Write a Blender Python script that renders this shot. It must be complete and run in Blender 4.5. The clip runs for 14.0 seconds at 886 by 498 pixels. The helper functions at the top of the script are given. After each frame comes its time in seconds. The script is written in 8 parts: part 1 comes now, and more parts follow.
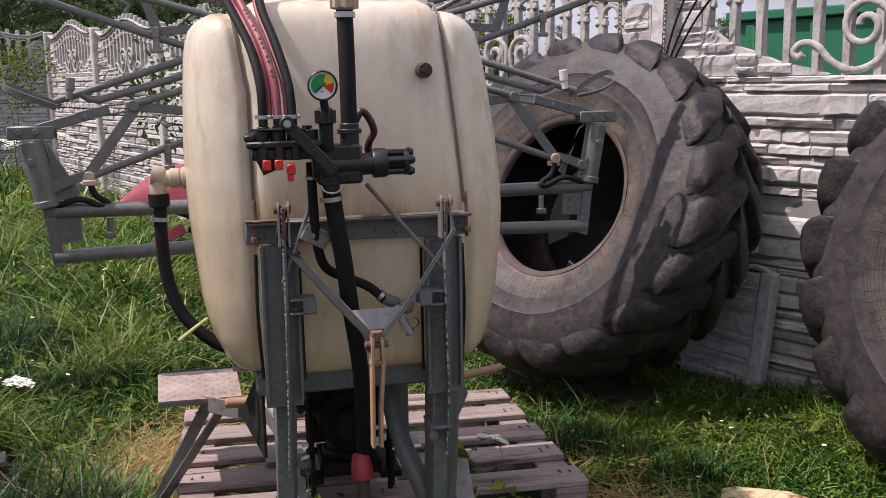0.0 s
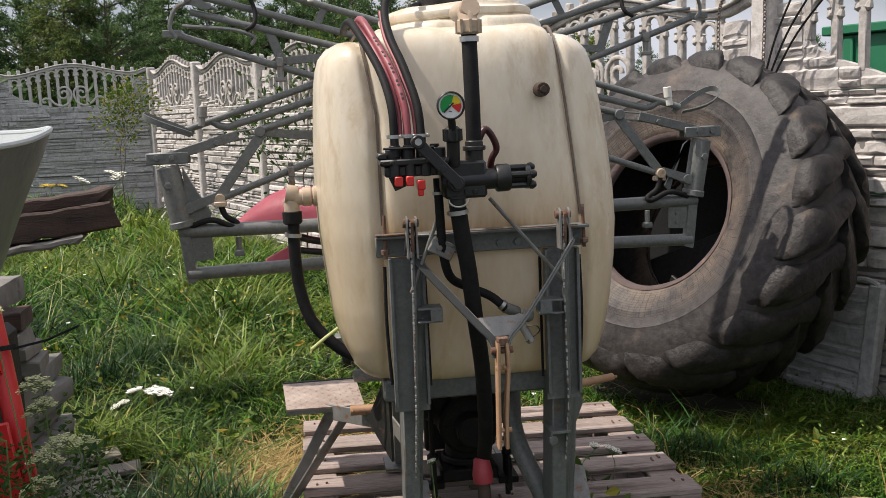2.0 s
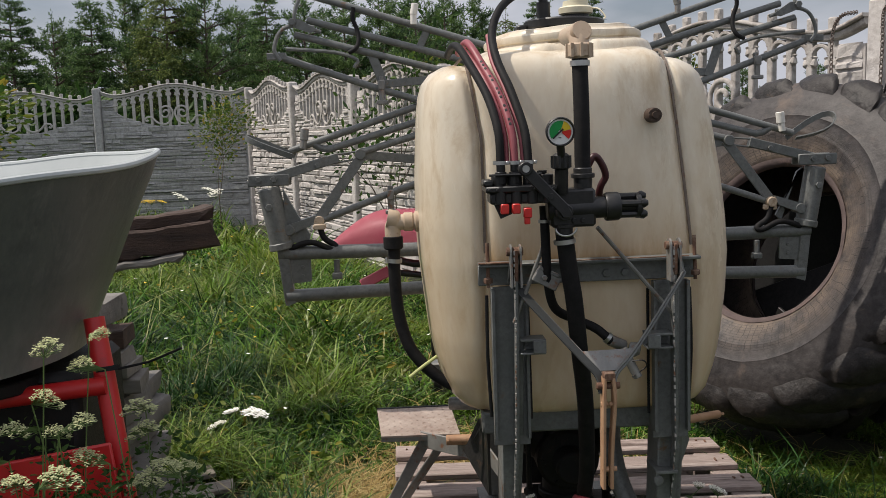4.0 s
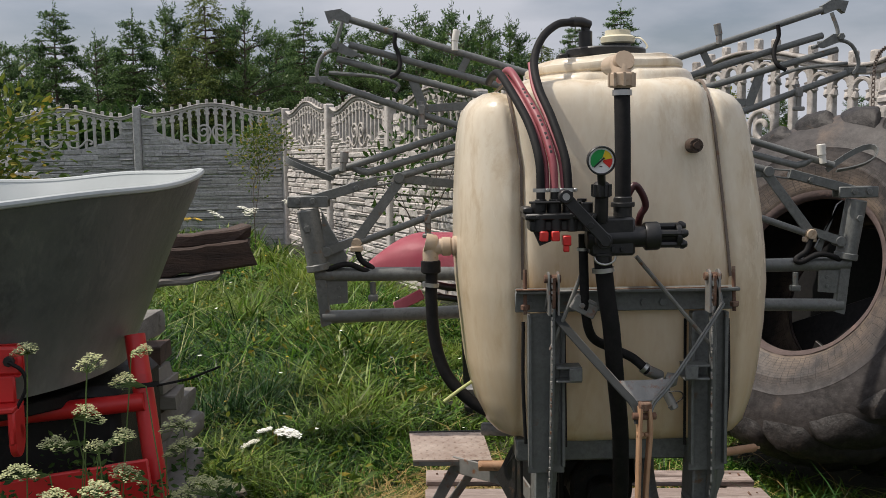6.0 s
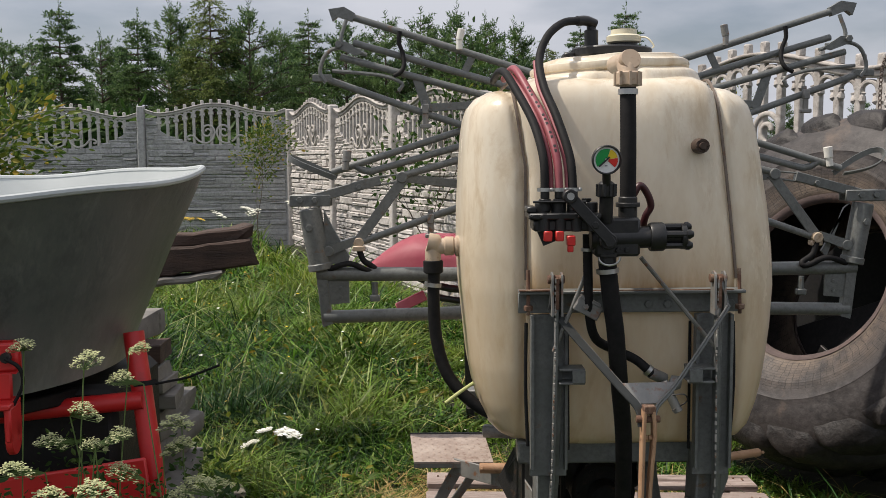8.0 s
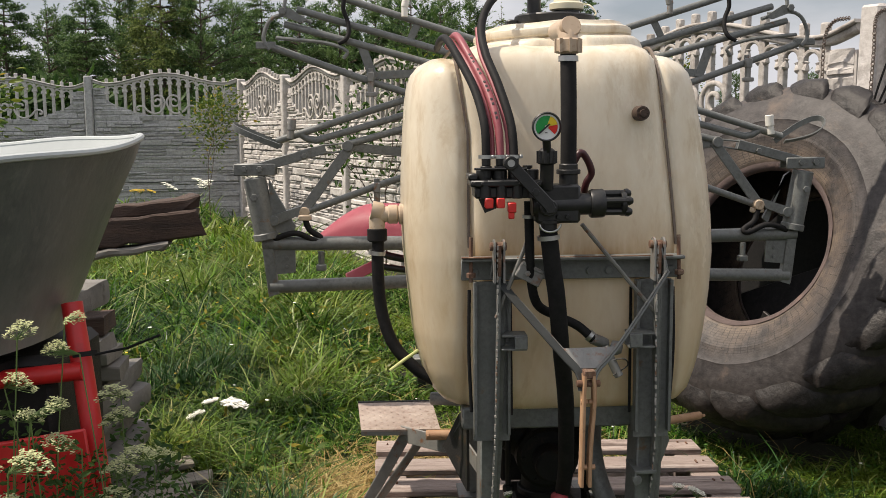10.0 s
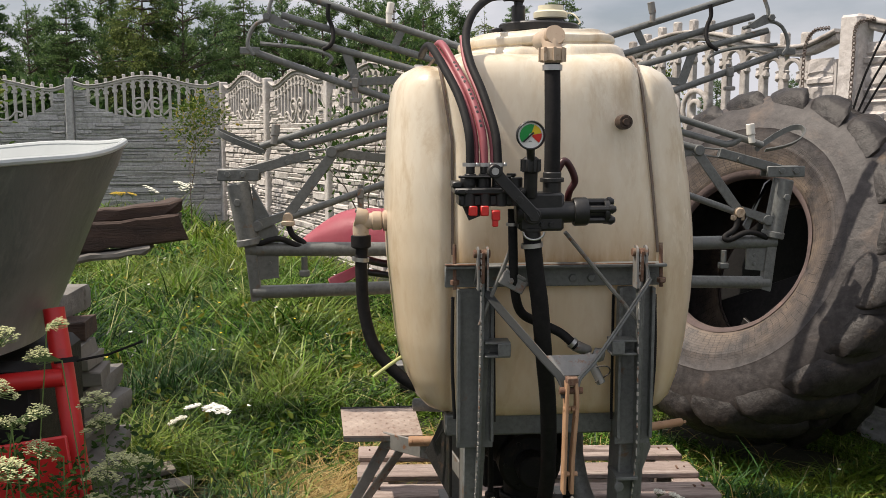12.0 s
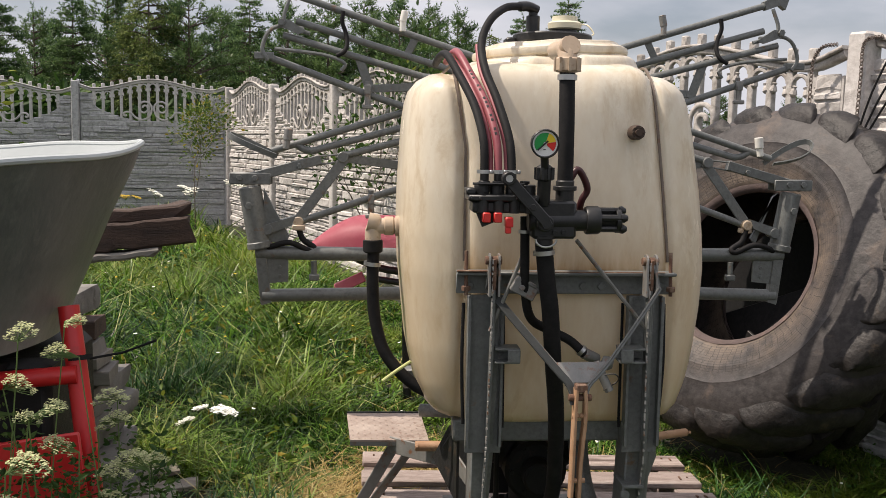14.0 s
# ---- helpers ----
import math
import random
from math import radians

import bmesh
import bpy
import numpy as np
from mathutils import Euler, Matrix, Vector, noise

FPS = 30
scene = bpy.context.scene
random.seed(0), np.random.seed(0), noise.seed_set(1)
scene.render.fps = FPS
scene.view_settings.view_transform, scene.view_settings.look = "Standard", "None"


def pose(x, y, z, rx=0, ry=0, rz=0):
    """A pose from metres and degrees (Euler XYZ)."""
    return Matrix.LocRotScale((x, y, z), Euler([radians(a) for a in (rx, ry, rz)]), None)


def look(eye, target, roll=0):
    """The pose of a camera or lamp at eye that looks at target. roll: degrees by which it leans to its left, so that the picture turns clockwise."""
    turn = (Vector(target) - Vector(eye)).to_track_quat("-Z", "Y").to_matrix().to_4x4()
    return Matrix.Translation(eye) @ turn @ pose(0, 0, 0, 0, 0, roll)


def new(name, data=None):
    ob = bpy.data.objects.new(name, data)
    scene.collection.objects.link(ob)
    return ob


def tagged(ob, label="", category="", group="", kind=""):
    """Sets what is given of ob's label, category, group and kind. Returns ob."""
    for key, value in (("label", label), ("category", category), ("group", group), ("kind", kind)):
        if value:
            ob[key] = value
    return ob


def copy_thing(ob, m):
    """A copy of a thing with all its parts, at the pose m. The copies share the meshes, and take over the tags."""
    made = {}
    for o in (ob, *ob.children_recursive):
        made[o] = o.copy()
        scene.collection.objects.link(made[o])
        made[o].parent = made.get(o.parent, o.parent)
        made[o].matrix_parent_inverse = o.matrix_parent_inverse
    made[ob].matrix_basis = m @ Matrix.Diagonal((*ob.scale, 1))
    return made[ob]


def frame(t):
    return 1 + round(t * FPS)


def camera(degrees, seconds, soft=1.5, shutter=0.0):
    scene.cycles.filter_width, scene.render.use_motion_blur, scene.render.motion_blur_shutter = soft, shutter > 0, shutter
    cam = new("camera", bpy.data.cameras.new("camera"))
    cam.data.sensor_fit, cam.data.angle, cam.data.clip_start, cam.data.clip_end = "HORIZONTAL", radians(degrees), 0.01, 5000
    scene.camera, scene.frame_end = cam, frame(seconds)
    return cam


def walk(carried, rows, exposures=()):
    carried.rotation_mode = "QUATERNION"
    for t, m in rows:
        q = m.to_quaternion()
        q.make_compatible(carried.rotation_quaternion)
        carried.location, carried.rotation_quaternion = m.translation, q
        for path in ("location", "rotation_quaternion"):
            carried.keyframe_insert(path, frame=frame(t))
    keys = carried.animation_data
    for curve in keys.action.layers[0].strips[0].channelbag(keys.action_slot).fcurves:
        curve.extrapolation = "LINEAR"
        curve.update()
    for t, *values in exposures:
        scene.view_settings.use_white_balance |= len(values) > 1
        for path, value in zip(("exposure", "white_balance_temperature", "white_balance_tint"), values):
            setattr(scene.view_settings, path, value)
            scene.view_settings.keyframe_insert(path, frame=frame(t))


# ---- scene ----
cam = camera(49.6, 14.0, soft=0.4)
PATH = [
    (0, (0.087, -0.136, 1.326), (0.518, 1.785, 0.976), -1.0),
    (0.5, (0.111, -0.31, 1.304), (0.475, 1.634, 1.002), -0.8),
    (1, (0.128, -0.39, 1.306), (0.452, 1.557, 0.984), -1.5),
    (1.5, (0.057, -0.319, 1.312), (0.344, 1.634, 0.988), -1.4),
    (2, (-0.026, -0.232, 1.315), (0.239, 1.729, 1.021), -2.5),
    (2.5, (-0.066, -0.193, 1.322), (0.128, 1.779, 1.052), -2.4),
    (2.7, (-0.063, -0.181, 1.326), (0.037, 1.801, 1.076), -2.4),
    (4.8, (-0.06, -0.167, 1.33), (0.017, 1.817, 1.087), -1.7),
    (5, (-0.063, -0.17, 1.331), (0.003, 1.814, 1.093), -1.5),
    (5.5, (-0.078, -0.183, 1.335), (-0.049, 1.807, 1.13), -1.0),
    (6, (-0.078, -0.175, 1.335), (-0.052, 1.815, 1.138), -0.9),
    (6.5, (-0.085, -0.173, 1.334), (-0.055, 1.818, 1.146), -0.7),
    (7, (-0.094, -0.164, 1.329), (-0.087, 1.828, 1.149), -0.4),
    (9.3, (-0.051, -0.15, 1.321), (0.014, 1.836, 1.091), -0.5),
    (9.5, (-0.053, -0.155, 1.318), (0.022, 1.83, 1.081), -0.5),
    (10, (-0.043, -0.156, 1.316), (0.065, 1.825, 1.065), -0.5),
    (10.5, (-0.044, -0.158, 1.323), (0.072, 1.822, 1.066), -0.4),
    (11, (-0.045, -0.156, 1.323), (0.083, 1.824, 1.071), -0.3),
    (11.5, (-0.048, -0.158, 1.323), (0.095, 1.822, 1.073), -0.2),
    (12, (-0.048, -0.161, 1.324), (0.098, 1.819, 1.081), -0.1),
    (12.5, (-0.046, -0.167, 1.324), (0.103, 1.813, 1.087), -0.1),
    (13, (-0.045, -0.168, 1.323), (0.115, 1.812, 1.092), -0.0),
    (13.5, (-0.046, -0.166, 1.324), (0.128, 1.814, 1.105), 0.4),
    (14, (-0.078, -0.18, 1.317), (0.068, 1.803, 1.094), 1.0),
]
EXPOSURE = [(0, 0.25, 6250, 24), (1, 0.31, 6350, 18), (1.5, 0.37, 6500, 14), (2.7, 0.14, 6500, 14), (5, -0.04, 6450, 13), (7, 0.00, 6500, 13), (9.3, 0.29, 6650, 13), (10, 0.34, 6850, 13), (14, 0.34, 6750, 15)]
walk(cam, [(t, look(eye, target, roll)) for t, eye, target, roll in PATH], EXPOSURE)

# ---- light ----
SUN_ELEV, SUN_AZ = 58.5, 273.0  # azimuth clockwise from +y
world = bpy.data.worlds.new("sky")
scene.world = world
world.use_nodes = True
wn, wl = world.node_tree.nodes, world.node_tree.links
wn.clear()
sky = wn.new("ShaderNodeTexSky")
sky.sky_type, sky.sun_disc = "NISHITA", False
sky.sun_elevation, sky.sun_rotation = radians(SUN_ELEV), radians(SUN_AZ)
sky.dust_density, sky.ozone_density = 2.5, 1.5
coord = wn.new("ShaderNodeTexCoord")
stretch = wn.new("ShaderNodeMapping")
stretch.inputs["Scale"].default_value = (1.0, 1.0, 3.2)
clouds = wn.new("ShaderNodeTexNoise")
clouds.inputs["Scale"].default_value, clouds.inputs["Detail"].default_value = 3.2, 7.0
cover = wn.new("ShaderNodeValToRGB")
cover.color_ramp.elements[0].position, cover.color_ramp.elements[1].position = 0.36, 0.62
cover.color_ramp.elements[0].color, cover.color_ramp.elements[1].color = (0.25, 0.25, 0.25, 1), (0.95, 0.95, 0.95, 1)
white = wn.new("ShaderNodeMix")
white.data_type = "RGBA"
height = wn.new("ShaderNodeSeparateXYZ")
dome = wn.new("ShaderNodeValToRGB")
dome.color_ramp.elements[0].position, dome.color_ramp.elements[1].position = 0.12, 0.85
dome.color_ramp.elements[0].color, dome.color_ramp.elements[1].color = (0.46, 0.48, 0.52, 1), (0.94, 0.96, 1.0, 1)
bright = wn.new("ShaderNodeVectorMath")
bright.operation = "SCALE"
bright.inputs["Scale"].default_value = 16.5
back = wn.new("ShaderNodeBackground")
back.inputs["Strength"].default_value = 0.075
out = wn.new("ShaderNodeOutputWorld")
wl.new(coord.outputs["Generated"], stretch.inputs["Vector"])
wl.new(coord.outputs["Generated"], height.inputs[0])
wl.new(height.outputs[2], dome.inputs["Fac"])
wl.new(dome.outputs["Color"], bright.inputs[0])
wl.new(bright.outputs[0], white.inputs[7])
wl.new(stretch.outputs["Vector"], clouds.inputs["Vector"])
wl.new(clouds.outputs["Fac"], cover.inputs["Fac"])
wl.new(cover.outputs["Color"], white.inputs[0])
wl.new(sky.outputs["Color"], white.inputs[6])
wl.new(white.outputs[2], back.inputs["Color"])
wl.new(back.outputs["Background"], out.inputs["Surface"])

lamp = bpy.data.lights.new("sun", "SUN")
lamp.energy, lamp.angle, lamp.color = 4.1, radians(0.8), (1.0, 0.93, 0.81)
sun = new("sun", lamp)
az, el = radians(SUN_AZ), radians(SUN_ELEV)
to_sun = Vector((math.sin(az) * math.cos(el), math.cos(az) * math.cos(el), math.sin(el)))
sun.matrix_world = look(to_sun * 30, (0, 0, 0))

# ---- mesh tools ----
def mesh_of(name, bm, mat, smooth=40):
    me = bpy.data.meshes.new(name)
    bmesh.ops.recalc_face_normals(bm, faces=bm.faces)
    bm.to_mesh(me)
    bm.free()
    me.materials.append(mat)
    if smooth:
        for p in me.polygons:
            p.use_smooth = True
        me.set_sharp_from_angle(angle=radians(smooth))
    return me


def thing(name, label, category, at=(0, 0, 0), group="", kind=""):
    ob = new(name)
    ob.location = at
    ob.empty_display_size = 0.05
    bpy.context.view_layer.update()
    return tagged(ob, label, category, group, kind)


def part(name, bm, mat, parent, label="", smooth=40):
    """One mesh object under a thing or part; bm is in world coordinates, or in the thing's own when the thing stands at the origin."""
    ob = new(name, mesh_of(name, bm, mat, smooth) if isinstance(bm, bmesh.types.BMesh) else bm)
    ob.parent = parent
    top = parent
    while top.parent:
        top = top.parent
    if top is parent:
        ob.matrix_parent_inverse = Matrix.Translation(-Vector(top.location))
    if label:
        ob["label"] = label
    return ob


def solo(name, bm, mat, label, category, group="", kind="", smooth=40):
    ob = new(name, mesh_of(name, bm, mat, smooth) if isinstance(bm, bmesh.types.BMesh) else bm)
    return tagged(ob, label, category, group, kind)


def V(*a):
    return Vector(a)


def box(bm, lo, hi, bevel=0.0, m=None):
    lo, hi = Vector(lo), Vector(hi)
    made = bmesh.ops.create_cube(bm, size=1.0)["verts"]
    s = hi - lo
    for v in made:
        v.co = Vector((v.co.x * s.x, v.co.y * s.y, v.co.z * s.z)) + (lo + hi) / 2
    if bevel:
        edges = {e for v in made for e in v.link_edges}
        got = bmesh.ops.bevel(bm, geom=list(edges), offset=bevel, segments=1, affect="EDGES", profile=0.5)
        made = list({v for f in got["faces"] for v in f.verts} | {v for v in made if v.is_valid})
    if m is not None:
        for v in made:
            v.co = m @ v.co
    return made


def smooth_path(pts, k=6):
    pts = [Vector(p) for p in pts]
    ext = [2 * pts[0] - pts[1]] + pts + [2 * pts[-1] - pts[-2]]
    res = []
    for i in range(1, len(ext) - 2):
        a, b, c, d = ext[i - 1:i + 3]
        for j in range(k):
            t = j / k
            res.append(0.5 * ((2 * b) + (c - a) * t + (2 * a - 5 * b + 4 * c - d) * t * t + (3 * b - a - 3 * c + d) * t ** 3))
    res.append(pts[-1])
    return res


def sweep(bm, pts, prof, up=(0, 0, 1), cap=True, scale=None):
    """Sweeps the closed 2D outline prof along pts."""
    pts = [Vector(p) for p in pts]
    rings, n = [], len(pts)
    ref = Vector(up)
    for i, p in enumerate(pts):
        d = (pts[min(i + 1, n - 1)] - pts[max(i - 1, 0)]).normalized()
        side = d.cross(ref)
        if side.length < 1e-4:
            side = d.cross(Vector((0.3, 1, 0.2)))
        side.normalize()
        u2 = side.cross(d).normalized()
        ref = u2
        k = scale[i] if scale else 1.0
        rings.append([bm.verts.new(p + side * a * k + u2 * b * k) for a, b in prof])
    m = len(prof)
    for i in range(n - 1):
        for j in range(m):
            bm.faces.new((rings[i][j], rings[i][(j + 1) % m], rings[i + 1][(j + 1) % m], rings[i + 1][j]))
    if cap:
        bm.faces.new(rings[0][::-1])
        bm.faces.new(rings[-1])
    return rings


def circle(r, n=10):
    return [(r * math.cos(2 * math.pi * i / n), r * math.sin(2 * math.pi * i / n)) for i in range(n)]


def tube(bm, pts, r, n=12, cap=True, scale=None):
    return sweep(bm, pts, circle(r, n), cap=cap, scale=scale)


def rect(w, h, c=0.0):
    a, b = w / 2, h / 2
    if not c:
        return [(-a, -b), (a, -b), (a, b), (-a, b)]
    return [(-a + c, -b), (a - c, -b), (a, -b + c), (a, b - c), (a - c, b), (-a + c, b), (-a, b - c), (-a, -b + c)]


def bar(bm, pts, w, h, up=(0, 0, 1), c=0.002):
    return sweep(bm, pts, rect(w, h, c), up=up)


def plate(bm, pts, thick):
    pts = [Vector(p) for p in pts]
    n = (pts[1] - pts[0]).cross(pts[2] - pts[0]).normalized() * thick / 2
    a = [bm.verts.new(p + n) for p in pts]
    b = [bm.verts.new(p - n) for p in pts]
    bm.faces.new(a)
    bm.faces.new(b[::-1])
    for i in range(len(pts)):
        j = (i + 1) % len(pts)
        bm.faces.new((a[i], b[i], b[j], a[j]))


def lathe(bm, prof, m=None, n=24, closed=False):
    """Turns (radius, height) round the z axis, then moves it by m."""
    m = m or Matrix()
    rings = []
    for r, h in prof:
        if r < 1e-5:
            rings.append([bm.verts.new(m @ Vector((0, 0, h)))])
        else:
            rings.append([bm.verts.new(m @ Vector((r * math.cos(2 * math.pi * i / n), r * math.sin(2 * math.pi * i / n), h))) for i in range(n)])
    pairs = list(zip(rings, rings[1:])) + ([(rings[-1], rings[0])] if closed else [])
    for a, b in pairs:
        for i in range(n):
            j = (i + 1) % n
            f = [a[i % len(a)], a[j % len(a)], b[j % len(b)], b[i % len(b)]]
            f = list(dict.fromkeys(f))
            if len(f) > 2:
                bm.faces.new(f)
    return rings


def along(p0, p1):
    """A pose at p0 whose z axis points to p1."""
    d = Vector(p1) - Vector(p0)
    return Matrix.Translation(p0) @ d.to_track_quat("Z", "Y").to_matrix().to_4x4()


def cyl(bm, p0, p1, r, n=14, bevel=0.0):
    h = (Vector(p1) - Vector(p0)).length
    c = bevel or min(r, h) * 0.12
    lathe(bm, [(0, 0), (r - c, 0), (r, c), (r, h - c), (r - c, h), (0, h)], along(p0, p1), n)


def bolt(bm, at, way, r=0.009, h=0.007):
    p = Vector(at)
    cyl(bm, p, p + Vector(way).normalized() * h, r, 6, 0.001)


def ring_clamp(bm, p0, p1, r, t=0.003):
    """A band round a hose of radius r from p0 to p1."""
    h = (Vector(p1) - Vector(p0)).length
    lathe(bm, [(r, 0), (r + t, 0), (r + t, h), (r, h)], along(p0, p1), 16, True)


def raw_mesh(name, verts, faces_n, idx, mat, smooth=False):
    """A mesh from arrays: verts (n,3), idx flat corner list, all faces with faces_n corners."""
    me = bpy.data.meshes.new(name)
    nf = len(idx) // faces_n
    me.vertices.add(len(verts))
    me.vertices.foreach_set("co", np.asarray(verts, dtype=np.float32).ravel())
    me.loops.add(len(idx))
    me.loops.foreach_set("vertex_index", np.asarray(idx, dtype=np.int32))
    me.polygons.add(nf)
    me.polygons.foreach_set("loop_start", np.arange(0, nf * faces_n, faces_n, dtype=np.int32))
    me.polygons.foreach_set("loop_total", np.full(nf, faces_n, dtype=np.int32))
    me.polygons.foreach_set("use_smooth", np.full(nf, smooth, dtype=bool))
    me.update(calc_edges=True)
    me.validate()
    me.materials.append(mat)
    return me

# ---- materials ----
def ramp_node(nt, stops):
    r = nt.nodes.new("ShaderNodeValToRGB")
    while len(r.color_ramp.elements) < len(stops):
        r.color_ramp.elements.new(0.5)
    for e, (p, c) in zip(r.color_ramp.elements, stops):
        e.position, e.color = p, (*c, 1) if len(c) == 3 else c
    return r


def noise_node(nt, src, scale, detail=5.0, rough=0.6, dist=0.0):
    n = nt.nodes.new("ShaderNodeTexNoise")
    n.inputs["Scale"].default_value, n.inputs["Detail"].default_value = scale, detail
    n.inputs["Roughness"].default_value, n.inputs["Distortion"].default_value = rough, dist
    nt.links.new(src, n.inputs["Vector"])
    return n


def mixer(nt, fac, a, b, mode="MIX"):
    m = nt.nodes.new("ShaderNodeMix")
    m.data_type, m.blend_type = "RGBA", mode
    for s, v in ((m.inputs[0], fac), (m.inputs[6], a), (m.inputs[7], b)):
        if isinstance(v, (int, float)):
            s.default_value = v
        elif isinstance(v, tuple):
            s.default_value = (*v, 1)
        else:
            nt.links.new(v, s)
    return m.outputs[2]


def material(name, base, alt, scale=6.0, rough=0.6, metal=0.0, bump=0.15, bump_scale=60.0, spots=None, spot_scale=9.0, spot_at=(0.58, 0.68),
             stretch=(1, 1, 1), island=0.0, per_object=0.0, rough_var=0.12, spec=0.5, grain=None, grain_scale=120.0, depth=0.004, glow=0.0, run=None, tide=None):
    """base and alt vary with broad noise; spots (rust, dirt, lichen) lie where a second noise is high; grain is a fine tint."""
    m = bpy.data.materials.new(name)
    m.use_nodes = True
    nt = m.node_tree
    nt.nodes.clear()
    tc = nt.nodes.new("ShaderNodeTexCoord")
    mp = nt.nodes.new("ShaderNodeMapping")
    mp.inputs["Scale"].default_value = stretch
    nt.links.new(tc.outputs["Object"], mp.inputs["Vector"])
    src = mp.outputs["Vector"]
    if per_object:
        oi = nt.nodes.new("ShaderNodeObjectInfo")
        add = nt.nodes.new("ShaderNodeVectorMath")
        add.operation = "MULTIPLY_ADD"
        comb = nt.nodes.new("ShaderNodeCombineXYZ")
        for i in range(3):
            nt.links.new(oi.outputs["Random"], comb.inputs[i])
        nt.links.new(comb.outputs[0], add.inputs[0])
        add.inputs[1].default_value = (37, 53, 71)
        nt.links.new(src, add.inputs[2])
        src = add.outputs[0]
    n1 = noise_node(nt, src, scale, 6, 0.62, 0.4)
    r1 = ramp_node(nt, [(0.32, (0, 0, 0)), (0.68, (1, 1, 1))])
    nt.links.new(n1.outputs["Fac"], r1.inputs["Fac"])
    col = mixer(nt, r1.outputs["Color"], base, alt)
    if grain:
        n3 = noise_node(nt, src, grain_scale, 3, 0.7)
        r3 = ramp_node(nt, [(0.4, (0, 0, 0)), (0.7, (1, 1, 1))])
        nt.links.new(n3.outputs["Fac"], r3.inputs["Fac"])
        col = mixer(nt, r3.outputs["Color"], col, grain)
    if island or per_object:
        if island:
            geo = nt.nodes.new("ShaderNodeNewGeometry")
            rnd, amount = geo.outputs["Random Per Island"], island
        else:
            rnd, amount = oi.outputs["Random"], per_object
        hsv = nt.nodes.new("ShaderNodeHueSaturation")
        mr = nt.nodes.new("ShaderNodeMapRange")
        mr.inputs["To Min"].default_value, mr.inputs["To Max"].default_value = 1 - amount, 1 + amount
        nt.links.new(rnd, mr.inputs["Value"])
        nt.links.new(mr.outputs[0], hsv.inputs["Value"])
        nt.links.new(col, hsv.inputs["Color"])
        col = hsv.outputs["Color"]
    bs = nt.nodes.new("ShaderNodeBsdfPrincipled")
    rgh = nt.nodes.new("ShaderNodeMapRange")
    rgh.inputs["To Min"].default_value, rgh.inputs["To Max"].default_value = max(0.02, rough - rough_var), min(1, rough + rough_var)
    nt.links.new(n1.outputs["Fac"], rgh.inputs["Value"])
    rough_out, metal_out = rgh.outputs[0], None
    if spots:
        n2 = noise_node(nt, src, spot_scale, 8, 0.7, 0.3)
        r2 = ramp_node(nt, [(spot_at[0], (0, 0, 0)), (spot_at[1], (1, 1, 1))])
        nt.links.new(n2.outputs["Fac"], r2.inputs["Fac"])
        col = mixer(nt, r2.outputs["Color"], col, spots)
    if run:
        # a tan tide mark above the height run[0], fading upwards by run[1], broken up by streaks
        sep = nt.nodes.new("ShaderNodeSeparateXYZ")
        nt.links.new(tc.outputs["Object"], sep.inputs[0])
        mr2 = nt.nodes.new("ShaderNodeMapRange")
        mr2.inputs["From Min"].default_value, mr2.inputs["From Max"].default_value = run[0] + run[1], run[0]
        mr2.inputs["To Min"].default_value, mr2.inputs["To Max"].default_value = 0.0, 1.0
        nt.links.new(sep.outputs[2], mr2.inputs["Value"])
        mp2 = nt.nodes.new("ShaderNodeMapping")
        mp2.inputs["Scale"].default_value = (9, 9, 1.2)
        nt.links.new(tc.outputs["Object"], mp2.inputs["Vector"])
        n4 = noise_node(nt, mp2.outputs["Vector"], 2.2, 5, 0.65)
        mul = nt.nodes.new("ShaderNodeMath")
        mul.operation = "MULTIPLY"
        nt.links.new(mr2.outputs[0], mul.inputs[0])
        nt.links.new(n4.outputs["Fac"], mul.inputs[1])
        col = mixer(nt, mul.outputs[0], col, run[2])
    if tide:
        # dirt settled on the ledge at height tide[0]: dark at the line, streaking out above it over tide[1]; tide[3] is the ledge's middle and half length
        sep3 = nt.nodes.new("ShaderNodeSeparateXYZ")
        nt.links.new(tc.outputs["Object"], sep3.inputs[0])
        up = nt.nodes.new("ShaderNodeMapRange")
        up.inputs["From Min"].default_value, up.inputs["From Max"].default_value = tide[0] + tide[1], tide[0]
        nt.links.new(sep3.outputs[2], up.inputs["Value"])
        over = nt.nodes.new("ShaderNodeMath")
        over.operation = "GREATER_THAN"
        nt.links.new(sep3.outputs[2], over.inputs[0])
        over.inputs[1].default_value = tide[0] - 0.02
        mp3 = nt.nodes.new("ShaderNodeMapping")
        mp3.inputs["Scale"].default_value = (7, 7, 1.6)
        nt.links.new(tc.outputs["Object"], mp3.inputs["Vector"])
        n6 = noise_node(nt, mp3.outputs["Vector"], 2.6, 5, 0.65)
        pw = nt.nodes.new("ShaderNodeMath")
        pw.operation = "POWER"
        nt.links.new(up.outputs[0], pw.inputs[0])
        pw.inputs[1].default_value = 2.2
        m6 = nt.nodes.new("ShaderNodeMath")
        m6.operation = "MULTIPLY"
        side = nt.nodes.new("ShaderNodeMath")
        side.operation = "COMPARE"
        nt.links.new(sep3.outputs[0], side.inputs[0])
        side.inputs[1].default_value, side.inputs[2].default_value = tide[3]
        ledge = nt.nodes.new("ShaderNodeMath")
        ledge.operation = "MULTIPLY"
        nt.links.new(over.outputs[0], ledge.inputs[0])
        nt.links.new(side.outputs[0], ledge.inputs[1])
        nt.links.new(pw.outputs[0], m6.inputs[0])
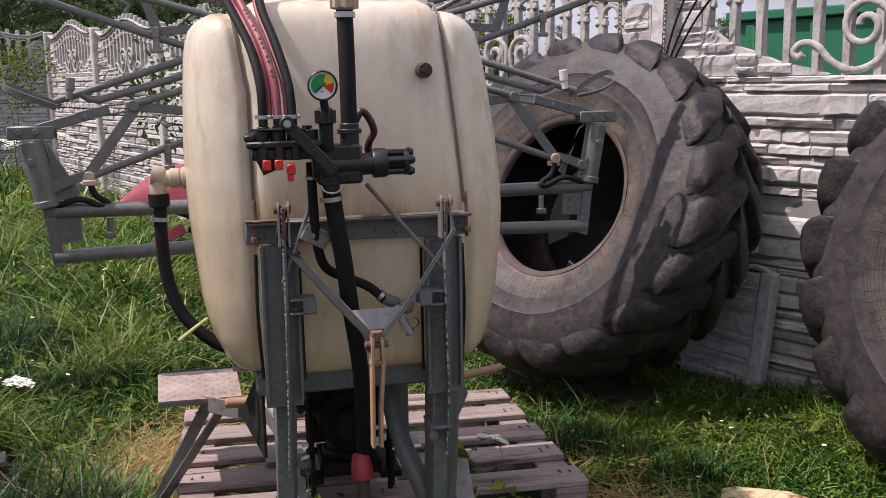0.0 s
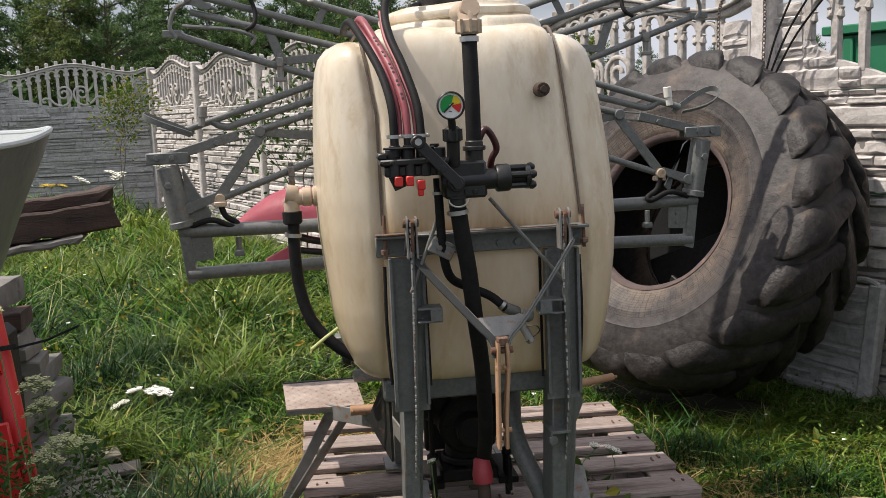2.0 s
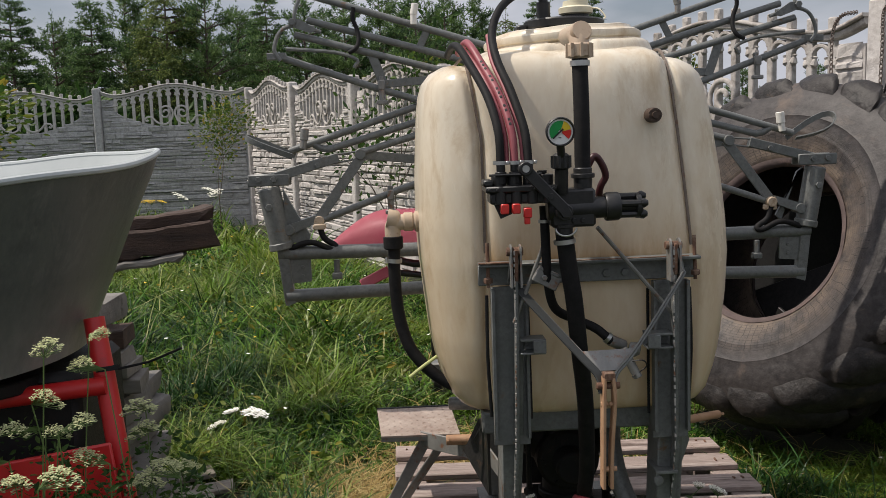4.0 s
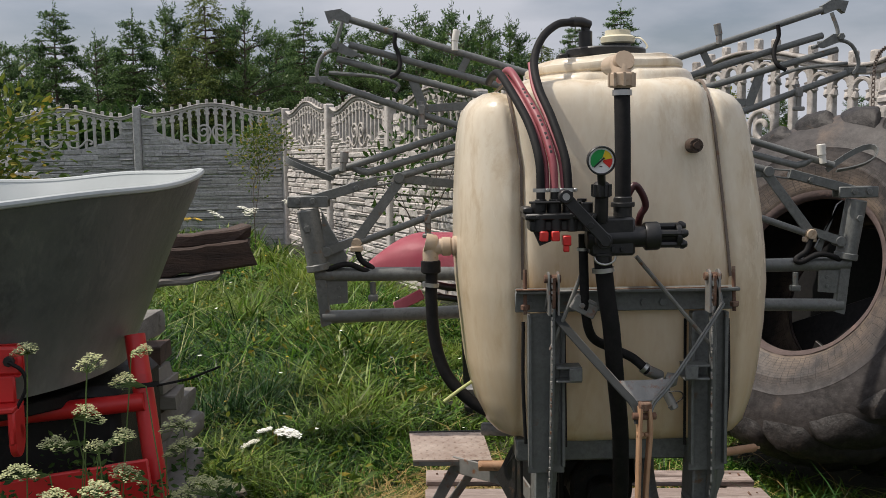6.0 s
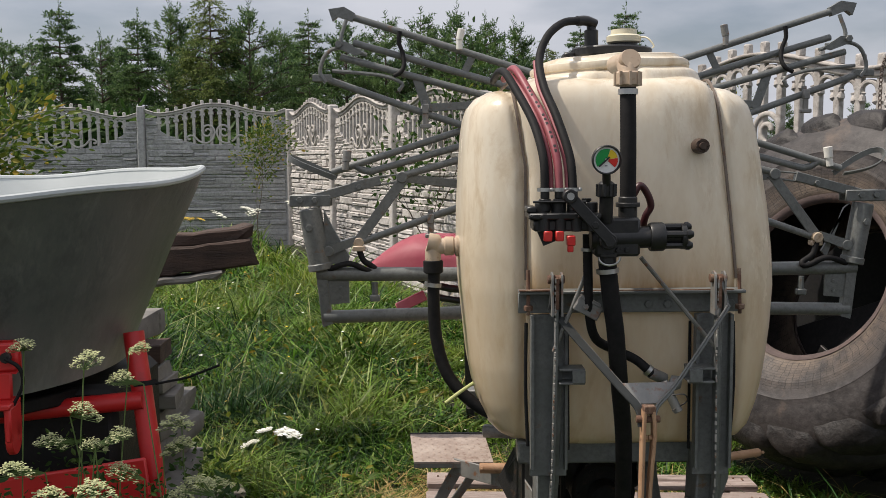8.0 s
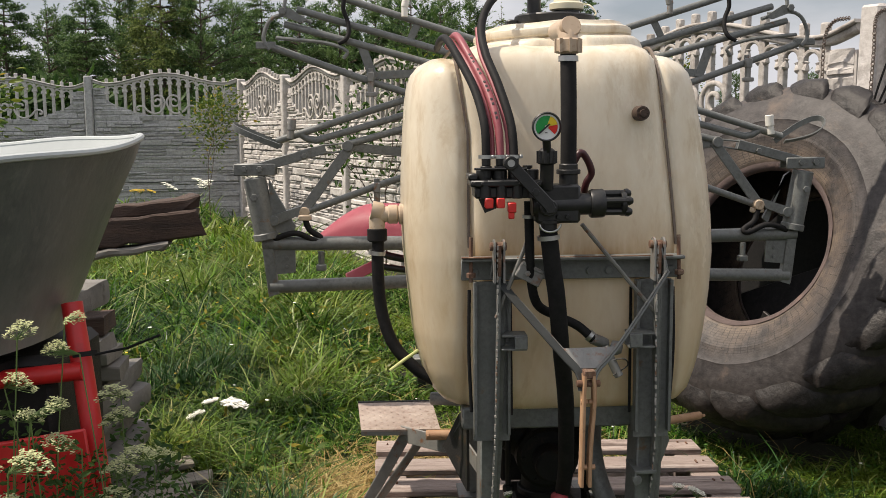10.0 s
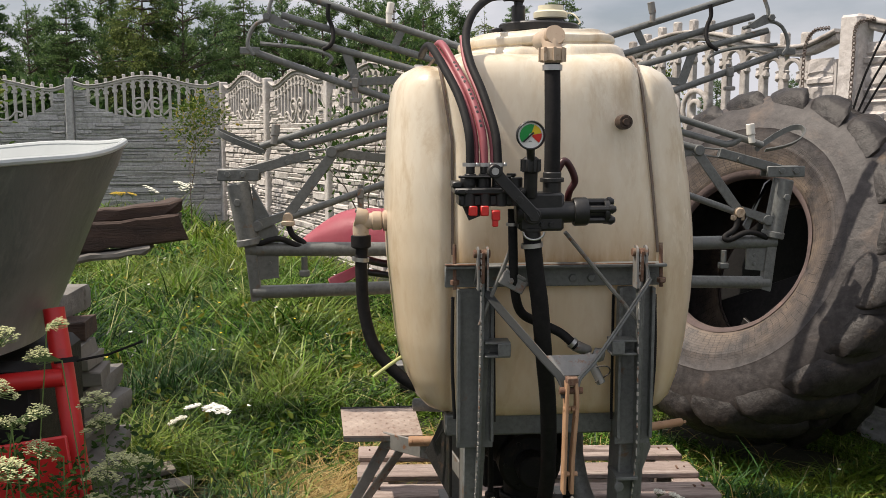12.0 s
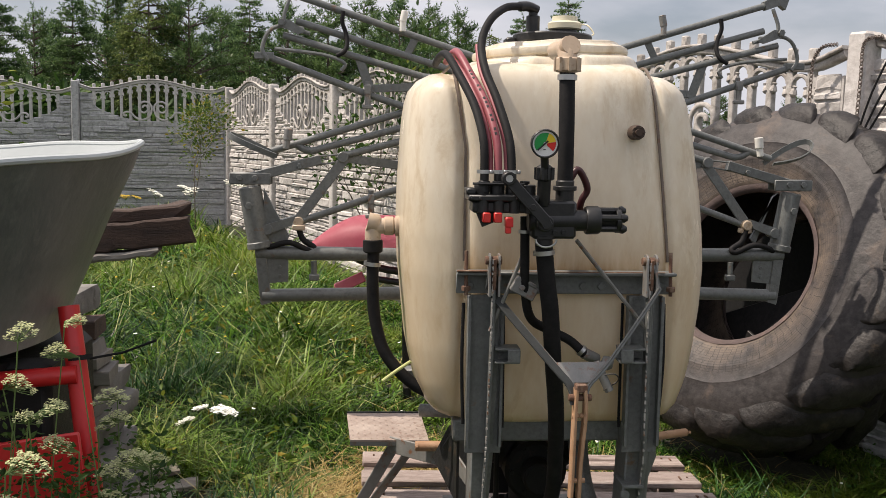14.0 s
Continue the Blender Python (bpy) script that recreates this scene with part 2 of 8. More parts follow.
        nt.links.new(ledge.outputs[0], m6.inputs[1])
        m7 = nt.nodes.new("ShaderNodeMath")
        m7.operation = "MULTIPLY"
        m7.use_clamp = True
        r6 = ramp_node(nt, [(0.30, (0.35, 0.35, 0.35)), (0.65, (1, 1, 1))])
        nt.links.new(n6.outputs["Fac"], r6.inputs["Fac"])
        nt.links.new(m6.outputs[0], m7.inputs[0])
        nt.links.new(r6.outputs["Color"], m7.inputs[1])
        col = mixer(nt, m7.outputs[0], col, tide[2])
    nt.links.new(col, bs.inputs["Base Color"])
    nt.links.new(rough_out, bs.inputs["Roughness"])
    bs.inputs["Metallic"].default_value = metal
    bs.inputs["Specular IOR Level"].default_value = spec
    if bump:
        nb = noise_node(nt, src, bump_scale, 6, 0.65)
        bn = nt.nodes.new("ShaderNodeBump")
        bn.inputs["Strength"].default_value, bn.inputs["Distance"].default_value = bump, depth
        nt.links.new(nb.outputs["Fac"], bn.inputs["Height"])
        nt.links.new(bn.outputs["Normal"], bs.inputs["Normal"])
    o = nt.nodes.new("ShaderNodeOutputMaterial")
    if glow:
        # a thin wall that lets part of the daylight through
        tr = nt.nodes.new("ShaderNodeBsdfTranslucent")
        nt.links.new(col, tr.inputs["Color"])
        mx = nt.nodes.new("ShaderNodeMixShader")
        mx.inputs[0].default_value = glow
        nt.links.new(bs.outputs[0], mx.inputs[1])
        nt.links.new(tr.outputs[0], mx.inputs[2])
        nt.links.new(mx.outputs[0], o.inputs["Surface"])
    else:
        nt.links.new(bs.outputs[0], o.inputs["Surface"])
    return m


def leaf_material(name, stops, patch=None, patch_scale=0.6, translucent=0.35, rough=0.55):
    """Leaves and blades: colour by random per island along stops, drawn towards patch by broad noise."""
    m = bpy.data.materials.new(name)
    m.use_nodes = True
    nt = m.node_tree
    nt.nodes.clear()
    geo = nt.nodes.new("ShaderNodeNewGeometry")
    r = ramp_node(nt, stops)
    nt.links.new(geo.outputs["Random Per Island"], r.inputs["Fac"])
    col = r.outputs["Color"]
    tc = nt.nodes.new("ShaderNodeTexCoord")
    if patch:
        n = noise_node(nt, tc.outputs["Object"], patch_scale, 4, 0.6)
        rr = ramp_node(nt, [(0.45, (0, 0, 0)), (0.66, (0.75, 0.75, 0.75))])
        nt.links.new(n.outputs["Fac"], rr.inputs["Fac"])
        col = mixer(nt, rr.outputs["Color"], col, patch)
    bs = nt.nodes.new("ShaderNodeBsdfPrincipled")
    bs.inputs["Roughness"].default_value = rough
    bs.inputs["Specular IOR Level"].default_value = 0.26
    nt.links.new(col, bs.inputs["Base Color"])
    tr = nt.nodes.new("ShaderNodeBsdfTranslucent")
    nt.links.new(col, tr.inputs["Color"])
    mx = nt.nodes.new("ShaderNodeMixShader")
    mx.inputs[0].default_value = translucent
    nt.links.new(bs.outputs[0], mx.inputs[1])
    nt.links.new(tr.outputs[0], mx.inputs[2])
    o = nt.nodes.new("ShaderNodeOutputMaterial")
    nt.links.new(mx.outputs[0], o.inputs["Surface"])
    return m


def tyre_material(name):
    """Old rubber: near black, brown stains, fine rings and radial cracks low on the side, and dust near the bead."""
    m = material(name, (0.012, 0.0108, 0.0108), (0.044, 0.038, 0.037), 5.0, 0.56, 0, 0.0, 45, spots=(0.105, 0.078, 0.062), spot_scale=6.0, spot_at=(0.56, 0.72), grain=(0.056, 0.049, 0.048), grain_scale=30, spec=0.38)
    nt = m.node_tree
    bs = [n for n in nt.nodes if n.type == "BSDF_PRINCIPLED"][0]
    col = bs.inputs["Base Color"].links[0].from_socket
    tc = nt.nodes.new("ShaderNodeTexCoord")
    sep = nt.nodes.new("ShaderNodeSeparateXYZ")
    nt.links.new(tc.outputs["Object"], sep.inputs[0])

    def calc(op, a, b=None):
        n = nt.nodes.new("ShaderNodeMath")
        n.operation = op
        for i, v in enumerate((a, b)):
            if isinstance(v, (int, float)):
                n.inputs[i].default_value = v
            elif v is not None:
                nt.links.new(v, n.inputs[i])
        return n.outputs[0]

    x, y = sep.outputs[0], sep.outputs[1]
    rad = calc("SQRT", calc("ADD", calc("MULTIPLY", x, x), calc("MULTIPLY", y, y)))
    ang = calc("ARCTAN2", y, x)
    low = nt.nodes.new("ShaderNodeMapRange")
    low.inputs["From Min"].default_value, low.inputs["From Max"].default_value = 0.48, 0.34
    nt.links.new(rad, low.inputs["Value"])
    n1 = noise_node(nt, tc.outputs["Object"], 4.0, 6, 0.7)
    n1.inputs["Scale"].default_value = 9.0
    r1 = ramp_node(nt, [(0.38, (0.05, 0.05, 0.05)), (0.64, (0.80, 0.80, 0.80))])
    nt.links.new(n1.outputs["Fac"], r1.inputs["Fac"])
    col = mixer(nt, calc("MULTIPLY", low.outputs[0], r1.outputs["Color"]), col, (0.20, 0.150, 0.110))
    # radial cracks, broken up by noise, and the moulded rings
    n4 = noise_node(nt, tc.outputs["Object"], 16.0, 3, 0.6)
    n5 = noise_node(nt, tc.outputs["Object"], 7.0, 3, 0.6)
    wob = calc("ADD", calc("MULTIPLY", ang, 15.0), calc("MULTIPLY", n4.outputs["Fac"], 1.1))
    spokes = calc("MULTIPLY", calc("LESS_THAN", calc("FRACT", wob), 0.085), calc("GREATER_THAN", n5.outputs["Fac"], 0.46))
    rings = calc("LESS_THAN", calc("FRACT", calc("MULTIPLY", rad, 95.0)), 0.20)
    cracks = calc("MAXIMUM", spokes, calc("MULTIPLY", rings, 0.55))
    band = calc("MULTIPLY", calc("LESS_THAN", rad, 0.455), calc("GREATER_THAN", rad, 0.345))
    crack = calc("MULTIPLY", calc("MULTIPLY", cracks, band), 0.8)
    col = mixer(nt, crack, col, (0.016, 0.013, 0.012))
    nt.links.new(col, bs.inputs["Base Color"])
    n2 = noise_node(nt, tc.outputs["Object"], 55.0, 6, 0.7)
    n3 = noise_node(nt, tc.outputs["Object"], 9.0, 5, 0.6)
    height = calc("SUBTRACT", calc("ADD", calc("MULTIPLY", n2.outputs["Fac"], 0.4), n3.outputs["Fac"]), crack)
    bn = nt.nodes.new("ShaderNodeBump")
    bn.inputs["Strength"].default_value, bn.inputs["Distance"].default_value = 0.5, 0.008
    nt.links.new(height, bn.inputs["Height"])
    nt.links.new(bn.outputs["Normal"], bs.inputs["Normal"])
    return m


M = {}
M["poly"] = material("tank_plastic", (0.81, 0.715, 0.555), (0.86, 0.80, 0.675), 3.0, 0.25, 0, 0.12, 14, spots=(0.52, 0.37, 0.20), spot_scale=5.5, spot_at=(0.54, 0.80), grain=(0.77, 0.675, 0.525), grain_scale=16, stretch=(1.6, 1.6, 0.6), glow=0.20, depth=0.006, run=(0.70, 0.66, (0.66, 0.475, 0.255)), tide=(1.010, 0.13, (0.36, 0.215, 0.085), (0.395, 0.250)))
M["pvc"] = material("beige_fitting", (0.43, 0.32, 0.225), (0.52, 0.42, 0.31), 12, 0.45, 0, 0.08, 90, spots=(0.30, 0.20, 0.12), spot_scale=25)
M["frame"] = material("grey_painted_steel", (0.122, 0.132, 0.128), (0.175, 0.182, 0.175), 9, 0.44, 0.0, 0.15, 140, spots=(0.15, 0.088, 0.05), spot_scale=14, spot_at=(0.62, 0.70), grain=(0.105, 0.108, 0.102), grain_scale=80)
M["frame_worn"] = material("worn_grey_steel", (0.15, 0.152, 0.145), (0.24, 0.235, 0.22), 20, 0.5, 0.15, 0.2, 160, spots=(0.20, 0.09, 0.045), spot_scale=30, spot_at=(0.55, 0.66))
M["rust"] = material("rusty_steel", (0.17, 0.085, 0.05), (0.095, 0.052, 0.036), 26, 0.8, 0.1, 0.4, 180, spots=(0.30, 0.22, 0.16), spot_scale=40, spot_at=(0.5, 0.7))
# oily black of the pump; also the painted shade of the box under the hopper
M["grease_and_shade"] = material("oily_iron_and_shade_black", (0.006, 0.006, 0.006), (0.012, 0.011, 0.010), 18, 0.6, 0.0, 0.4, 90, spots=(0.035, 0.024, 0.017), spot_scale=16, spot_at=(0.60, 0.70), spec=0.3)
M["tan_steel"] = material("tan_primed_steel", (0.36, 0.20, 0.11), (0.44, 0.27, 0.16), 22, 0.6, 0.0, 0.2, 120, spots=(0.17, 0.09, 0.05), spot_scale=26)
M["rust_dark"] = material("dark_rusty_steel", (0.050, 0.032, 0.026), (0.085, 0.052, 0.040), 24, 0.75, 0.1, 0.4, 160, spots=(0.025, 0.02, 0.018), spot_scale=30)
M["dark_steel"] = material("dark_greasy_steel", (0.018, 0.018, 0.018), (0.035, 0.032, 0.03), 15, 0.45, 0.3, 0.3, 120, spots=(0.09, 0.055, 0.035), spot_scale=22)
M["zinc"] = material("zinc_steel", (0.55, 0.55, 0.54), (0.42, 0.42, 0.41), 30, 0.35, 0.9, 0.1, 200)
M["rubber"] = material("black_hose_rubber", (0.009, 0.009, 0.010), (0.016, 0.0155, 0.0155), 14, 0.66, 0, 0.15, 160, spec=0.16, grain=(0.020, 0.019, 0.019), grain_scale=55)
M["black_plastic"] = material("black_nylon", (0.0085, 0.009, 0.0095), (0.017, 0.0175, 0.018), 18, 0.40, 0, 0.10, 200, grain=(0.022, 0.021, 0.020), grain_scale=70, spec=0.45)
M["chip"] = material("chipped_bare_steel", (0.34, 0.32, 0.29), (0.46, 0.44, 0.41), 30, 0.6, 0.2, 0.2, 200, spots=(0.22, 0.11, 0.06), spot_scale=45, spot_at=(0.52, 0.62))
M["red_hose"] = material("faded_red_hose", (0.22, 0.038, 0.052), (0.30, 0.085, 0.095), 12, 0.5, 0, 0.1, 150)
M["maroon"] = material("maroon_hose", (0.038, 0.008, 0.010), (0.060, 0.013, 0.015), 14, 0.4, 0, 0.1, 120)
M["red_plastic"] = material("red_lever_plastic", (0.55, 0.02, 0.02), (0.65, 0.04, 0.03), 20, 0.35, 0, 0.04, 120)
M["red_paint"] = material("red_machine_paint", (0.50, 0.016, 0.018), (0.60, 0.03, 0.028), 5, 0.38, 0, 0.1, 60, spots=(0.32, 0.03, 0.025), spot_scale=14, spot_at=(0.6, 0.8))
M["red_cover"] = material("faded_red_cover", (0.52, 0.095, 0.14), (0.58, 0.16, 0.20), 6, 0.5, 0, 0.1, 60)
M["white_plastic"] = material("white_plastic", (0.75, 0.74, 0.70), (0.66, 0.64, 0.58), 12, 0.45, 0, 0.05, 90)
M["galv"] = material("galvanised_sheet", (0.165, 0.175, 0.172), (0.095, 0.102, 0.104), 3.5, 0.46, 0.35, 0.25, 40, spots=(0.225, 0.23, 0.225), spot_scale=8, spot_at=(0.57, 0.78), stretch=(1.6, 1.6, 0.5), grain=(0.15, 0.155, 0.155), grain_scale=45, run=(0.83, 0.20, (0.46, 0.46, 0.43)))
M["enamel"] = material("pale_hopper_inside", (0.46, 0.49, 0.49), (0.38, 0.41, 0.41), 4, 0.5, 0.1, 0.06, 40)
M["tyre"] = tyre_material("weathered_tyre_rubber")
# worn, stained lugs; darker than the sidewall because shade is mixed into the colour
M["tread"] = material("worn_and_shaded_tread_rubber", (0.0070, 0.0065, 0.0064), (0.026, 0.0225, 0.0215), 7.0, 0.50, 0, 0.55, 42, spots=(0.085, 0.060, 0.040), spot_scale=9.0, spot_at=(0.60, 0.72), grain=(0.038, 0.033, 0.031), grain_scale=30, spec=0.30, depth=0.008, per_object=0.12)
M["tyre_dust"] = material("dusty_tyre_bead", (0.12, 0.085, 0.078), (0.065, 0.048, 0.045), 9, 0.85, 0, 0.5, 60, spots=(0.15, 0.10, 0.085), spot_scale=14)
M["white_fence"] = material("whitewashed_concrete", (0.50, 0.47, 0.445), (0.60, 0.57, 0.545), 3.5, 0.85, 0, 0.6, 30, spots=(0.27, 0.24, 0.225), spot_scale=6, spot_at=(0.53, 0.72), per_object=0.13, grain=(0.40, 0.37, 0.345), grain_scale=30, depth=0.008)
M["grey_fence"] = material("bare_grey_concrete", (0.36, 0.362, 0.362), (0.46, 0.458, 0.455), 3.0, 0.9, 0, 0.7, 30, spots=(0.54, 0.535, 0.52), spot_scale=7, spot_at=(0.58, 0.72), grain=(0.27, 0.27, 0.265), grain_scale=28, depth=0.008)
M["joint"] = material("dark_concrete_joint", (0.29, 0.265, 0.245), (0.21, 0.195, 0.18), 6, 0.95, 0, 0.5, 40)
M["pallet"] = material("weathered_pallet_wood", (0.29, 0.225, 0.195), (0.41, 0.345, 0.31), 7, 0.82, 0, 0.7, 60, spots=(0.105, 0.075, 0.062), spot_scale=6, spot_at=(0.53, 0.66), stretch=(0.35, 3.0, 3.0), per_object=0.16, grain=(0.22, 0.165, 0.145), grain_scale=55)
M["timber"] = material("old_brown_timber", (0.034, 0.021, 0.016), (0.082, 0.050, 0.037), 6, 0.85, 0, 0.8, 40, spots=(0.12, 0.085, 0.065), spot_scale=9, spot_at=(0.60, 0.72), stretch=(0.4, 4, 4), per_object=0.15, depth=0.008)
M["grey_wood"] = material("silvered_wood", (0.15, 0.14, 0.125), (0.22, 0.205, 0.185), 6, 0.85, 0, 0.5, 50, spots=(0.12, 0.10, 0.085), spot_scale=8, stretch=(0.5, 3, 3), per_object=0.15)
M["stone"] = material("weathered_stone", (0.11, 0.105, 0.097), (0.19, 0.18, 0.165), 7, 0.9, 0, 0.7, 25, spots=(0.09, 0.08, 0.07), spot_scale=9, per_object=0.18, depth=0.01)
M["soil"] = material("soil_and_thatch", (0.024, 0.021, 0.011), (0.015, 0.020, 0.007), 3.0, 0.95, 0, 0.8, 18, spots=(0.11, 0.085, 0.035), spot_scale=2.2, spot_at=(0.60, 0.76), grain=(0.018, 0.02, 0.008), grain_scale=30, depth=0.02)
M["bark"] = material("brown_bark", (0.075, 0.055, 0.042), (0.12, 0.09, 0.07), 12, 0.9, 0, 0.7, 30, depth=0.01)
M["green_sheet"] = material("green_painted_sheet", (0.012, 0.13, 0.060), (0.018, 0.17, 0.08), 3, 0.45, 0, 0.1, 30)
M["step"] = material("worn_tread_plate", (0.26, 0.195, 0.16), (0.40, 0.33, 0.285), 9, 0.65, 0.1, 0.25, 90, spots=(0.17, 0.10, 0.075), spot_scale=22, spot_at=(0.55, 0.7))
M["gauge_white"] = material("gauge_dial_white", (0.80, 0.80, 0.78), (0.74, 0.74, 0.72), 30, 0.3, 0, 0.0)
M["gauge_green"] = material("gauge_green", (0.01, 0.27, 0.06), (0.01, 0.31, 0.07), 30, 0.3, 0, 0.0)
M["gauge_yellow"] = material("gauge_yellow", (0.75, 0.52, 0.02), (0.75, 0.55, 0.03), 30, 0.3, 0, 0.0)
M["gauge_red"] = material("gauge_red", (0.62, 0.02, 0.02), (0.66, 0.03, 0.02), 30, 0.3, 0, 0.0)
M["stem"] = material("green_stem", (0.075, 0.135, 0.035), (0.12, 0.18, 0.05), 30, 0.6, 0, 0.0)
M["green_umbel"] = material("green_white_umbel", (0.31, 0.345, 0.15), (0.50, 0.51, 0.285), 40, 0.8, 0, 0.0, island=0.35)
M["pale_concrete"] = material("pale_cast_concrete", (0.42, 0.41, 0.39), (0.52, 0.50, 0.48), 6, 0.9, 0, 0.4, 40, spots=(0.24, 0.23, 0.22), spot_scale=9)
M["clay"] = material("rusty_clay", (0.50, 0.36, 0.18), (0.62, 0.52, 0.36), 14, 0.8, 0, 0.5, 40, spots=(0.20, 0.085, 0.03), spot_scale=18, spot_at=(0.50, 0.62), grain=(0.58, 0.44, 0.24), grain_scale=60)
M["petal"] = material("white_umbel", (0.80, 0.80, 0.68), (0.86, 0.86, 0.76), 20, 0.7, 0, 0.0, island=0.15)
M["petal_white"] = material("bright_white_umbel", (0.88, 0.88, 0.82), (0.92, 0.92, 0.86), 20, 0.7, 0, 0.0, island=0.04)
M["petal_yellow"] = material("yellow_flower", (0.72, 0.50, 0.02), (0.65, 0.42, 0.02), 20, 0.7, 0, 0.0, island=0.15)
M["grass"] = leaf_material("meadow_grass", [(0.0, (0.005, 0.022, 0.004)), (0.38, (0.015, 0.060, 0.006)), (0.62, (0.062, 0.168, 0.016)), (0.88, (0.165, 0.315, 0.043)), (0.985, (0.46, 0.44, 0.20))], patch=(0.22, 0.27, 0.036), patch_scale=0.8, translucent=0.35, rough=0.36)
# dark green of long grass, and of the shadow painted into the meadow stand
M["lush_and_shade"] = leaf_material("lush_grass", [(0.0, (0.006, 0.024, 0.006)), (0.5, (0.018, 0.060, 0.012)), (0.9, (0.045, 0.12, 0.022)), (0.99, (0.25, 0.22, 0.10))], translucent=0.2, rough=0.45)
M["clover"] = leaf_material("clover_leaves", [(0.0, (0.030, 0.085, 0.014)), (0.5, (0.085, 0.19, 0.030)), (0.9, (0.18, 0.30, 0.055)), (1.0, (0.38, 0.36, 0.10))], translucent=0.3, rough=0.5)
M["straw"] = leaf_material("dry_straw", [(0.0, (0.22, 0.14, 0.045)), (0.6, (0.42, 0.30, 0.11)), (1.0, (0.56, 0.45, 0.21))], translucent=0.2)
M["needles"] = leaf_material("pine_needles", [(0.0, (0.026, 0.064, 0.027)), (0.5, (0.078, 0.15, 0.055)), (1.0, (0.20, 0.30, 0.105))], patch=(0.15, 0.22, 0.07), patch_scale=1.1, translucent=0.3, rough=0.45)
M["larch"] = leaf_material("larch_needles", [(0.0, (0.07, 0.10, 0.03)), (0.6, (0.15, 0.20, 0.055)), (1.0, (0.26, 0.31, 0.09))], translucent=0.35)
M["leaves"] = leaf_material("broad_leaves", [(0.0, (0.045, 0.095, 0.018)), (0.5, (0.095, 0.15, 0.025)), (0.85, (0.20, 0.23, 0.035)), (1.0, (0.42, 0.30, 0.05))])
M["dark_leaves"] = leaf_material("dark_leaves", [(0.0, (0.022, 0.055, 0.013)), (0.6, (0.045, 0.095, 0.02)), (1.0, (0.09, 0.15, 0.03))])
M["plug"] = material("brown_plug", (0.075, 0.045, 0.03), (0.045, 0.03, 0.022), 40, 0.6, 0.1, 0.2, 150)
M["petal_green"] = material("pale_green_plastic", (0.42, 0.46, 0.16), (0.50, 0.52, 0.22), 30, 0.5, 0, 0.05, 100)
M["frame_dark"] = material("dark_grey_steel", (0.020, 0.023, 0.023), (0.036, 0.039, 0.038), 12, 0.7, 0.0, 0.15, 140, spots=(0.10, 0.06, 0.04), spot_scale=18, spot_at=(0.62, 0.72))
M["cream_cap"] = material("cream_cap_plastic", (0.70, 0.66, 0.50), (0.62, 0.57, 0.42), 18, 0.45, 0, 0.06, 90)
M["pale_board"] = material("pale_weathered_board", (0.20, 0.172, 0.145), (0.29, 0.26, 0.225), 8, 0.85, 0, 0.5, 50, spots=(0.15, 0.11, 0.08), spot_scale=10, stretch=(0.5, 3, 3), per_object=0.12)
M["strap"] = material("brown_strap_steel", (0.15, 0.115, 0.09), (0.21, 0.17, 0.14), 30, 0.7, 0.2, 0.2, 150, spots=(0.16, 0.075, 0.04), spot_scale=25)
M["weathered_trim"] = material("weathered_white_concrete", (0.42, 0.39, 0.36), (0.54, 0.51, 0.48), 4, 0.88, 0, 0.6, 30, spots=(0.22, 0.195, 0.17), spot_scale=8, spot_at=(0.50, 0.68), grain=(0.33, 0.305, 0.28), grain_scale=35, depth=0.008)
M["chain"] = material("weathered_chain_steel", (0.13, 0.10, 0.085), (0.20, 0.16, 0.135), 40, 0.7, 0.3, 0.3, 150)
M["shaft_red"] = material("faded_red_guard", (0.30, 0.022, 0.032), (0.38, 0.05, 0.06), 14, 0.5, 0, 0.1, 90, spots=(0.16, 0.02, 0.02), spot_scale=18)

# ---- ground ----
def ground_np(x, y):
    """Height of the ground: nearly flat, soft bumps, rising a little to the far fence and along the white one."""
    t = np.clip((y - 5.0) / 8.0, 0, 1)
    d = (x - 1.955) * 0.918 + (y - 3.80) * 0.3955
    k = np.clip((d + 1.2) / 0.7, 0, 1) * np.clip((5.5 - y) / 1.0, 0, 1)
    return 0.02 * np.sin(1.7 * x + 0.6) * np.cos(1.3 * y) + 0.012 * np.sin(4.1 * x - 2.2 * y) + 0.11 * t * t * (3 - 2 * t) + 0.045 * k * k * (3 - 2 * k)


def ground_z(x, y):
    return float(ground_np(np.float64(x), np.float64(y)))


def axis_steps(lo, hi, fine_lo, fine_hi, step):
    a = list(np.arange(fine_lo, fine_hi + 1e-6, step))
    d, p = step, fine_hi
    while p < hi:
        d *= 1.5
        p = min(hi, p + d)
        a.append(p)
    d, p = step, fine_lo
    while p > lo:
        d *= 1.5
        p = max(lo, p - d)
        a.insert(0, p)
    return a


bm = bmesh.new()
xs, ys = axis_steps(-400, 400, -5, 4, 0.2), axis_steps(-300, 900, -1.5, 14, 0.2)
rows = [[bm.verts.new((x, y, ground_z(x, y))) for x in xs] for y in ys]
for j in range(len(ys) - 1):
    for i in range(len(xs) - 1):
        bm.faces.new((rows[j][i], rows[j][i + 1], rows[j + 1][i + 1], rows[j + 1][i]))
solo("ground", bm, M["soil"], "brown soil with thatch under the meadow grass", "ground", kind="structure", smooth=180)

# ---- concrete fence: posts 2.06 m apart, stone-look slabs below, pierced slab on top ----
BAY = 2.06
W_POST = Vector((1.945, 3.80, 0))                     # the post beside the big tyre
ALONG = Vector((-math.sin(radians(22.9)), math.cos(radians(22.9)), 0))   # from that post to the far corner
NEAR = Vector((math.sin(radians(27.0)), -math.cos(radians(27.0)), 0))    # from that post towards the viewer


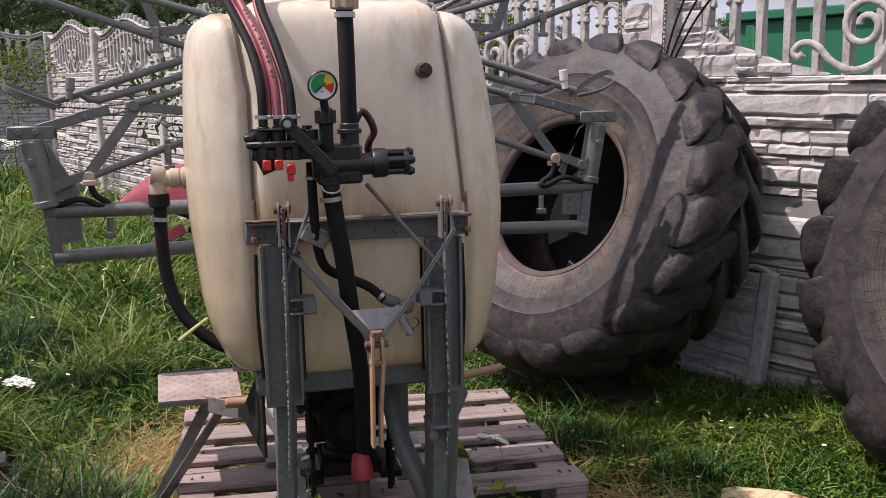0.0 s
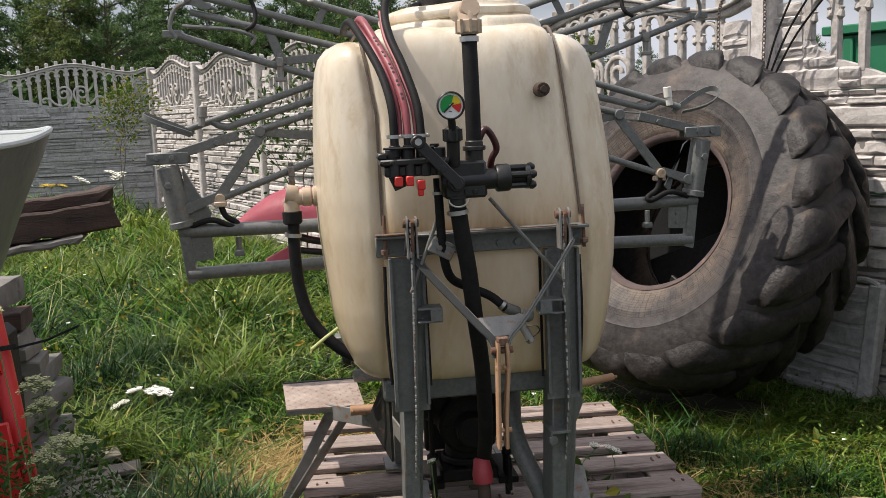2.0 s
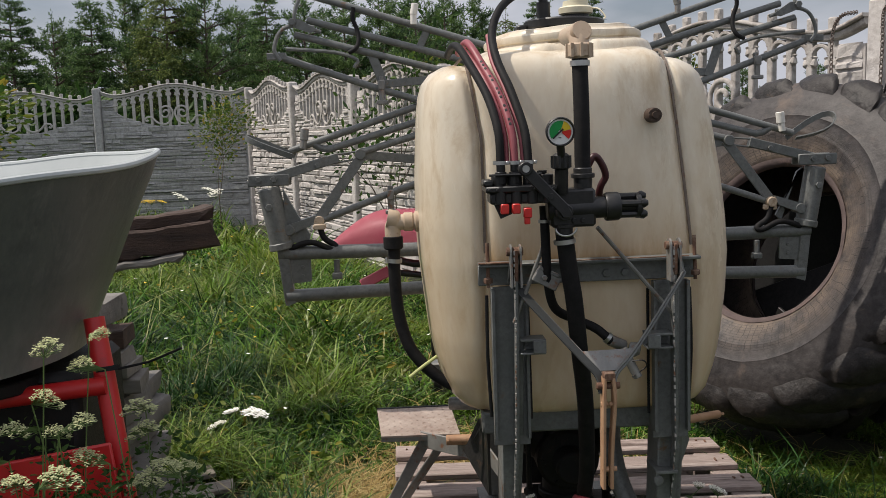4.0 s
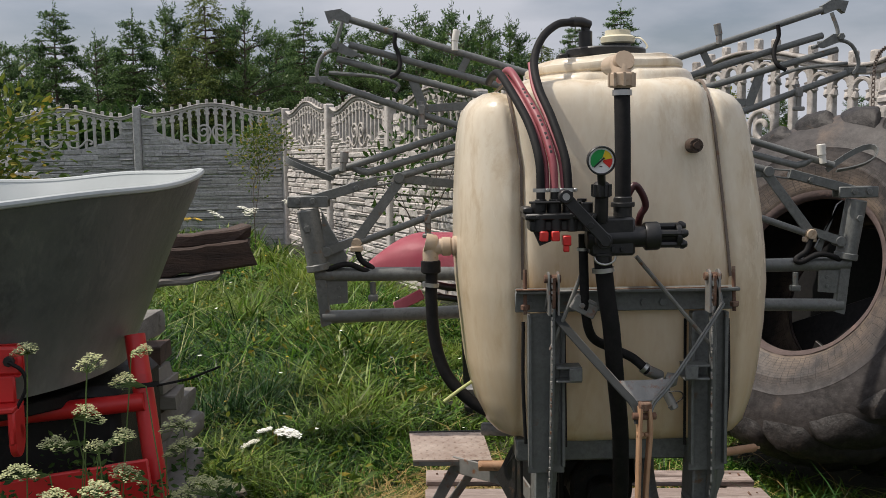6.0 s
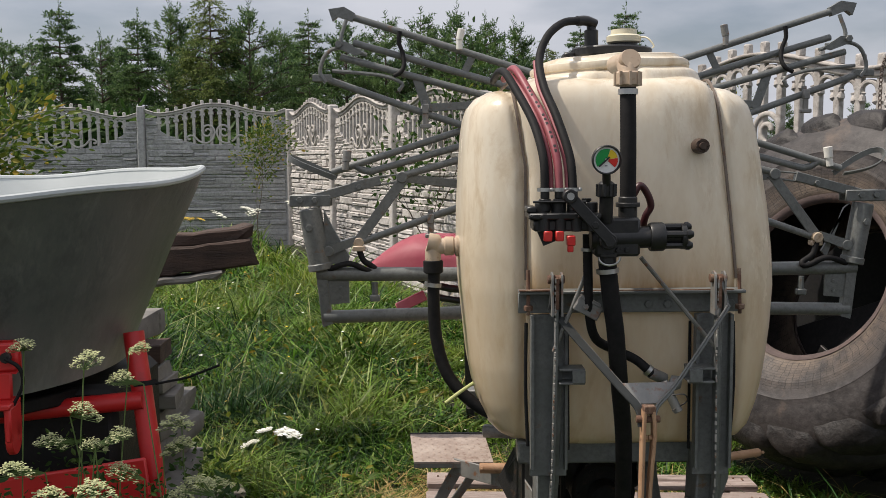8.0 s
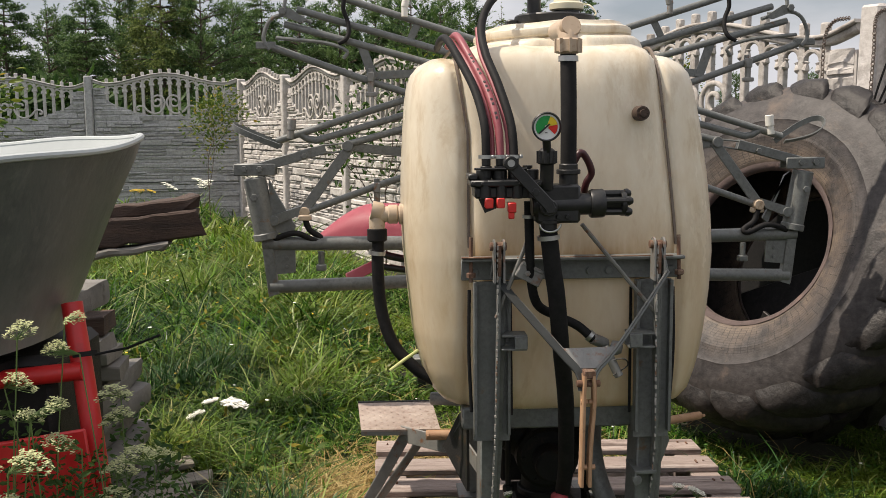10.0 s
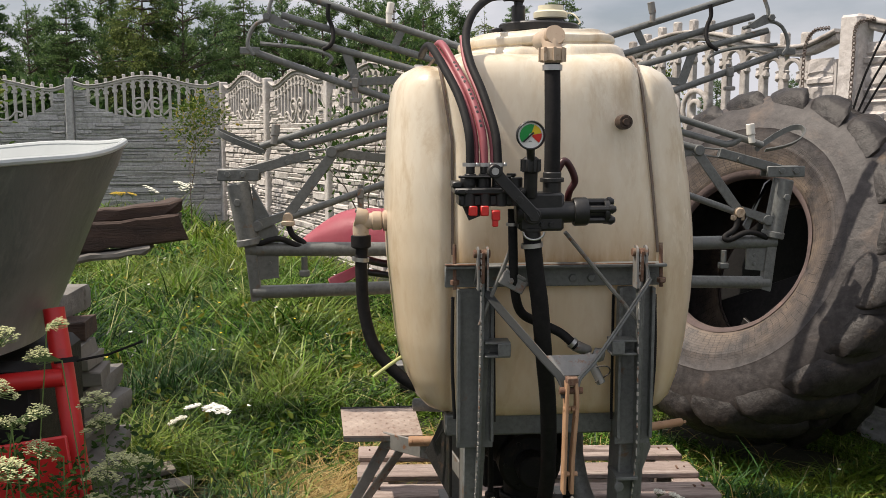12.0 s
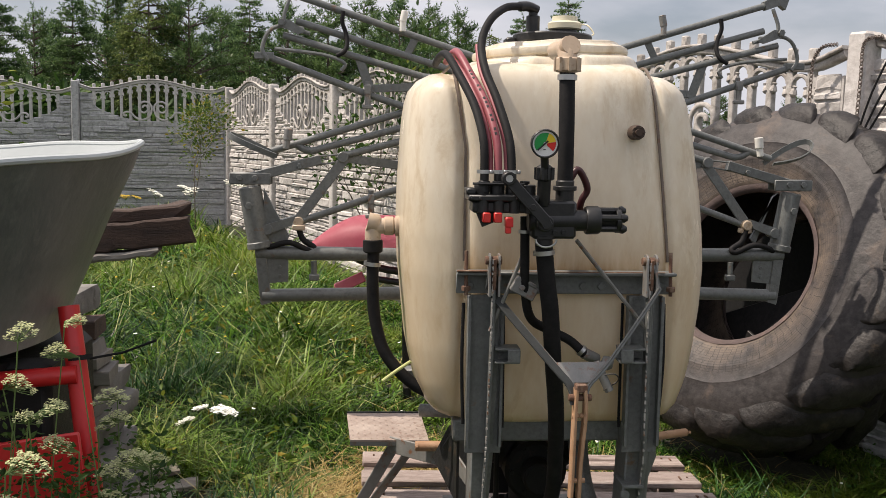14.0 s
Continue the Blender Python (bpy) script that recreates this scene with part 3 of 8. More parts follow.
def rail_z(x):
    """Height of the waved top rail over x from -0.97 to 0.97."""
    return 1.83 + 0.13 * 0.5 * (1 + math.cos(math.pi * min(1, abs(x) / 0.80))) + (0.05 * max(0, (abs(x) - 0.80) / 0.17) ** 1.3)


SILL = [(0.0, 1.428), (0.25, 1.44), (0.355, 1.468), (0.46, 1.488), (0.567, 1.53), (0.68, 1.566), (0.77, 1.62), (0.80, 1.68), (0.81, 1.80), (1.0, 1.80)]


def sill_z(x):
    """Lower edge of the pierced field: stone rising towards both ends of the bay."""
    return float(np.interp(abs(x), [a for a, _ in SILL], [b for _, b in SILL]))


def stone(bm, x0, x1, z0, z1, y, depth, rnd):
    """One split-face stone: a ledge whose edges and face are broken in steps along its length."""
    h, n = z1 - z0, 5
    c = min(0.009, h * 0.22)
    tilt = rnd.uniform(-0.004, 0.006)
    cols = []
    lift = 0.0
    for i in range(n + 1):
        u = i / n
        x = x0 + (x1 - x0) * min(1.0, max(0.0, u + (rnd.uniform(-0.06, 0.06) if 0 < i < n else 0.0)))
        lift = 0.6 * lift + rnd.uniform(-0.10, 0.10) * h
        d = depth + rnd.uniform(-0.005, 0.006) - (0.006 if i in (0, n) else 0.0)
        rows = ((y, z0 + 0.3 * max(0.0, lift)), (y - d + tilt, z0 + c * 0.5 + 0.5 * lift + rnd.uniform(0, 0.10) * h), (y - d - 0.3 * tilt + rnd.uniform(-0.003, 0.003), z0 + h * rnd.uniform(0.45, 0.7)), (y - d - tilt, z1 - c + 0.5 * min(0.0, lift)), (y, z1 + 0.3 * min(0.0, lift)))
        cols.append([bm.verts.new((x, q, z)) for q, z in rows])
    for a, b in zip(cols, cols[1:]):
        for i in range(4):
            bm.faces.new((a[i], b[i], b[i + 1], a[i + 1]))
    bm.faces.new(cols[0])
    bm.faces.new(cols[-1][::-1])


def courses(rnd, z0, z1, x0=-0.955, x1=0.955):
    """Rows of split stones that fill a slab face, as boxes (x0, x1, z0, z1, depth)."""
    z = z0
    while z < z1 - 0.02:
        h = min(rnd.choice((0.028, 0.038, 0.048, 0.060, 0.072, 0.090)), z1 - z)
        if z1 - (z + h) < 0.022:
            h = z1 - z
        x = x0
        while x < x1 - 0.03:
            w = min(rnd.choice((0.11, 0.17, 0.25, 0.36, 0.52)) * rnd.uniform(0.85, 1.15), x1 - x)
            if x1 - (x + w) < 0.07:
                w = x1 - x
            if h > 0.08 and rnd.random() < 0.5:
                hh = h * rnd.uniform(0.4, 0.6)
                yield x, x + w, z, z + hh, rnd.uniform(0.006, 0.038)
                yield x, x + w, z + hh, z + h, rnd.uniform(0.006, 0.038)
            else:
                yield x, x + w, z, z + h, rnd.uniform(0.004, 0.030)
            x += w
        z += h


def spiral(cx, cz, r0, r1, a0, turns, n=26):
    return [(cx + (r0 + (r1 - r0) * i / n) * math.cos(a0 + turns * 2 * math.pi * i / n), 0, cz + (r0 + (r1 - r0) * i / n) * math.sin(a0 + turns * 2 * math.pi * i / n)) for i in range(n + 1)]


def fence_panel(name, mat, seed, pieces, label, group):
    """A bay of fence in its own place: x along it, z up, its stone face towards -y."""
    rnd = random.Random(seed)
    t = thing(name, label, "fence", group=group)
    for k in range(3):
        bm = bmesh.new()
        box(bm, (-0.975, -0.012, 0.5 * k + 0.002), (0.975, 0.032, min(0.5 * k + 0.497, 1.424)), 0.004)
        part("slab", bm, M["joint"] if mat is M["white_fence"] else mat, t, smooth=0)
    rest = None if pieces else bmesh.new()
    g = 0.0035
    rows = [b for k in range(2) for b in courses(rnd, 0.5 * k + 0.004, 0.5 * k + 0.496)] + list(courses(rnd, 1.004, 1.426))
    for x0, x1, z0, z1, d in courses(rnd, 1.428, 1.80, -0.965, -0.20):
        for a, b in ((x0, x1), (-x1, -x0)):
            # a stone that would rise over the edge is cut back towards the post
            lim = min(sill_z(a), sill_z(b))
            if z1 > lim + 0.012:
                far = max(abs(a), abs(b))
                near = next((u for u in np.arange(min(abs(a), abs(b)), far - 0.05, 0.02) if sill_z(u) >= z1 - 0.012), None)
                if near is None:
                    continue
                a, b = (-far, -near) if a < 0 else (near, far)
            if z1 < rail_z(a) - 0.012:
                rows.append((a, b, z0, z1, d * 0.8))
    for x0, x1, z0, z1, d in rows:
        if pieces:
            b = bmesh.new()
            stone(b, x0 + g, x1 - g, z0 + g, z1 - g, -0.012, d, rnd)
            part("stone", b, mat, t, smooth=0)
        else:
            stone(rest, x0 + g, x1 - g, z0 + g, z1 - g, -0.012, d, rnd)
    if rest is not None:
        ob = part("stonework", rest, mat, t, smooth=0)
        ob["kind"] = "stuff"
    # solid backing of the shoulders
    for side in (-1, 1):
        bm = bmesh.new()
        col = []
        for a, z in SILL[1:-1] + [(0.975, 1.80)]:
            x = side * a
            hi = max(1.428, min(rail_z(x) - 0.02, z - 0.012))
            col.append([bm.verts.new((x, y, q)) for y, q in ((-0.012, 1.425), (-0.012, hi), (0.03, hi), (0.03, 1.425))])
        for a, b in zip(col, col[1:]):
            for i in range(4):
                bm.faces.new((a[i], a[(i + 1) % 4], b[(i + 1) % 4], b[i]))
        bm.faces.new(col[0])
        bm.faces.new(col[-1][::-1])
        part("shoulder", bm, mat, t, smooth=0)
    # waved rail
    trim = M["pale_concrete"] if mat is M["grey_fence"] else M["weathered_trim"]
    bm = bmesh.new()
    pts = [(x, 0.005, rail_z(x)) for x in np.linspace(-0.975, 0.975, 41)]
    sweep(bm, pts, rect(0.055, 0.034, 0.008))
    pts = [(x, 0.0, rail_z(x) + 0.026) for x in np.linspace(-0.975, 0.975, 41)]
    sweep(bm, pts, rect(0.075, 0.016, 0.004))
    part("rail", bm, trim, t, smooth=50)
    # balusters joined by leafy arches, and stubs above the rail
    n, gap = 14, 0.1215
    for i in range(n):
        x = -0.79 + gap * i
        b = bmesh.new()
        lo, hi = sill_z(x) - 0.03, rail_z(x) - 0.01
        box(b, (x - 0.0185, -0.014, lo), (x + 0.0185, 0.022, hi), 0.005)
        if i < n - 1:
            mid, rz = x + gap / 2, rail_z(x + gap / 2) - 0.078
            ra = gap / 2 - 0.012
            sweep(b, [(mid + ra * math.cos(a), -0.002, rz + 0.95 * ra * math.sin(a)) for a in np.linspace(0, math.pi, 9)], rect(0.020, 0.026, 0.005), up=(0, 1, 0))
        for s in (-1, 1):
            lathe(b, [(0.0, 0), (0.010, 0.004), (0.019, 0.016), (0.013, 0.034), (0.008, 0.042), (0.012, 0.052), (0.0, 0.056)], pose(x + s * 0.017, -0.004, hi - 0.125, 0, s * 14, 0), 7)
        box(b, (x - 0.020, -0.014, rail_z(x) + 0.028), (x + 0.020, 0.024, rail_z(x) + 0.088), 0.007)
        part("baluster", b, trim, t, smooth=40)
    # two scrolls with tails
    for s in (-1, 1):
        b = bmesh.new()
        r = spiral(0.115, 1.60, 0.105, 0.022, math.pi * 1.15, -1.55)
        tail = smooth_path([(0.018, 0, 1.555), (0.06, 0, 1.475), (0.15, 0, 1.440), (0.24, 0, 1.475), (0.30, 0, 1.535), (0.36, 0, 1.545), (0.395, 0, 1.515), (0.375, 0, 1.490), (0.355, 0, 1.505)], 5)
        for line in (r, tail):
            sweep(b, [(s * p[0], -0.012, p[2]) for p in line], rect(0.026, 0.022, 0.006), up=(0, 1, 0))
        part("scroll", b, trim, t, smooth=50)
    return t


def fence_post(mat, label, group, top=1.90):
    bm = bmesh.new()
    box(bm, (-0.048, -0.052, -0.1), (0.048, 0.052, top), 0.010)
    me = mesh_of("fence_post", bm, mat, 0)
    ob = new("fence_post", me)
    return tagged(ob, label, "fence post", group)


def facing(p, d):
    """A pose at p whose x axis runs along d."""
    return Matrix.Translation(p) @ Matrix.Rotation(math.atan2(d.y, d.x), 4, "Z")


CORNER = W_POST + ALONG * BAY * 5
N_FENCE = Vector((ALONG.y, -ALONG.x, 0))  # away from the yard
back_label = "whitewashed concrete fence panel with stone relief and scrollwork"
bay = fence_panel("concrete_fence", M["white_fence"], 3, False, back_label, "white fence")
for k in range(5):
    p = W_POST + ALONG * BAY * (k + 0.5) + N_FENCE * 0.02
    p.z = -0.16 + 0.052 * k
    m = facing(p, -ALONG)
    if k == 0:
        bay.matrix_basis = m
    else:
        copy_thing(bay, m)
post = fence_post(M["white_fence"], "square whitewashed concrete fence post", "white fence posts")
lean = pose(0, 0, 0, 0, 1.5, 0)
post.matrix_basis = facing(W_POST + V(0, 0, -0.10), -ALONG) @ lean
for k in range(1, 6):
    p = W_POST + ALONG * BAY * k
    copy_thing(post, facing(p + V(0, 0, -0.16 + 0.052 * k), -ALONG))
for k in (1, 2):
    copy_thing(post, facing(W_POST + NEAR * BAY * k + V(0, 0, -0.11), NEAR))
N_NEAR = Vector((-NEAR.y, NEAR.x, 0))
copy_thing(bay, facing(W_POST + NEAR * BAY * 1.5 + N_NEAR * 0.02 + V(0, 0, -0.11), NEAR))
# bare grey fence across the back
grey = fence_panel("concrete_fence", M["grey_fence"], 5, False, "bare grey concrete fence panel with stone relief and scrollwork", "grey fence")
grey_post = fence_post(M["grey_fence"], "square grey concrete fence post", "grey fence posts", 1.955)
BACK = Vector((-1, 0.01, 0)).normalized()
for k in range(4):
    m = facing(CORNER + BACK * BAY * (k + 0.5) + Vector((0, 0.02, 0.10 if k == 0 else 0.055)), -BACK)
    q = facing(CORNER + BACK * BAY * (k + 1) + Vector((0, 0, 0.10)), -BACK)
    if k == 0:
        grey.matrix_basis, grey_post.matrix_basis = m, q
    else:
        copy_thing(grey, m)
        copy_thing(grey_post, q)

# ---- sprayer: tank, steel frame, folded booms, controls ----
sprayer = thing("field_sprayer", "field sprayer with cream plastic tank on grey steel frame", "sprayer", (0.40, 2.4, 0.15))

YC, HD = 2.42, 0.335
# the tank's two sides by height
SIDES = [(0.588, 0.210, 0.600), (0.594, 0.150, 0.650), (0.604, 0.108, 0.690), (0.620, 0.076, 0.718), (0.645, 0.054, 0.737), (0.70, 0.031, 0.753), (0.75, 0.018, 0.763), (0.80, 0.008, 0.770), (0.90, -0.002, 0.780), (1.00, -0.012, 0.784), (1.09, -0.016, 0.779),
         (1.20, -0.014, 0.767), (1.31, -0.008, 0.750), (1.38, -0.003, 0.737), (1.42, 0.003, 0.728), (1.448, 0.012, 0.718), (1.470, 0.030, 0.700), (1.486, 0.060, 0.672), (1.496, 0.110, 0.625), (1.500, 0.170, 0.570)]


def side_xs(z):
    """The x of the tank's low and high side at a height."""
    zs = [q[0] for q in SIDES]
    return float(np.interp(z, zs, [q[1] for q in SIDES])), float(np.interp(z, zs, [q[2] for q in SIDES]))


def half_width(z):
    lo, hi = side_xs(z)
    return (hi - lo) / 2


def mid_x(z):
    lo, hi = side_xs(z)
    return (hi + lo) / 2


def strap_x(side, z):
    return (0.143 - 0.03 * max(0, z - 1.3) / 0.2) if side < 0 else (0.652 - 0.052 * max(0.0, min(1.0, (z - 1.0) / 0.5)))


def step01(t):
    t = max(0.0, min(1.0, t))
    return t * t * (3 - 2 * t)


def tank_skin(x, y, z):
    """Grooves for the straps, a raised middle on top, a waist, and the recess between the uprights."""
    p = Vector((x, y, z))
    if z > 1.38:
        # between the straps the top swells a little towards the turret
        hump = step01((x - 0.128) / 0.055) * (1 - step01((x - 0.55) / 0.09))
        p.z += 0.020 * step01((z - 1.38) / 0.10) * hump
    for s in (-1, 1):
        g = math.exp(-((x - strap_x(s, z)) / 0.013) ** 2)
        k = 0.018 * g
        if z > 1.47:
            p.z -= k
        else:
            p.y += k if y < YC else -k
    if y < YC and z > 1.36:
        p.y += 0.014 * step01((z - 1.40) / 0.06) * step01((0.058 - abs(x - 0.378)) / 0.020)
    if y < YC and z < 0.985:
        p.y += 0.012 * step01((0.985 - z) / 0.03) * step01((0.19 - abs(x - 0.395)) / 0.03)
    return p


def tank_mesh():
    bm = bmesh.new()
    nu, zs = 176, []
    for (a, *_), (b, *_) in zip(SIDES, SIDES[1:]):
        k = max(2, int((b - a) / 0.014))
        zs += [a + (b - a) * i / k for i in range(k)]
    zs.append(SIDES[-1][0])
    rings = []
    top_insets = [0.72, 0.40]
    levels = [(z, half_width(z)) for z in zs] + [(1.503, half_width(1.5) * k) for k in top_insets]
    levels = [(0.585, 0.12)] + levels
    for z, w in levels:
        d = HD * (w / 0.42) ** 0.9 if w > 0.3 else HD * (w / 0.42)
        ring = []
        for i in range(nu):
            a = 2 * math.pi * (i + 0.5) / nu
            c, s = math.cos(a), math.sin(a)
            e = 2 / 4.2
            x = mid_x(z) + w * math.copysign(abs(c) ** e, c)
            y = YC + d * math.copysign(abs(s) ** e, s)
            p = tank_skin(x, y, z)
            q = p * 4.5
            ring.append(bm.verts.new(p + V(0.0, noise.noise(q) * 0.005, noise.noise(q + V(9, 3, 1)) * 0.003)))
        rings.append(ring)
    for a, b in zip(rings, rings[1:]):
        for i in range(nu):
            bm.faces.new((a[i], a[(i + 1) % nu], b[(i + 1) % nu], b[i]))
    bm.faces.new(rings[0][::-1])
    bm.faces.new(rings[-1])
    return bm


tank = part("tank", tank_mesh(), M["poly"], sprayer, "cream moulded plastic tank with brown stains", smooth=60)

# round turret on top of the tank, with a rolled rim, tipped a little
bm = bmesh.new()
NECK = Matrix.Translation((0.390, 2.41, 1.535)) @ Matrix.Rotation(radians(-2.6), 4, "Y") @ Matrix.Translation((0, 0, -1.535))
lathe(bm, [(0.285, 1.440), (0.262, 1.470), (0.246, 1.486), (0.236, 1.500), (0.231, 1.515), (0.227, 1.526), (0.218, 1.534), (0.203, 1.5365), (0.2015, 1.540), (0.206, 1.543), (0.208, 1.551), (0.206, 1.559), (0.199, 1.563), (0.190, 1.564), (0.186, 1.567), (0.183, 1.574), (0.172, 1.577), (0.120, 1.577), (0.0, 1.577)], NECK, 112)
for v in bm.verts:
    if v.co.y < 2.28 and v.co.z < 1.536:
        # channel behind the filling pipe, and a flat beside it
        v.co.y += 0.016 * step01((0.060 - abs(v.co.x - 0.378)) / 0.018)
    v.co += V(0, 0, 0.0012 * math.sin(7 * math.atan2(v.co.y - 2.41, v.co.x - 0.39))) if v.co.z > 1.53 else V(0, 0, 0)
part("neck", bm, M["poly"], tank)
bm = bmesh.new()
LID = Matrix.Translation((0.378, 2.40, 0.0)) @ Matrix.Rotation(radians(0.6), 4, "Y")
lathe(bm, [(0.098, 1.562), (0.099, 1.580), (0.104, 1.583), (0.105, 1.600), (0.102, 1.604), (0.096, 1.605), (0.094, 1.598), (0.050, 1.596), (0.0, 1.596)], LID, 40)
box(bm, (-0.128, -0.03, 1.577), (-0.10, 0.03, 1.592), 0.004, m=LID)
cyl(bm, (0.423, 2.38, 1.59), (0.423, 2.38, 1.622), 0.034, 20)
lid = part("lid", bm, M["black_plastic"], tank, "black ribbed screw lid")
bm = bmesh.new()
lathe(bm, [(0.036, 1.615), (0.044, 1.618), (0.045, 1.632), (0.040, 1.636), (0.034, 1.637), (0.033, 1.650), (0.0, 1.653)], Matrix.Translation((0.423, 2.38, 0.0)), 28)
filler = part("filler_cap", bm, M["cream_cap"], lid, "off-white filler cap")
bm = bmesh.new()
tube(bm, smooth_path([(0.46, 2.37, 1.630), (0.475, 2.34, 1.625), (0.49, 2.33, 1.605), (0.486, 2.33, 1.598)], 4), 0.0022, 6)
part("retaining_cord", bm, M["cream_cap"], filler)
bm = bmesh.new()
cyl(bm, (0.335, 2.36, 1.59), (0.335, 2.36, 1.648), 0.018)
cyl(bm, (0.335, 2.36, 1.645), (0.335, 2.36, 1.672), 0.012)
tube(bm, smooth_path([(0.345, 2.36, 1.662), (0.32, 2.35, 1.670), (0.295, 2.34, 1.668)], 3), 0.013, 10)
part("vent_elbow", bm, M["black_plastic"], lid)

# straps in their grooves with threaded ends
for s in (-1, 1):
    pts = []
    for z in np.linspace(1.03, 1.47, 14):
        w = half_width(z)
        d = HD * (w / 0.42) ** 0.9
        x = strap_x(s, z)
        f = max(0.0, 1 - abs((x - mid_x(z)) / w) ** 4.2) ** (1 / 4.2)
        pts.append((x, YC - d * f + 0.010, z))
    for y in np.linspace(pts[-1][1] + 0.05, 2.65, 7):
        pts.append((strap_x(s, 1.5), y, 1.507))
    bm = bmesh.new()
    bar(bm, smooth_path(pts, 3), 0.006, 0.005, up=(0, -1, 0.3), c=0)
    strap = part("strap", bm, M["strap"], tank, "thin brown steel strap")
    bm = bmesh.new()
    x = 0.143 if s < 0 else 0.638
    cyl(bm, (x, 2.058, 0.955), (x + 0.001, 2.072, 1.06), 0.0045, 8)
    cyl(bm, (x, 2.058, 0.966), (x, 2.058, 0.978), 0.011, 6)
    part("threaded_rod", bm, M["rust"], strap)

# plug on the front
bm = bmesh.new()
lathe(bm, [(0.0, -0.014), (0.008, -0.014), (0.009, -0.008), (0.016, -0.008), (0.018, 0.004), (0.018, 0.03)], Matrix.Translation((0.551, 2.089, 1.346)) @ Matrix.Rotation(radians(-90), 4, "X"), 20)
for i in range(6):
    a = i * math.pi / 3
    cyl(bm, (0.551 + 0.013 * math.cos(a), 2.083, 1.346 + 0.013 * math.sin(a)), (0.551 + 0.013 * math.cos(a), 2.078, 1.346 + 0.013 * math.sin(a)), 0.003, 6)
part("plug", bm, M["plug"], tank, "dark round screw plug")

# frame: top angle, uprights, lower beam
bm = bmesh.new()
box(bm, (0.122, 2.050, 1.004), (0.650, 2.10, 1.012), 0.002)
box(bm, (0.122, 2.088, 0.955), (0.650, 2.10, 1.004), 0.002)
for x in (0.155, 0.43, 0.475, 0.625):
    bolt(bm, (x, 2.088, 0.975), (0, -1, 0), 0.010, 0.006)
top_angle = part("top_angle", bm, M["frame"], sprayer, "grey angle iron with rusty edge")
bm = bmesh.new()
box(bm, (0.120, 2.044, 1.0125), (0.20, 2.056, 1.0165), 0.001)
box(bm, (0.25, 2.045, 1.0125), (0.62, 2.050, 1.015), 0.001)
part("rusty_lip", bm, M["rust"], top_angle)
for x0, x1 in ((0.150, 0.238), (0.540, 0.628)):
    bm = bmesh.new()
    cx = (x0 + x1) / 2
    for a, b in ((x0, x0 + 0.008), (x1 - 0.008, x1)):
        box(bm, (a, 2.066, 0.58), (b, 2.0855, 0.952), 0.001)
    flanges = bm
    bm = bmesh.new()
    box(bm, (x0, 2.086, 0.56), (x1, 2.094, 0.952), 0.001)
    up = part("upright", bm, M["frame"], sprayer)
    part("flange", flanges, M["frame"], up)
    bm = bmesh.new()
    box(bm, (x0 + 0.018, 2.10, 0.20), (x0 + 0.060, 2.20, 0.60), 0.004, m=Matrix.Translation((0, 2.1, 0.6)) @ Matrix.Rotation(radians(7), 4, "X") @ Matrix.Translation((0, -2.1, -0.6)))
    part("lower_post", bm, M["frame"], sprayer)
    bm = bmesh.new()
    tube(bm, smooth_path([(x0 - 0.008 if x0 < 0.3 else x1 + 0.008, 2.10, 0.93), (x0 - 0.010 if x0 < 0.3 else x1 + 0.010, 2.095, 0.78), (x0 - 0.004 if x0 < 0.3 else x1 + 0.004, 2.10, 0.63)], 4), 0.0045, 8)
    tube(bm, [(x1 + 0.004 if x0 < 0.3 else x0 - 0.004, 2.11, 0.93), (x1 + 0.006 if x0 < 0.3 else x0 - 0.006, 2.10, 0.62)], 0.0035, 8)
    part("rubber_edge", bm, M["rubber"], up, "black rubber edging")
bm = bmesh.new()
box(bm, (0.13, 2.19, 0.555), (0.66, 2.25, 0.612), 0.005)
beam = part("lower_beam", bm, M["frame"], sprayer)
bm = bmesh.new()
for x in (0.21, 0.58):
    box(bm, (x - 0.03, 2.25, 0.56), (x + 0.03, 2.78, 0.605), 0.004)
box(bm, (0.02, 2.74, 0.55), (0.80, 2.80, 0.61), 0.004)
part("saddle", bm, M["frame"], sprayer)
for x in (0.215, 0.585):
    bm = bmesh.new()
    box(bm, (x - 0.025, 2.735, 0.175), (x + 0.025, 2.785, 0.56), 0.004)
    box(bm, (x - 0.06, 2.70, 0.167), (x + 0.06, 2.82, 0.175), 0.001)
    part("rear_post", bm, M["frame"], sprayer)

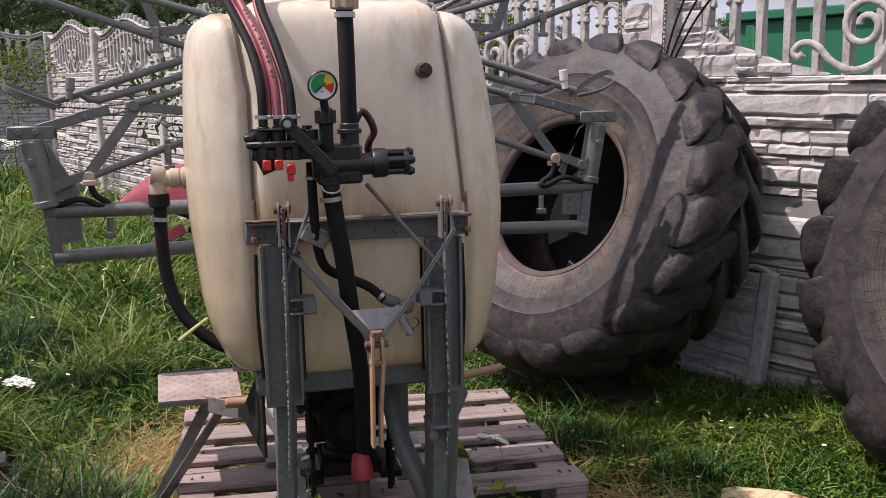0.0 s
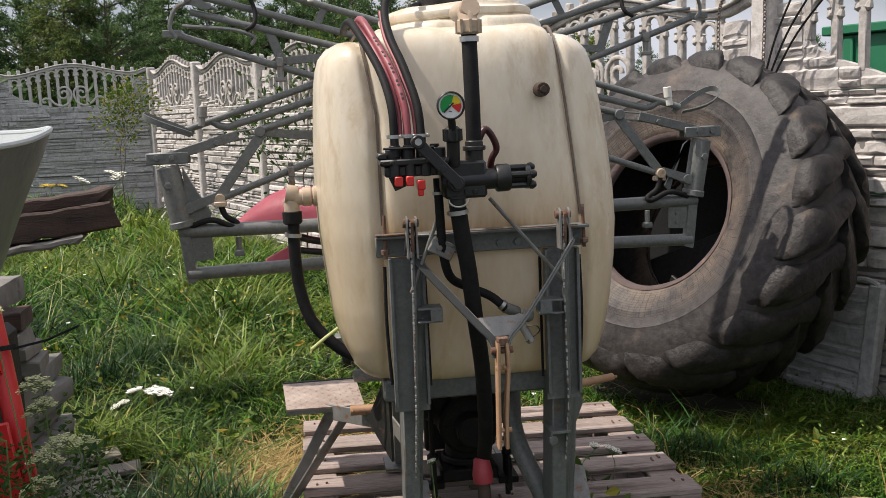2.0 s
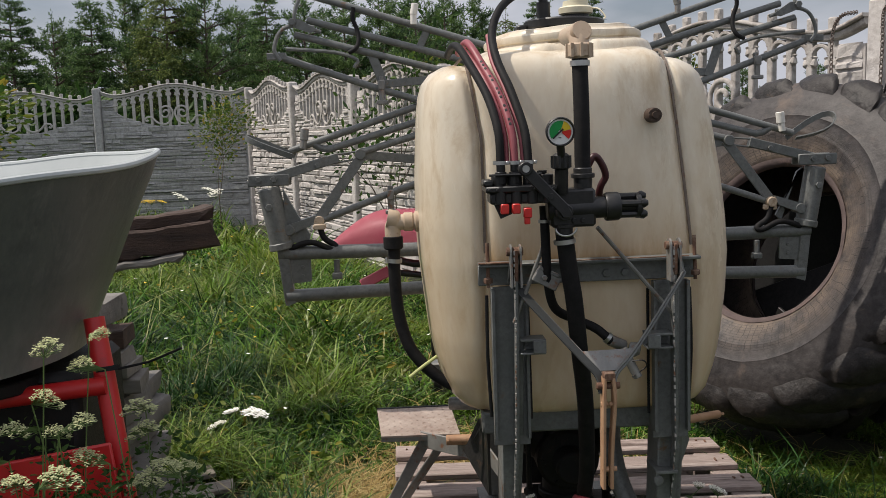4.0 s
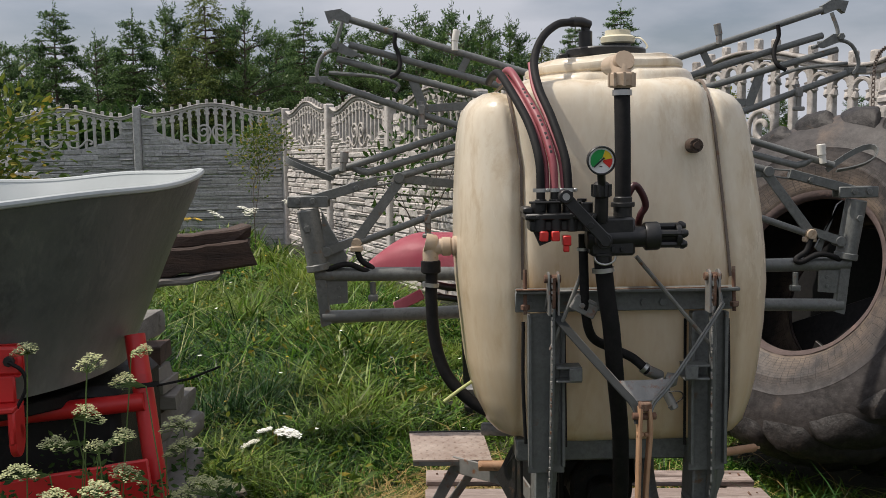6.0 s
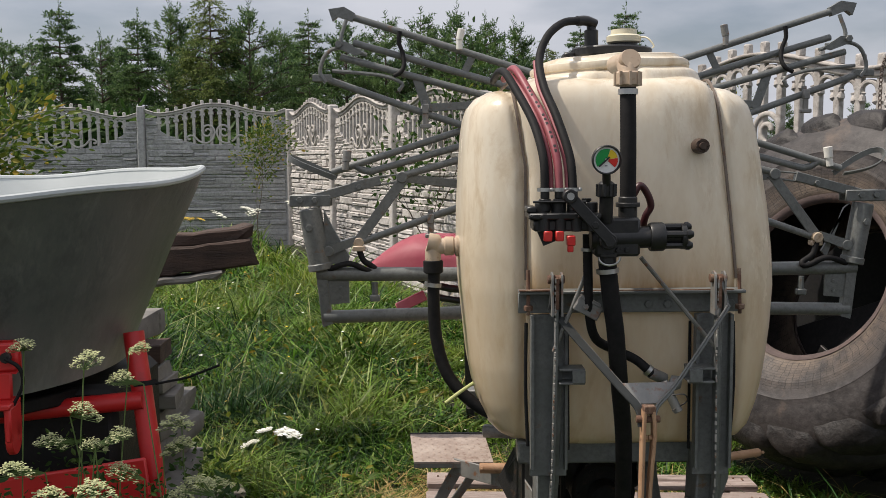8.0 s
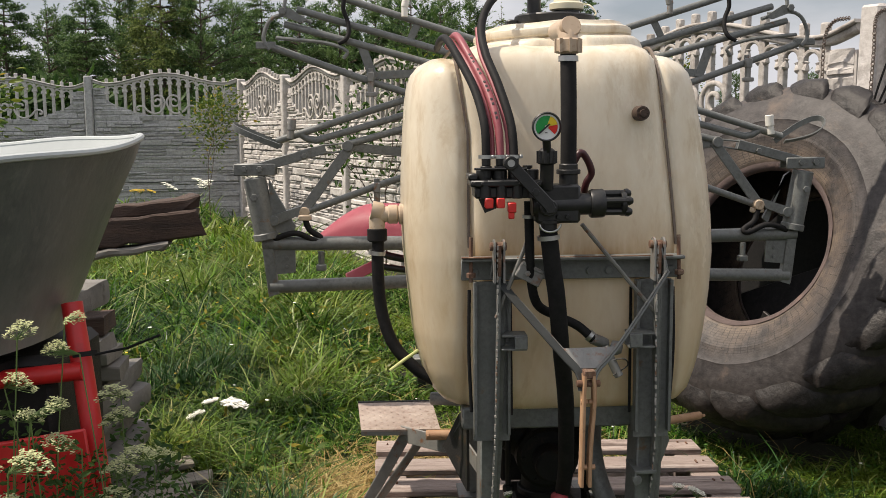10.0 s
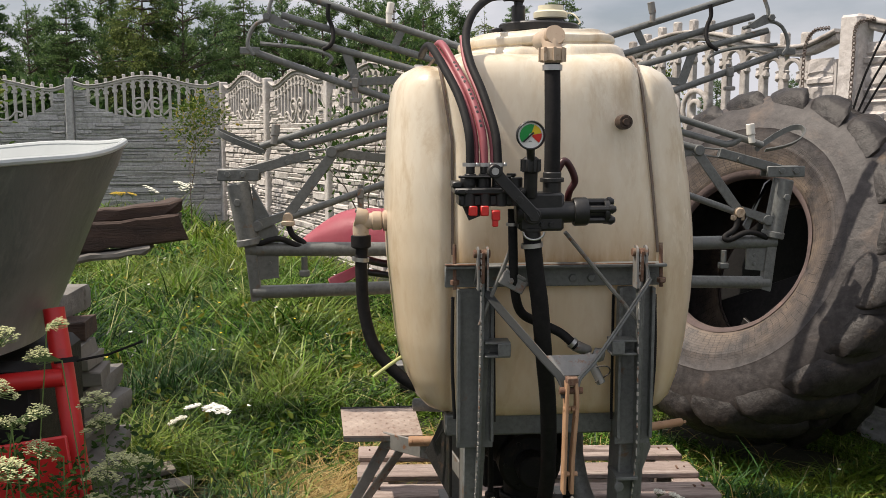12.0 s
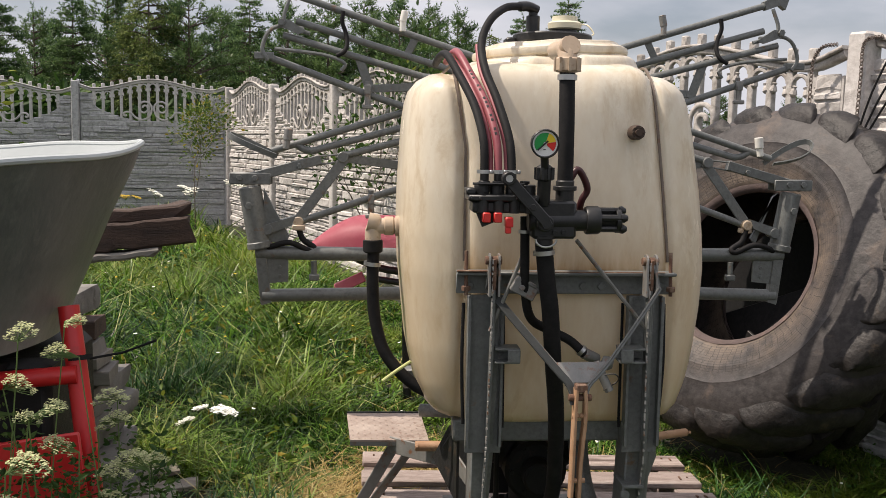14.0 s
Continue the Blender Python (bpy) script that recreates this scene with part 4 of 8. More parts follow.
# front flat bars with perforated look and lugs, hitch eyes on top
for x, x_low in ((0.205, 0.200), (0.578, 0.606)):
    bm = bmesh.new()
    line = [(x, 2.030, 1.045), (x, 2.035, 0.86), ((x + x_low) / 2, 2.075, 0.55), (x_low, 2.215, 0.20)]
    bar(bm, line, 0.008, 0.036, up=(0, 1, 0))
    bar(bm, [(x + 0.010, 2.052, 0.95), (x + 0.010, 2.056, 0.80), ((x + x_low) / 2 + 0.010, 2.094, 0.55), (x_low + 0.010, 2.234, 0.20)], 0.016, 0.006, up=(0, 1, 0))
    front = part("front_bar", bm, M["frame"], sprayer, "worn grey flat bar with chipped paint")
    rc = random.Random(int(x * 1000))
    edge = [Vector(p) + V(-0.0045, -0.0165, 0) for p in line]
    bm = bmesh.new()
    for k in range(64):
        u = (k + rc.random()) / 64 * 3
        i = min(2, int(u))
        p = edge[i].lerp(edge[i + 1], u - i)
        g = rc.uniform(0.002, 0.0065)
        box(bm, p - V(rc.uniform(0.0005, 0.0022), 0.0025, g), p + V(rc.uniform(0.001, 0.003), 0.003, g), 0)
    part("chipped_edge", bm, M["chip"], front, "bare chipped edge")["kind"] = "stuff"
    bm = bmesh.new()
    for k in (-1, 1):
        dx = 0.011 * k
        ring = [(x + dx, 2.028 - 0.017 * math.cos(a), 1.043 + 0.017 * math.sin(a)) for a in np.linspace(0, math.pi, 9)]
        plate(bm, ring + [(x + dx, 2.048, 0.96), (x + dx, 2.008, 0.96)], 0.0045)
    eye = part("hitch_plate", bm, M["frame_worn"], sprayer)
    bm = bmesh.new()
    cyl(bm, (x - 0.021, 2.028, 1.043), (x + 0.018, 2.028, 1.043), 0.010, 12)
    box(bm, (x - 0.0045, 2.011, 0.975), (x + 0.0045, 2.042, 1.048), 0.002)
    part("pin", bm, M["rust"], eye, "rusty orange pin")
    # small U brackets half way down
    bm = bmesh.new()
    q = 1 if x < 0.4 else -1
    bx = x + q * 0.036
    box(bm, (bx - 0.030, 2.02, 0.830), (bx + 0.030, 2.07, 0.835), 0.001)
    box(bm, (bx - 0.030, 2.02, 0.798), (bx + 0.030, 2.07, 0.803), 0.001)
    box(bm, (bx - 0.030, 2.062, 0.800), (bx + 0.030, 2.068, 0.833), 0.001)
    box(bm, (min(bx, bx + q * 0.030) if q > 0 else bx - 0.030, 2.014, 0.802), (bx + 0.030 if q > 0 else bx, 2.02, 0.832), 0.001)
    bolt(bm, (bx - q * 0.012, 2.062, 0.817), (0, -1, 0), 0.006, 0.004)
    part("bracket", bm, M["frame"], sprayer)

# V of flat bars with its gusset and the hanging rusty link
V_ARMS = {0.213: [(0.206, 2.036, 1.035), (0.196, 2.032, 0.985), (0.208, 2.026, 0.958), (0.332, 1.930, 0.816), (0.370, 1.905, 0.772), (0.375, 1.89, 0.735)],
          0.570: [(0.582, 2.020, 1.035), (0.594, 2.016, 0.985), (0.585, 2.008, 0.962), (0.459, 1.930, 0.818), (0.410, 1.905, 0.772), (0.402, 1.89, 0.735)]}
for x in V_ARMS:
    line = smooth_path(V_ARMS[x], 4)
    bm = bmesh.new()
    bar(bm, line, 0.007, 0.020 if x < 0.4 else 0.014, up=(0.85, 0.53, 0) if x < 0.4 else (0, 1, -0.35))
    arm_ob = part("hitch_arm", bm, M["frame_dark"] if x < 0.4 else M["frame"], sprayer)
    bm = bmesh.new()
    bar(bm, [p + V(0.0085, 0.0045, 0.003) if x < 0.4 else p + V(-0.003, -0.006, 0.006) for p in line], 0.005, 0.004)
    part("worn_edge", bm, M["frame_worn"], arm_ob, "bare worn edge")
bm = bmesh.new()
plate(bm, [(0.336, 1.938, 0.820), (0.460, 1.938, 0.822), (0.410, 1.912, 0.780), (0.370, 1.912, 0.780)], 0.006)
part("gusset", bm, M["frame_worn"], sprayer)
for x in (0.379, 0.397):
    bm = bmesh.new()
    bar(bm, smooth_path([(x, 1.89, 0.772), (x + (0.004 if x > 0.385 else -0.002), 1.89, 0.72), (x - 0.003, 1.895, 0.60), (x - 0.004, 1.898, 0.515)], 3), 0.008, 0.03, up=(0, 1, 0))
    for z in (0.75, 0.71, 0.56):
        cyl(bm, (x - 0.008, 1.89, z), (x + 0.008, 1.89, z), 0.006, 8)
    part("link_bar", bm, M["tan_steel"], sprayer, "rusty tan hanging link bar")
bm = bmesh.new()
cyl(bm, (0.362, 1.89, 0.752), (0.414, 1.89, 0.752), 0.008, 10)
box(bm, (0.375, 1.875, 0.765), (0.402, 1.898, 0.785), 0.003)
part("link_pin", bm, M["rust"], sprayer)

# thin stay rods and the tilted clamp
bm = bmesh.new()
tube(bm, [(0.392, 2.0, 1.095), (0.588, 2.045, 0.866)], 0.005, 8)
part("stay_rod", bm, M["frame_worn"], sprayer)
bm = bmesh.new()
tube(bm, [(0.276, 1.99, 1.085), (0.240, 2.01, 0.985), (0.199, 2.03, 0.875)], 0.005, 8)
part("stay_rod", bm, M["frame_worn"], sprayer)
bm = bmesh.new()
tilt = Matrix.Translation((0.272, 2.0, 0.980)) @ Matrix.Rotation(radians(28), 4, "Y")
box(bm, (-0.030, -0.012, -0.016), (0.030, 0.012, 0.016), 0.002, m=tilt)
box(bm, (-0.028, -0.014, 0.014), (0.022, 0.012, 0.022), 0.002, m=tilt)
bolt(bm, tilt @ V(-0.008, -0.013, 0.002), (0, -1, 0), 0.007, 0.005)
part("clamp", bm, M["frame_worn"], sprayer)

# feet, side gussets, pivot stubs
for x, q in ((0.195, -1), (0.640, 1)):
    bm = bmesh.new()
    plate(bm, [(x, 2.20, 0.155), (x + 0.055, 2.20, 0.155), (x + 0.05, 2.29, 0.29), (x + 0.012, 2.30, 0.30)], 0.007)
    part("foot_plate", bm, M["frame_worn"], sprayer)
    bm = bmesh.new()
    g = 0.145 if q < 0 else 0.640
    plate(bm, [(g, 2.20, 0.60), (g, 2.20, 0.39 if q < 0 else 0.45), (g + q * 0.055, 2.31, 0.475), (g + q * 0.015, 2.27, 0.575)], 0.008)
    part("side_gusset", bm, M["dark_steel"] if q < 0 else M["frame"], sprayer)
    bm = bmesh.new()
    p0, p1 = ((0.135, 2.47, 0.452), (0.048, 2.48, 0.450)) if q < 0 else ((0.70, 2.42, 0.49), (0.86, 2.55, 0.465))
    cyl(bm, p0, p1, 0.012 if q > 0 else 0.015, 12)
    bolt(bm, V(*p1) + V(0.006, -0.02, 0.006), (-0.3, -0.7, 0.3), 0.005, 0.004)
    part("pivot_pin", bm, M["tan_steel"], sprayer, "tan-brown pivot pin")

# bent grey pipe beside the shaft
bm = bmesh.new()
tube(bm, smooth_path([(0.50, 2.42, 0.56), (0.495, 2.36, 0.46), (0.51, 2.32, 0.36), (0.545, 2.27, 0.27), (0.575, 2.25, 0.205), (0.612, 2.25, 0.20), (0.622, 2.24, 0.30), (0.618, 2.20, 0.46), (0.615, 2.18, 0.58)], 6), 0.027, 14)
part("bent_pipe", bm, M["frame"], sprayer)
bm = bmesh.new()
box(bm, (0.545, 2.08, 0.468), (0.600, 2.17, 0.476), 0.001)
box(bm, (0.545, 2.08, 0.438), (0.551, 2.16, 0.470), 0.001)
cyl(bm, (0.552, 2.09, 0.452), (0.552, 2.078, 0.452), 0.012, 10)
part("hook_plate", bm, M["frame"], sprayer)

# pump, drive shaft and its red cover
bm = bmesh.new()
cyl(bm, (0.385, 2.40, 0.40), (0.385, 2.64, 0.40), 0.088, 24, 0.01)
cyl(bm, (0.385, 2.33, 0.40), (0.385, 2.41, 0.40), 0.045, 18, 0.006)
for a in (0.5, 2.6, 4.71):
    d = V(math.cos(a), 0, math.sin(a))
    c = V(0.385, 2.50, 0.40)
    cyl(bm, c + d * 0.06, c + d * 0.118, 0.062, 20)
    cyl(bm, c + d * 0.112, c + d * 0.132, 0.074, 20, 0.004)
    cyl(bm, c + d * 0.128, c + d * 0.150, 0.045, 16, 0.006)
    for q in range(8):
        e = V(-d.z, 0, d.x) * math.cos(q * 0.785) + V(0, 1, 0) * math.sin(q * 0.785)
        bolt(bm, c + d * 0.132 + e * 0.064, d, 0.007, 0.008)
for a in range(6):
    bolt(bm, (0.385 + 0.07 * math.cos(a * 1.047), 2.40, 0.40 + 0.07 * math.sin(a * 1.047)), (0, -1, 0), 0.007, 0.008)
for x in (0.275, 0.495):
    cyl(bm, (x, 2.42, 0.175), (x, 2.42, 0.555), 0.008, 8)
    cyl(bm, (x, 2.42, 0.30), (x, 2.42, 0.318), 0.016, 6)
    box(bm, (x - 0.03, 2.40, 0.215), (x + 0.03, 2.60, 0.235), 0.003)
    box(bm, (x - 0.006, 2.38, 0.20), (x + 0.006, 2.46, 0.30), 0.001)
box(bm, (0.30, 2.42, 0.225), (0.47, 2.60, 0.262), 0.006)
box(bm, (0.275, 2.60, 0.26), (0.495, 2.64, 0.55), 0.006)
pump = part("pump", bm, M["grease_and_shade"], sprayer, "dark greasy diaphragm pump")
bm = bmesh.new()
lathe(bm, [(0.027, 0.0), (0.029, 0.025), (0.022, 0.065), (0.017, 0.07), (0.0, 0.07)], along((0.393, 2.245, 0.288), (0.390, 2.262, 0.375)), 20)
part("shaft_cover", bm, M["shaft_red"], sprayer, "red plastic shaft guard")
bm = bmesh.new()
cyl(bm, (0.396, 2.225, 0.13), (0.393, 2.246, 0.30), 0.018, 12)
box(bm, (0.380, 2.213, 0.10), (0.412, 2.243, 0.16), 0.004)
part("drive_shaft", bm, M["rust_dark"], sprayer, "dark rusty drive shaft")

# tread-plate step with its leg
bm = bmesh.new()
stp = [V(-0.140, 2.600, 0.428), V(0.094, 2.590, 0.428), V(0.082, 2.885, 0.428), V(-0.158, 2.886, 0.428)]
plate(bm, stp, 0.006)
for i in range(13):
    for j in range(11):
        u, v = (i + 0.5) / 13, (j + 0.5) / 11
        p = stp[0].lerp(stp[1], u).lerp(stp[3].lerp(stp[2], u), v)
        a = radians(45 if (i + j) % 2 else -45)
        d = V(math.cos(a), math.sin(a), 0) * 0.008
        n = V(-d.y, d.x, 0) * 0.28
        k = [bm.verts.new(p + d * s + n * t + V(0, 0, 0.003)) for s, t in ((-1, 0), (-0.2, 1), (1, 0), (-0.2, -1))]
        top = bm.verts.new(p + V(0, 0, 0.0046))
        for q in range(4):
            bm.faces.new((k[q], k[(q + 1) % 4], top))
step = part("step", bm, M["step"], sprayer, "worn brown tread-plate step", smooth=0)
bm = bmesh.new()
bar(bm, [stp[3] + V(0, 0, -0.006), stp[2] + V(0, 0, -0.006)], 0.008, 0.026)
part("step_edge", bm, M["frame_dark"], step)
bm = bmesh.new()
bar(bm, [stp[0] + V(0, 0.004, -0.008), stp[1] + V(0, 0.004, -0.008)], 0.006, 0.016)
part("step_edge", bm, M["frame_worn"], step)
bm = bmesh.new()
bar(bm, [(0.10, 2.52, 0.425), (0.05, 2.60, 0.415), (-0.21, 2.64, 0.03)], 0.006, 0.045, up=(0, 1, 0))
bar(bm, [(0.02, 2.72, 0.42), (-0.19, 2.70, 0.06)], 0.035, 0.006, up=(0, 1, 0))
bar(bm, [(-0.02, 2.62, 0.41), (0.16, 2.40, 0.43), (0.20, 2.26, 0.40)], 0.006, 0.05, up=(0, 0, 1))
part("leg", bm, M["frame_worn"], sprayer, "bent grey flat-bar leg")
bm = bmesh.new()
cyl(bm, (0.075, 2.78, 0.47), (0.20, 2.74, 0.475), 0.021, 12)
part("step_tube", bm, M["frame"], sprayer)

# ---- controls ----
LIFT = V(-0.002, 0, 0.012)
ctl = bmesh.new()
box(ctl, (0.132, 1.905, 1.176), (0.288, 2.0, 1.190), 0.003)
box(ctl, (0.142, 1.915, 1.150), (0.282, 1.99, 1.176), 0.004)
box(ctl, (0.128, 1.918, 1.190), (0.150, 1.985, 1.204), 0.003)
for x in (0.165, 0.200, 0.235, 0.270):
    cyl(ctl, (x, 1.95, 1.186), (x, 1.95, 1.212), 0.017, 12)
    cyl(ctl, (x, 1.918, 1.15), (x, 1.918, 1.19), 0.013, 10)
for x in (0.14, 0.158, 0.24, 0.28):
    bolt(ctl, (x, 1.905, 1.183), (0, -1, 0), 0.004, 0.005)
plate(ctl, [(0.15, 1.93, 1.152), (0.165, 1.93, 1.118), (0.19, 1.93, 1.128), (0.20, 1.93, 1.152)], 0.01)
for v in ctl.verts:
    v.co += LIFT
valves = part("valve_block", ctl, M["black_plastic"], sprayer, "black section valve block")
for x, z in ((0.172, 1.140), (0.197, 1.140), (0.222, 1.130)):
    bm = bmesh.new()
    box(bm, (x - 0.009, 1.898, z - 0.010), (x + 0.009, 1.925, z + 0.012), 0.002)
    if z < 1.135:
        box(bm, (x - 0.008, 1.900, z - 0.024), (x + 0.005, 1.915, z - 0.008), 0.002)
    for v in bm.verts:
        v.co += LIFT
    part("red_lever", bm, M["red_plastic"], valves, "red plastic lever")
bm = bmesh.new()
for x in (0.168, 0.199, 0.230):
    cyl(bm, (x, 1.945, 1.205), (x, 1.945, 1.232), 0.013, 12)
    cyl(bm, (x, 1.945, 1.222), (x, 1.945, 1.228), 0.017, 12)
    cyl(bm, (x, 1.945, 1.232), (x, 1.945, 1.256), 0.010, 12)
tube(bm, [(0.140, 1.925, 1.226), (0.255, 1.925, 1.226)], 0.003, 6)
part("outlet", bm, M["black_plastic"], valves)
bm = bmesh.new()
for x in (0.168, 0.199, 0.230):
    ring_clamp(bm, (x, 1.945, 1.248), (x, 1.945, 1.256), 0.0155, 0.002)
    box(bm, (x + 0.010, 1.928, 1.249), (x + 0.017, 1.935, 1.256), 0.001)
part("hose_clamp", bm, M["zinc"], valves)
# cluster of small adjusters behind the lever
bm = bmesh.new()
for x, z in ((0.246, 1.225), (0.260, 1.232), (0.272, 1.222)):
    cyl(bm, (x, 1.95, 1.19), (x, 1.95, z), 0.008, 8)
    cyl(bm, (x, 1.95, z - 0.006), (x, 1.95, z), 0.011, 8)
part("adjuster", bm, M["black_plastic"], valves)
# main valve body, lever, ribbed regulator
bm = bmesh.new()
cyl(bm, (0.268, 1.945, 1.143), (0.405, 1.945, 1.146), 0.024, 16)
box(bm, (0.275, 1.925, 1.105), (0.375, 1.985, 1.19), 0.006)
cyl(bm, (0.306, 1.945, 1.145), (0.306, 1.945, 1.088), 0.020, 14)
cyl(bm, (0.306, 1.945, 1.112), (0.306, 1.945, 1.104), 0.026, 14)
cyl(bm, (0.300, 1.93, 1.142), (0.300, 1.893, 1.142), 0.019, 12)
cyl(bm, (0.300, 1.895, 1.142), (0.300, 1.880, 1.142), 0.013, 6)
cyl(bm, (0.352, 1.955, 1.165), (0.352, 1.955, 1.235), 0.021, 14)
cyl(bm, (0.352, 1.955, 1.212), (0.352, 1.955, 1.222), 0.027, 12)
cyl(bm, (0.299, 1.930, 1.18), (0.298, 1.918, 1.238), 0.015, 12)
for x in (0.325, 0.345):
    bolt(bm, (x, 1.925, 1.12), (0, -1, 0), 0.006, 0.006)
body = part("valve_body", bm, M["black_plastic"], sprayer, "black control valve body")
bm = bmesh.new()
lathe(bm, [(0.0, 0), (0.030, 0.0), (0.032, 0.004), (0.032, 0.028), (0.030, 0.032), (0.0, 0.032)], along((0.398, 1.945, 1.146), (0.44, 1.945, 1.147)), 20)
for k in range(5):
    a = 2 * math.pi * k / 5 + 0.3
    dy, dz = 0.022 * math.cos(a), 0.022 * math.sin(a)
    cyl(bm, (0.425, 1.945 + dy, 1.146 + dz), (0.480, 1.945 + dy, 1.146 + dz), 0.0075, 8)
    lathe(bm, [(0, 0), (0.010, 0.003), (0.011, 0.010), (0.006, 0.018), (0, 0.019)], along((0.472, 1.945 + dy, 1.146 + dz), (0.5, 1.945 + dy, 1.146 + dz)), 8)
cyl(bm, (0.425, 1.945, 1.146), (0.476, 1.945, 1.146), 0.017, 12)
cyl(bm, (0.466, 1.945, 1.146), (0.478, 1.945, 1.146), 0.028, 14)
part("regulator", bm, M["black_plastic"], body, "ribbed black regulator knob")
bm = bmesh.new()
bar(bm, [(0.214, 1.885, 1.238), (0.298, 1.882, 1.148)], 0.007, 0.026, up=(0.7, 0, 0.7))
cyl(bm, (0.214, 1.90, 1.240), (0.214, 1.872, 1.240), 0.015, 16)
bolt(bm, (0.268, 1.880, 1.178), (0, -1, 0), 0.008, 0.004)
lever = part("lever", bm, M["black_plastic"], body, "dark grey lever arm")
bm = bmesh.new()
lathe(bm, [(0.0, 0), (0.008, 0), (0.008, 0.002)], along((0.214, 1.8715, 1.240), (0.214, 1.8, 1.240)), 12)
part("knob_ring", bm, M["zinc"], lever)
bm = bmesh.new()
tube(bm, [(0.307 + 0.024 * math.cos(a), 1.925, 1.104 + 0.018 * math.sin(a)) for a in np.linspace(math.pi, 2 * math.pi, 9)], 0.0025, 6)
ring_clamp(bm, (0.309, 1.955, 1.066), (0.308, 1.955, 1.076), 0.0222, 0.003)
ring_clamp(bm, (0.268, 1.985, 1.112), (0.268, 1.985, 1.119), 0.0125, 0.002)
ring_clamp(bm, (0.352, 1.967, 1.458), (0.352, 1.967, 1.470), 0.0195, 0.003)
part("steel_clip", bm, M["zinc"], body)["kind"] = "stuff"
# gauge
bm = bmesh.new()
gm = Matrix.Translation((0.289, 1.868, 1.316)) @ Matrix.Rotation(radians(90), 4, "X") @ Matrix.Rotation(radians(3), 4, "X")
lathe(bm, [(0.0, -0.024), (0.022, -0.024), (0.030, -0.016), (0.0315, 0.002), (0.0295, 0.004), (0.0275, 0.001), (0.0275, -0.004), (0, -0.004)], gm, 32)
cyl(bm, (0.291, 1.885, 1.292), (0.296, 1.905, 1.262), 0.009, 10)
gauge = part("pressure_gauge", bm, M["black_plastic"], sprayer, "round pressure gauge with coloured dial")
bm = bmesh.new()
lathe(bm, [(0.0, 0), (0.019, 0), (0.021, 0.004), (0.019, 0.028), (0.012, 0.034), (0.0, 0.034)], pose(0.297, 1.915, 1.236), 12)
part("union_nut", bm, M["black_plastic"], gauge)
for k in range(10):
    a = 2 * math.pi * k / 10
    bm = bmesh.new()
    box(bm, (-0.0025, -0.0025, 0), (0.0025, 0.0025, 0.026), 0, m=pose(0.297 + 0.020 * math.cos(a), 1.915 + 0.020 * math.sin(a), 1.238))
    part("nut_rib", bm, M["black_plastic"], gauge)


def sector(bm, m, r0, r1, a0, a1, z, n=10):
    inner = [bm.verts.new(m @ V(r0 * math.cos(a), r0 * math.sin(a), z)) for a in np.linspace(a0, a1, n)]
    outer = [bm.verts.new(m @ V(r1 * math.cos(a), r1 * math.sin(a), z)) for a in np.linspace(a0, a1, n)]
    for i in range(n - 1):
        bm.faces.new((inner[i], inner[i + 1], outer[i + 1], outer[i]))


bm = bmesh.new()
sector(bm, gm, 0.0005, 0.0272, 0, 2 * math.pi, -0.0025, 40)
dial = part("dial", bm, M["gauge_white"], gauge, "white dial with green, yellow and red sectors")
for nm, mt, a0, a1, r0, r1 in (("green_sector", "gauge_green", 72, 218, 0.004, 0.0235), ("yellow_sector", "gauge_yellow", 12, 70, 0.004, 0.0235), ("red_sector", "gauge_red", -42, 10, 0.004, 0.0235)):
    bm = bmesh.new()
    sector(bm, gm, r0, r1, radians(a0), radians(a1), -0.0014)
    part(nm, bm, M[mt], gauge)
bm = bmesh.new()
bar(bm, [gm @ V(0.006, 0.006, 0.0002), gm @ V(-0.016, -0.014, 0.0002)], 0.0025, 0.0008)
for k in range(3):
    sector(bm, gm @ pose(0.002 * k - 0.003, -0.0125, 0), 0.0002, 0.0012, 0, 6.28, -0.001, 6)
part("needle", bm, M["black_plastic"], gauge)

# ---- hoses ----
def hose(name, pts, r, mat, label="", k=8, n=12):
    bm = bmesh.new()
    tube(bm, smooth_path(pts, k), r, n)
    return part(name, bm, M[mat], sprayer, label)


hose("hose", [(0.168, 1.945, 1.24), (0.166, 1.96, 1.32), (0.150, 2.02, 1.40), (0.120, 2.10, 1.475), (0.098, 2.18, 1.525), (0.09, 2.30, 1.535), (0.09, 2.5, 1.53)], 0.0096, "rubber", "black rubber hose")
hose("hose", [(0.199, 1.945, 1.24), (0.196, 1.965, 1.32), (0.178, 2.02, 1.40), (0.148, 2.10, 1.475), (0.125, 2.18, 1.53), (0.12, 2.30, 1.54), (0.12, 2.5, 1.535)], 0.0095, "red_hose", "faded red hose with worn lettering bars")
hose("hose", [(0.230, 1.945, 1.24), (0.226, 1.97, 1.32), (0.205, 2.03, 1.41), (0.183, 2.10, 1.485), (0.180, 2.17, 1.555), (0.205, 2.22, 1.615), (0.25, 2.28, 1.655), (0.298, 2.34, 1.669)], 0.0100, "rubber", "black hose looping to the lid")
hose("inner_red_hose", [(0.183, 1.955, 1.25), (0.181, 1.975, 1.32), (0.163, 2.03, 1.40), (0.135, 2.11, 1.475), (0.112, 2.2, 1.522)], 0.006, "red_hose")
hose("inner_red_hose", [(0.219, 1.953, 1.25), (0.215, 1.978, 1.32), (0.194, 2.038, 1.41), (0.172, 2.108, 1.485), (0.170, 2.178, 1.55)], 0.0055, "red_hose")
